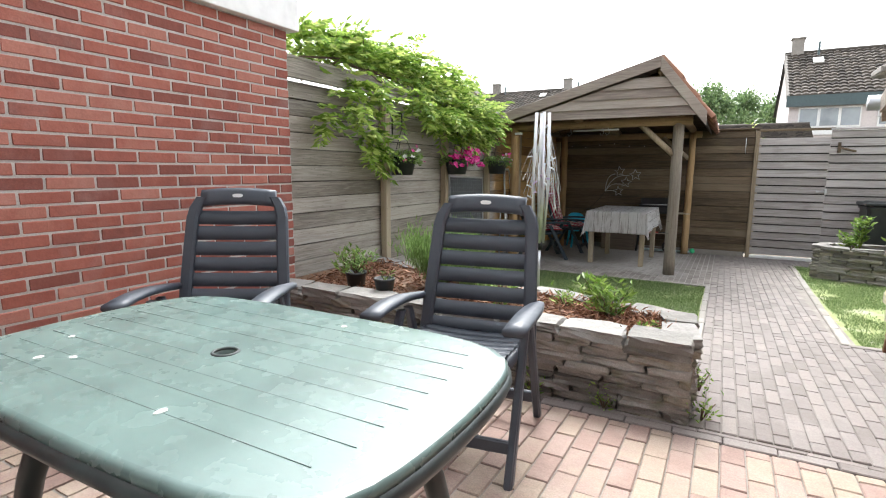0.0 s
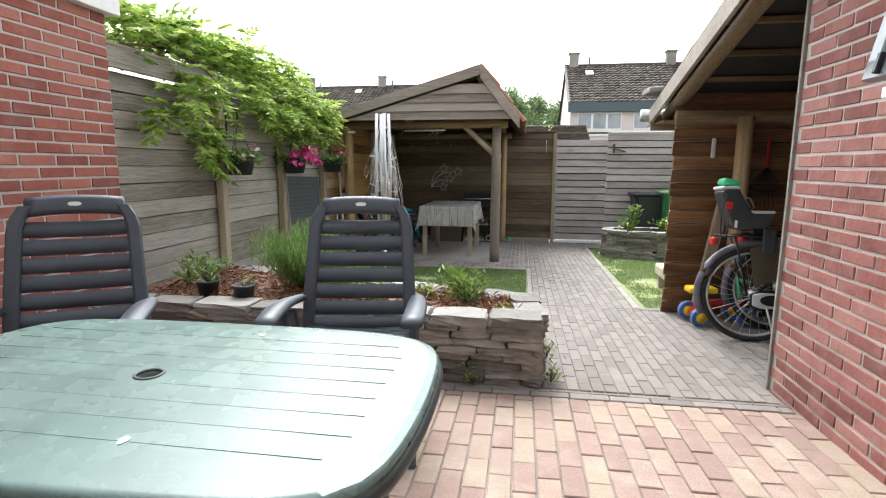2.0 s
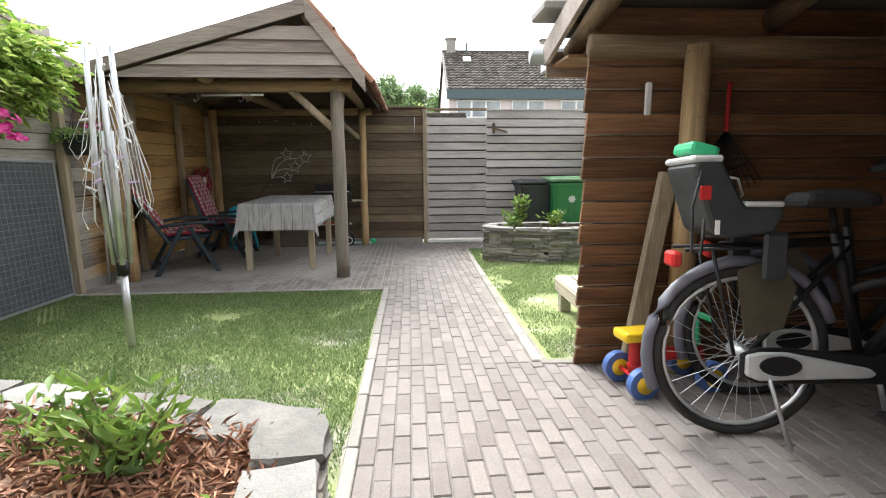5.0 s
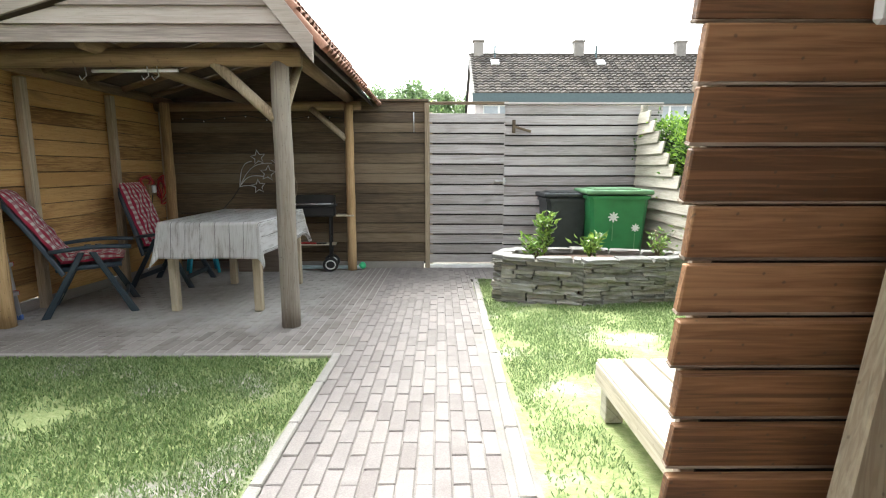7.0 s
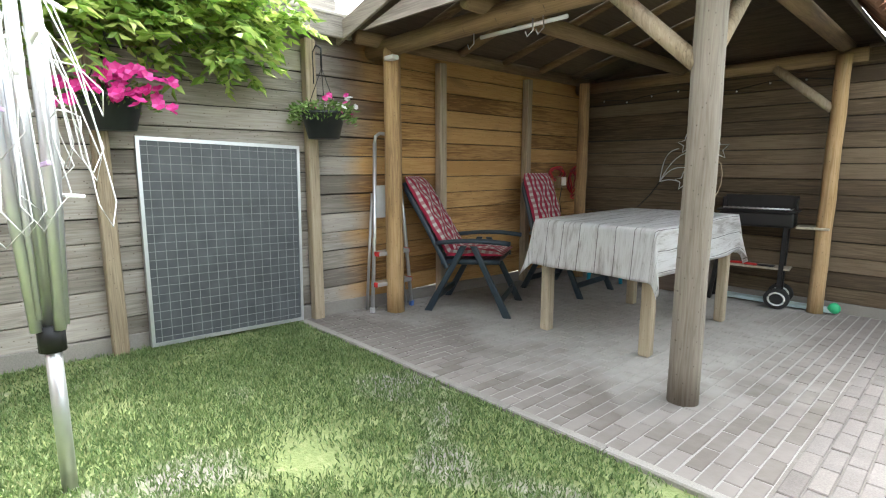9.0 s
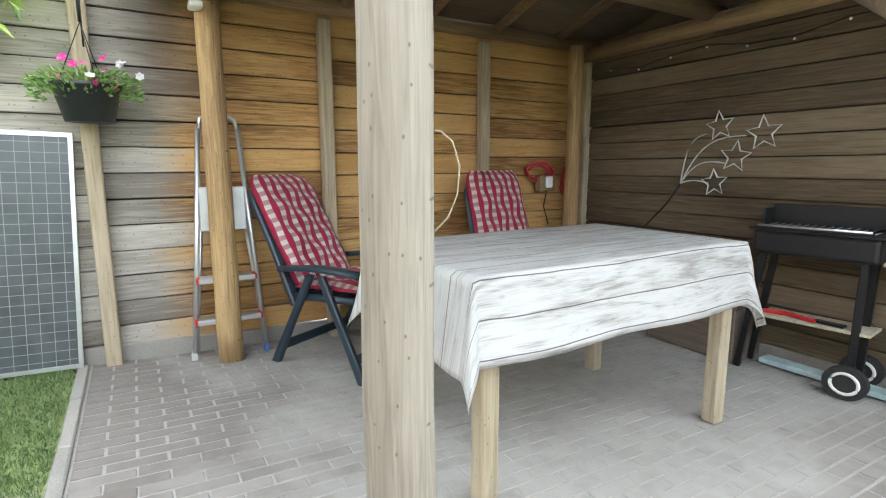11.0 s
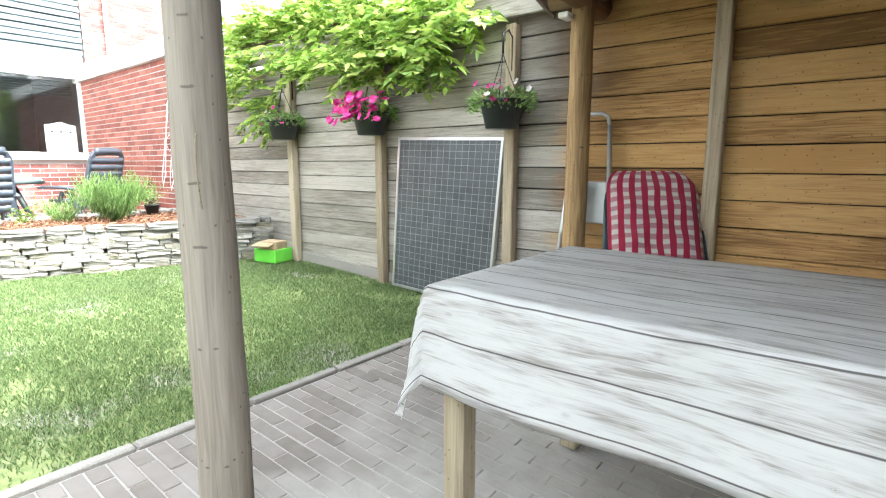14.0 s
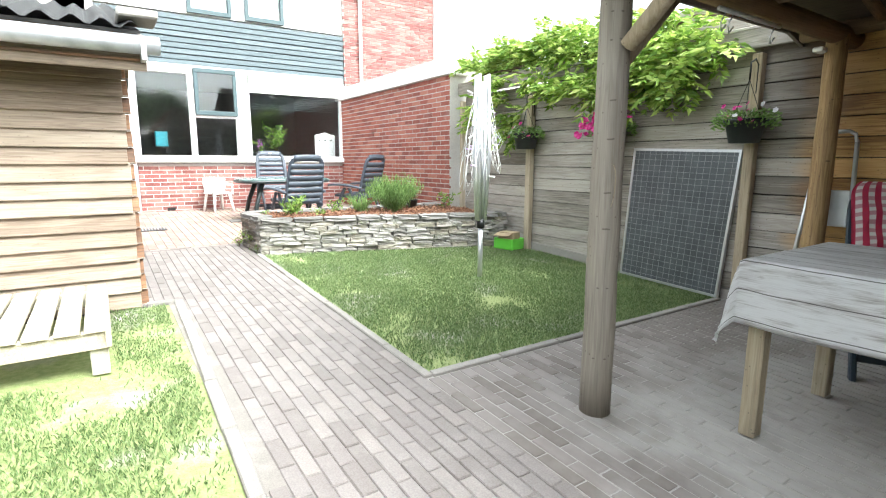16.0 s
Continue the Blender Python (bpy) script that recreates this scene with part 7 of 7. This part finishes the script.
def wheelie_bin(at, material, lid_material, label, w=0.6, d=0.62, h=1.0):
    t = thing("wheelie_bin", label, "bin", "bins beside the gate", at=at)
    bm = bmesh.new()
    lo, hi = (w * 0.4, d * 0.38), (w * 0.5, d * 0.5)
    rings = []
    for f, zz in ((0, 0.06), (0.03, 0.04), (0.9, h * 0.9), (0.92, h * 0.9), (0.93, h * 0.94), (1.0, h * 0.94)):
        k = 1.06 if f > 0.91 else 1.0
        a, b = (lo[0] + (hi[0] - lo[0]) * f) * k, (lo[1] + (hi[1] - lo[1]) * f) * k
        c = 0.04
        rings.append([bm.verts.new((x, y, zz)) for x, y in ((-a + c, -b), (a - c, -b), (a, -b + c), (a, b - c), (a - c, b), (-a + c, b), (-a, b - c), (-a, -b + c))])
    for A, B in zip(rings, rings[1:]):
        for i in range(8):
            bm.faces.new((A[i], A[(i + 1) % 8], B[(i + 1) % 8], B[i]))
    bm.faces.new(rings[0][::-1])
    bm.faces.new(rings[-1])
    part("body", bm, material, t)
    box_part("lid", (0, 0.02, h * 0.975), (w * 1.12, d * 1.1, 0.05), lid_material, t, 0.018, pose(0, 0, 0, 0, 0, 0), seg=2)
    box_part("lid_panel", (0, 0.02, h * 1.005), (w * 0.8, d * 0.7, 0.02), lid_material, t, 0.008)
    bar_part("handle", [(-w * 0.4, d * 0.6, h * 0.93), (w * 0.4, d * 0.6, h * 0.93)], 0.016, material, t, 8)
    for sx in (-1, 1):
        bar_part("wheel", [(sx * w * 0.36, d * 0.42, 0.09), (sx * w * 0.42, d * 0.42, 0.09)], 0.09, m_rubber, t, 18)
    return t, lo, hi


gbin, lo, hi = wheelie_bin(pose(3.1, 9.28, gz(9.28), 0, 0, -3), m_bin, m_bin_lid, "green wheeled bin with white flower stickers", 0.66, 0.66, 1.02)
for x, z, r in ((-0.06, 0.72, 0.062), (0.19, 0.60, 0.05), (-0.19, 0.52, 0.03)):
    bm = bmesh.new()
    poly_prism(bm, [(x + r * (0.75 + 0.25 * math.cos(k * 8 * math.tau / 48)) * math.cos(k * math.tau / 48), r * (0.75 + 0.25 * math.cos(k * 8 * math.tau / 48)) * math.sin(k * math.tau / 48)) for k in range(48)], -0.002, 0.002)
    b = (lo[1] + (hi[1] - lo[1]) * (z / 0.92))
    bm.transform(Matrix.Translation((0, -b - 0.004, z)) @ pose(0, 0, 0, 90 + 5, 0, 0))
    part("flower_sticker", bm, m_white, gbin, "white flower sticker")
    if z > 0.55:
        box_part("stem_sticker", (x, -b + 0.012, z - r - 0.11), (0.008, 0.004, 0.2), m_bin_lid, gbin, 0, pose(0, 0, 0, 0, 0, 0))
wheelie_bin(pose(2.58, 9.50, gz(9.5), 0, 0, 2), m_pot, m_pot, "dark grey wheeled bin behind the green one", 0.5, 0.5, 0.98)

# ---- hedge ----
hedge = thing("hedge", "dense clipped light green hedge along the boundary", "hedge")
# solid box, coloured near black for the shade deep in the foliage
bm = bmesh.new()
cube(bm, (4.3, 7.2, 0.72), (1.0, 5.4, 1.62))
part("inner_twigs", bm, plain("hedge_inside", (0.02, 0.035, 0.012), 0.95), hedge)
hg = np.random.default_rng(71)
N = 26000
side = hg.uniform(0, 1, N)
yy = hg.uniform(4.4, 9.95, N)
zz = np.where(side < 0.62, hg.uniform(0.0, 1.72, N), 1.62 + hg.normal(size=N) * 0.07)
xx = np.where(side < 0.62, 3.76 + hg.normal(size=N) * 0.07 - 0.05 * np.sin(yy * 5 + zz * 6), hg.uniform(3.7, 4.8, N))
zz = np.where(side < 0.62, zz, zz + 0.05 * np.sin(yy * 6) + 0.04 * np.sin(xx * 9))
dd = np.c_[np.where(side < 0.62, -1.0, 0.0) + hg.normal(size=N) * 0.5, hg.normal(size=N) * 0.7, np.where(side < 0.62, 0.3, 1.0) + hg.normal(size=N) * 0.4]
leaf_cloud("foliage", np.c_[xx, yy, zz], dd, 0.055, 0.03, m_hedge_leaf, hedge, seed=72)

# ---- crate, stool, mats by the house ----
crate = thing("green_crate", "bright green plastic crate holding cardboard", "crate", at=pose(-2.16, 3.92, gz(3.92), 0, 0, 12))
for c, s in (((0, 0, 0.012), (0.22, 0.26, 0.02)), ((0.11, 0, 0.07), (0.012, 0.26, 0.12)), ((-0.11, 0, 0.07), (0.012, 0.26, 0.12)), ((0, 0.13, 0.07), (0.22, 0.012, 0.12)), ((0, -0.13, 0.07), (0.22, 0.012, 0.12))):
    box_part("crate_side", c, s, m_lime, crate, 0.004)
cardb = thing("cardboard_box", "open cardboard box standing in the green crate", "box", at=pose(-2.16, 3.92, gz(3.92) + 0.02, 0, 0, 20))
box_part("carton", (0, 0, 0.10), (0.16, 0.2, 0.16), m_card, cardb, 0.003)
box_part("flap", (0.11, 0, 0.19), (0.1, 0.19, 0.006), m_card, cardb, 0.002, pose(0, 0, 0, 0, 12, 0))
cs = thing("plastic_chair", "small white plastic armchair by the house wall", "chair", at=pose(0.16, -0.74, gz(-0.74), 0, 0, 200))
for sx in (-1, 1):
    for sy in (-1, 1):
        bar_part("leg", [(sx * 0.13, sy * 0.12, 0.30), (sx * 0.17, sy * 0.17, 0.0)], 0.024, m_white, cs, 8, r2=0.018)
    bar_part("armrest", [(sx * 0.17, -0.15, 0.28), (sx * 0.18, -0.14, 0.43), (sx * 0.18, 0.1, 0.45), (sx * 0.14, 0.17, 0.5)], 0.02, m_white, cs, 8)
box_part("seat", (0, 0, 0.30), (0.34, 0.32, 0.03), m_white, cs, 0.012, seg=2)
bm = bmesh.new()
rows = []
for k in range(9):
    a = k / 8 - 0.5
    x = a * 0.36
    y = 0.17 - 0.35 * a * a
    rows.append([bm.verts.new((x, y + dy, z)) for z, dy in ((0.30, 0), (0.45, 0.02), (0.56 - 0.1 * a * a, 0.03), (0.56 - 0.1 * a * a, 0.05), (0.45, 0.04), (0.30, 0.02))])
for A, B in zip(rows, rows[1:]):
    for i in range(6):
        bm.faces.new((A[i], A[(i + 1) % 6], B[(i + 1) % 6], B[i]))
part("backrest", bm, m_white, cs, smooth=True)
mat1 = thing("drain_grate", "dark metal drain grate set in the paving", "grate", at=pose(1.27, 0.85, gz(0.85) + 0.006, -2.2))
box_part("rim", (0, 0, 0), (0.34, 0.2, 0.012), m_black, mat1, 0.003)
for k in range(9):
    box_part("slat", (-0.14 + k * 0.035, 0, 0.008), (0.012, 0.18, 0.01), m_zinc, mat1, 0.002)
mat2 = thing("doormat", "thin grey doormat on the paving", "mat", at=pose(0.05, 0.5, gz(0.5) + 0.008, -2.2))
box_part("mat", (0, 0, 0), (0.4, 0.24, 0.012), plain("mat_grey", (0.16, 0.15, 0.14), 0.95), mat2, 0.003)
vent = thing("air_brick", "small dark vent grille in the house wall", "vent")
box_part("grille", (0.83, -1.068, 0.36), (0.12, 0.02, 0.05), m_black, vent, 0.003)

# ---- things behind the window ----
cab = thing("white_cabinet", "white cabinet back with heart cut-outs behind glass", "cabinet")
bm = bmesh.new()
poly_prism(bm, [(-2.14, 0.0), (-1.74, 0.0), (-1.74, 0.44), (-1.83, 0.455), (-1.94, 0.49), (-2.05, 0.455), (-2.14, 0.44)], -0.01, 0.01)
bm.transform(Matrix.Translation((0, -1.32, 1.2)) @ pose(0, 0, 0, 90, 0, 0))
part("panel", bm, m_white, cab)
for x in (-1.83, -1.94, -2.06):
    bm = bmesh.new()
    poly_prism(bm, [(x + 0.022 * math.sin(k) ** 3, 0.02 * (0.81 * math.cos(k) - 0.31 * math.cos(2 * k) - 0.12 * math.cos(3 * k))) for k in [i * math.tau / 24 for i in range(24)]], -0.002, 0.003)
    bm.transform(Matrix.Translation((0, -1.308, 1.54)) @ pose(0, 0, 0, 90, 0, 0))
    part("heart", bm, m_black, cab, "dark heart cut-out")
shrub("house_plant", (-1.05, -1.5, 1.3), 0.5, 0.3, 260, m_shrub, "bushy green house plant behind the window", "plant", 0.1, 0.02, 14, 91)
orchid = shrub("orchid", (-0.72, -1.35, 1.22), 0.35, 0.08, 24, m_shrub, "purple flowering orchid on the window sill", "plant", 0.1, 0.03, 3, 92)
leaf_cloud("flowers", [(0.02 * math.cos(k), 0.02 * math.sin(k), 0.18 + 0.02 * (k % 7)) for k in range(40)], [(math.cos(k * 2.1), math.sin(k * 2.1), 0.4) for k in range(40)], 0.04, 0.03, leafy("purple_petal", [(0.3, 0.06, 0.35), (0.5, 0.2, 0.5)]), orchid, seed=3)
box_a = thing("storage_tin", "turquoise square tin on the window sill", "tin")
box_part("tin", (0.86, -1.4, 1.5), (0.18, 0.1, 0.24), plain("teal_tin", (0.02, 0.16, 0.19), 0.4), box_a, 0.006)
for x in (1.1,):
    blind = thing("roller_blind", "dark slatted blind at the top of the window", "blind")
    for k in range(7):
        box_part("slat", (-1.33, -1.3, 2.28 - k * 0.035), (1.6, 0.03, 0.006), m_dark_frame, blind, 0)

# ---- terraced houses behind ----


def row_house(name, x0, x1, y, eave, ridge, depth, label, chimneys, skylights):
    h = thing(name, label, "house")
    bm = bmesh.new()
    for yy, zz in ((y, eave - 0.1),):
        lo = [bm.verts.new(p) for p in ((x0 + 0.15, y + 0.3, -0.2), (x1, y + 0.3, -0.2), (x1, y + 2 * depth, -0.2), (x0 + 0.15, y + 2 * depth, -0.2))]
        hi = [bm.verts.new(p) for p in ((x0 + 0.15, y + 0.3, eave), (x1, y + 0.3, eave), (x1, y + 2 * depth, eave), (x0 + 0.15, y + 2 * depth, eave))]
        bm.faces.new(hi)
        for i in range(4):
            bm.faces.new((lo[i], lo[(i + 1) % 4], hi[(i + 1) % 4], hi[i]))
        g = [bm.verts.new(p) for p in ((x0 + 0.15, y + 0.3, eave), (x0 + 0.15, y + 2 * depth, eave), (x0 + 0.15, y + depth + 0.15, ridge - 0.15))]
        bm.faces.new(g)
    part("wall", bm, m_render, h)
    sl = math.atan2(ridge - eave, depth)
    rows, cols = 15, int((x1 - x0) / 0.3)
    verts, faces = [], []
    rr2 = random.Random(5)
    for r in range(rows):
        for c in range(cols):
            xa, xb = x0 + c * 0.3, x0 + (c + 1) * 0.3
            fa, fb = r / rows, (r + 1.08) / rows
            k = len(verts)
            jig = (rr2.random() - 0.5) * 0.02
            for f, e in ((fa, 0.10 + jig), (fb, 0.02 + jig)):
                for q, (xq, lift) in enumerate(((xa, 0.0), (xa + 0.1, 0.05), (xa + 0.2, 0.05), (xb, 0.0))):
                    verts.append((xq, y + depth * f, eave + (ridge - eave) * f + e + lift))
            for q in range(3):
                faces.append((k + q, k + q + 1, k + 5 + q, k + 4 + q))
            kk = len(verts)
            for q, (xq, lift) in enumerate(((xa, 0.0), (xa + 0.1, 0.05), (xa + 0.2, 0.05), (xb, 0.0))):
                verts.append((xq, y + depth * fa, eave + (ridge - eave) * fa - 0.02))
            for q in range(3):
                faces.append((kk + q, kk + q + 1, k + q + 1, k + q))
    me = bpy.data.meshes.new("roof_tiles")
    me.from_pydata(verts, [], faces)
    me.materials.append(m_tile)
    ro = tagged(new("roof", me), kind="stuff")
    ro.parent = h
    bm = bmesh.new()
    vs = [bm.verts.new(p) for p in ((x0, y + depth, ridge), (x1, y + depth, ridge), (x1, y + 2 * depth + 0.3, eave - 0.2), (x0, y + 2 * depth + 0.3, eave - 0.2))]
    bm.faces.new(vs)
    bmesh.ops.solidify(bm, geom=bm.faces[:], thickness=0.1)
    part("back_roof", bm, m_dark_sheet, h)
    bar_part("ridge", [(x0, y + depth, ridge + 0.05), (x1, y + depth, ridge + 0.05)], 0.12, m_tile, h, 8)
    box_part("gutter_board", ((x0 + x1) / 2, y + 0.02, eave - 0.2), (x1 - x0, 0.25, 0.5), m_dark_frame, h, 0)
    box_part("verge", (x0 + 0.04, y + depth / 2, (eave + ridge) / 2), (0.12, depth / math.cos(sl), 0.2), m_kerb, h, 0, Matrix.Translation((x0 + 0.04, y + depth / 2, (eave + ridge) / 2)) @ pose(0, 0, 0, math.degrees(sl), 0, 0) @ Matrix.Translation((-(x0 + 0.04), -(y + depth / 2), -(eave + ridge) / 2)))
    for cx in chimneys:
        ch = box_part("chimney", (cx, y + depth, ridge + 0.3), (0.55, 0.5, 0.9), m_kerb, h, 0.02)
        box_part("cap", (cx, y + depth, ridge + 0.78), (0.68, 0.62, 0.08), m_kerb, ch, 0.01)
        box_part("vent_pipe", (cx + 0.9, y + depth - 0.4, ridge + 0.15), (0.1, 0.1, 0.7), m_dark_frame, h, 0.01)
    for cx in skylights:
        f = 0.74
        sk = box_part("skylight", (0, 0, 0), (0.45, 0.55, 0.08), m_white, h, 0.01, Matrix.Translation((cx, y + depth * f, eave + (ridge - eave) * f + 0.16)) @ pose(0, 0, 0, math.degrees(sl), 0, 0))
    return h


def far_window(h, x, y, z, w, hh):
    fr = box_part("window", (x, y, z), (w, 0.08, hh), m_white, h, 0)
    k = max(2, round(w / 0.9))
    for i in range(k):
        xw = x - w / 2 + w * (i + 0.5) / k
        box_part("pane", (xw, y - 0.05, z), (w / k - 0.12, 0.03, hh - 0.16), m_pane_far, fr, 0)


m_pane_far = plain("far_pane", (0.3, 0.33, 0.35), 0.15, vary=0.2, scale=1.5, relief=0)
m_curtain = plain("curtain", (0.7, 0.7, 0.68), 0.9, vary=0.05)
rh = row_house("terraced_house", 2.75, 24.0, 30.0, 4.8, 7.45, 4.0, "row of brown-tiled terraced houses with chimneys beyond the fence", (3.3, 9.0, 14.8, 20.6), (4.15, 10.0, 15.8))
for x, w in ((4.5, 2.4), (7.2, 1.8), (10.3, 2.6), (13.2, 2.4), (16.0, 2.6), (19.0, 2.4)):
    far_window(rh, x, 30.25, 3.85, w, 0.95)
    box_part("band", (x, 30.24, 3.2), (w + 0.6, 0.06, 0.3), m_white, rh, 0)
rh2 = row_house("terraced_house", -24.0, -7.8, 36.0, 5.2, 7.35, 4.0, "distant tiled terraced houses seen over the gazebo", (-10.6, -16.4), (-12.2,))
lowh = row_house("garage", -0.6, 3.6, 26.5, 2.55, 3.35, 2.0, "low brown-tiled outbuilding behind the fence", (), ())


# ---- distant trees ----
def far_tree(x, y, h, r, seed):
    t = thing("tree", "distant leafy green tree behind the houses", "tree")
    tg = np.random.default_rng(seed)
    bm = bmesh.new()
    tube(bm, [(x, y, -0.2), (x + 0.1, y, h * 0.35), (x, y, h * 0.7)], 0.22, 8, 0.08)
    part("trunk", bm, m_stem, t, smooth=True)
    cs, ds = [], []
    for _ in range(26):
        a, e = tg.uniform(0, math.tau), tg.uniform(-0.5, 1.4)
        q = r * tg.uniform(0.35, 1.0)
        c = np.array((x + q * math.cos(a) * math.cos(e), y + q * math.sin(a) * math.cos(e), h * 0.72 + q * math.sin(e) * 0.95))
        bar_part("limb", [(x, y, h * 0.45), tuple(c)], 0.05, m_stem, t, 5, r2=0.015)
        m = 130
        d = tg.normal(size=(m, 3))
        cs.append(c + d * r * 0.17)
        ds.append(d)
    leaf_cloud("crown", np.concatenate(cs), np.concatenate(ds), 0.28, 0.17, m_tree_leaf, t, seed=seed)


for x, y, h, r, sd in ((-0.6, 46, 7.6, 2.0, 1), (1.7, 50, 7.9, 1.9, 2), (-4.2, 48, 7.7, 2.0, 3), (-2.0, 55, 8.2, 2.2, 4), (4.0, 44, 6.6, 1.6, 5), (6, -24, 8, 3.2, 6), (1, -30, 0.1, 0.1, 7)):
    if r > 1 and y > 0:
        far_tree(x, y, h, r, sd)
shrub("small_tree", (0.75, 11.6, -0.1), 2.35, 0.45, 700, m_vine, "light green shrub behind the garden gate", "shrub", 0.09, 0.04, 30, 77)


# ---- bricks and pavers ----
brick_face(wall_left, (-2.20, 2.62, 0), (0, -1, 0), 3.70, 0.19, 2.27, m_brick, m_brick_rest, lambda s, z: s < 2.2 and z > 0.5, n=(1, 0, 0))
brick_face(wall_right, (1.69, -0.92, 0), (0, 1, 0), 3.445, 0.13, 2.5, m_brick_pale, m_brick_pale_rest, lambda s, z: s > 2.2, holes=((1.9, 2.7, 1.6, 2.3),), n=(-1, 0, 0))
brick_face(house_wall, (-2.23, -1.08, 0), (1, 0, 0), 3.48, 0.28, 1.11, m_brick_pale, m_brick_pale_rest, lambda s, z: True, n=(0, 1, 0))
brick_face(neighbour_wall, (-4.3, -1.12, 0), (1, 0, 0), 2.0, 2.4, 5.6, m_brick_pale, m_brick_pale_rest, lambda s, z: False, n=(0, 1, 0))
pavers(terrace, -2.19, 1.68, -1.06, 2.20, m_clay, m_clay_rest, lambda x, y: x > -0.6 and y > 0.6, w=0.09, l=0.2)
pavers(path, 0.47, 1.67, 2.32, 4.3, m_path, m_path_rest, lambda x, y: True)
pavers(path, 0.47, 1.43, 4.3, 9.86, m_path, m_path_rest, lambda x, y: y < 8, skip=lambda x, y: x > 1.30 + 0.025 * (y - 4.3) and y < 7.9)
pavers(gate_paving, 1.43, 2.3, 9.0, 9.86, m_path, m_path_rest, lambda x, y: True)
pavers(bike_floor, 1.67, 4.0, 2.53, 4.2, m_path, m_path_rest, lambda x, y: x < 2.6)
pavers(gazebo_floor, -2.38, 0.46, 6.34, 9.86, m_dusty, m_dusty, lambda x, y: x > -1.2 and y < 7.7, lift=-0.005)
pavers(terrace, -2.19, 1.67, 2.21, 2.31, m_path, m_path_rest, lambda x, y: True, along="X")
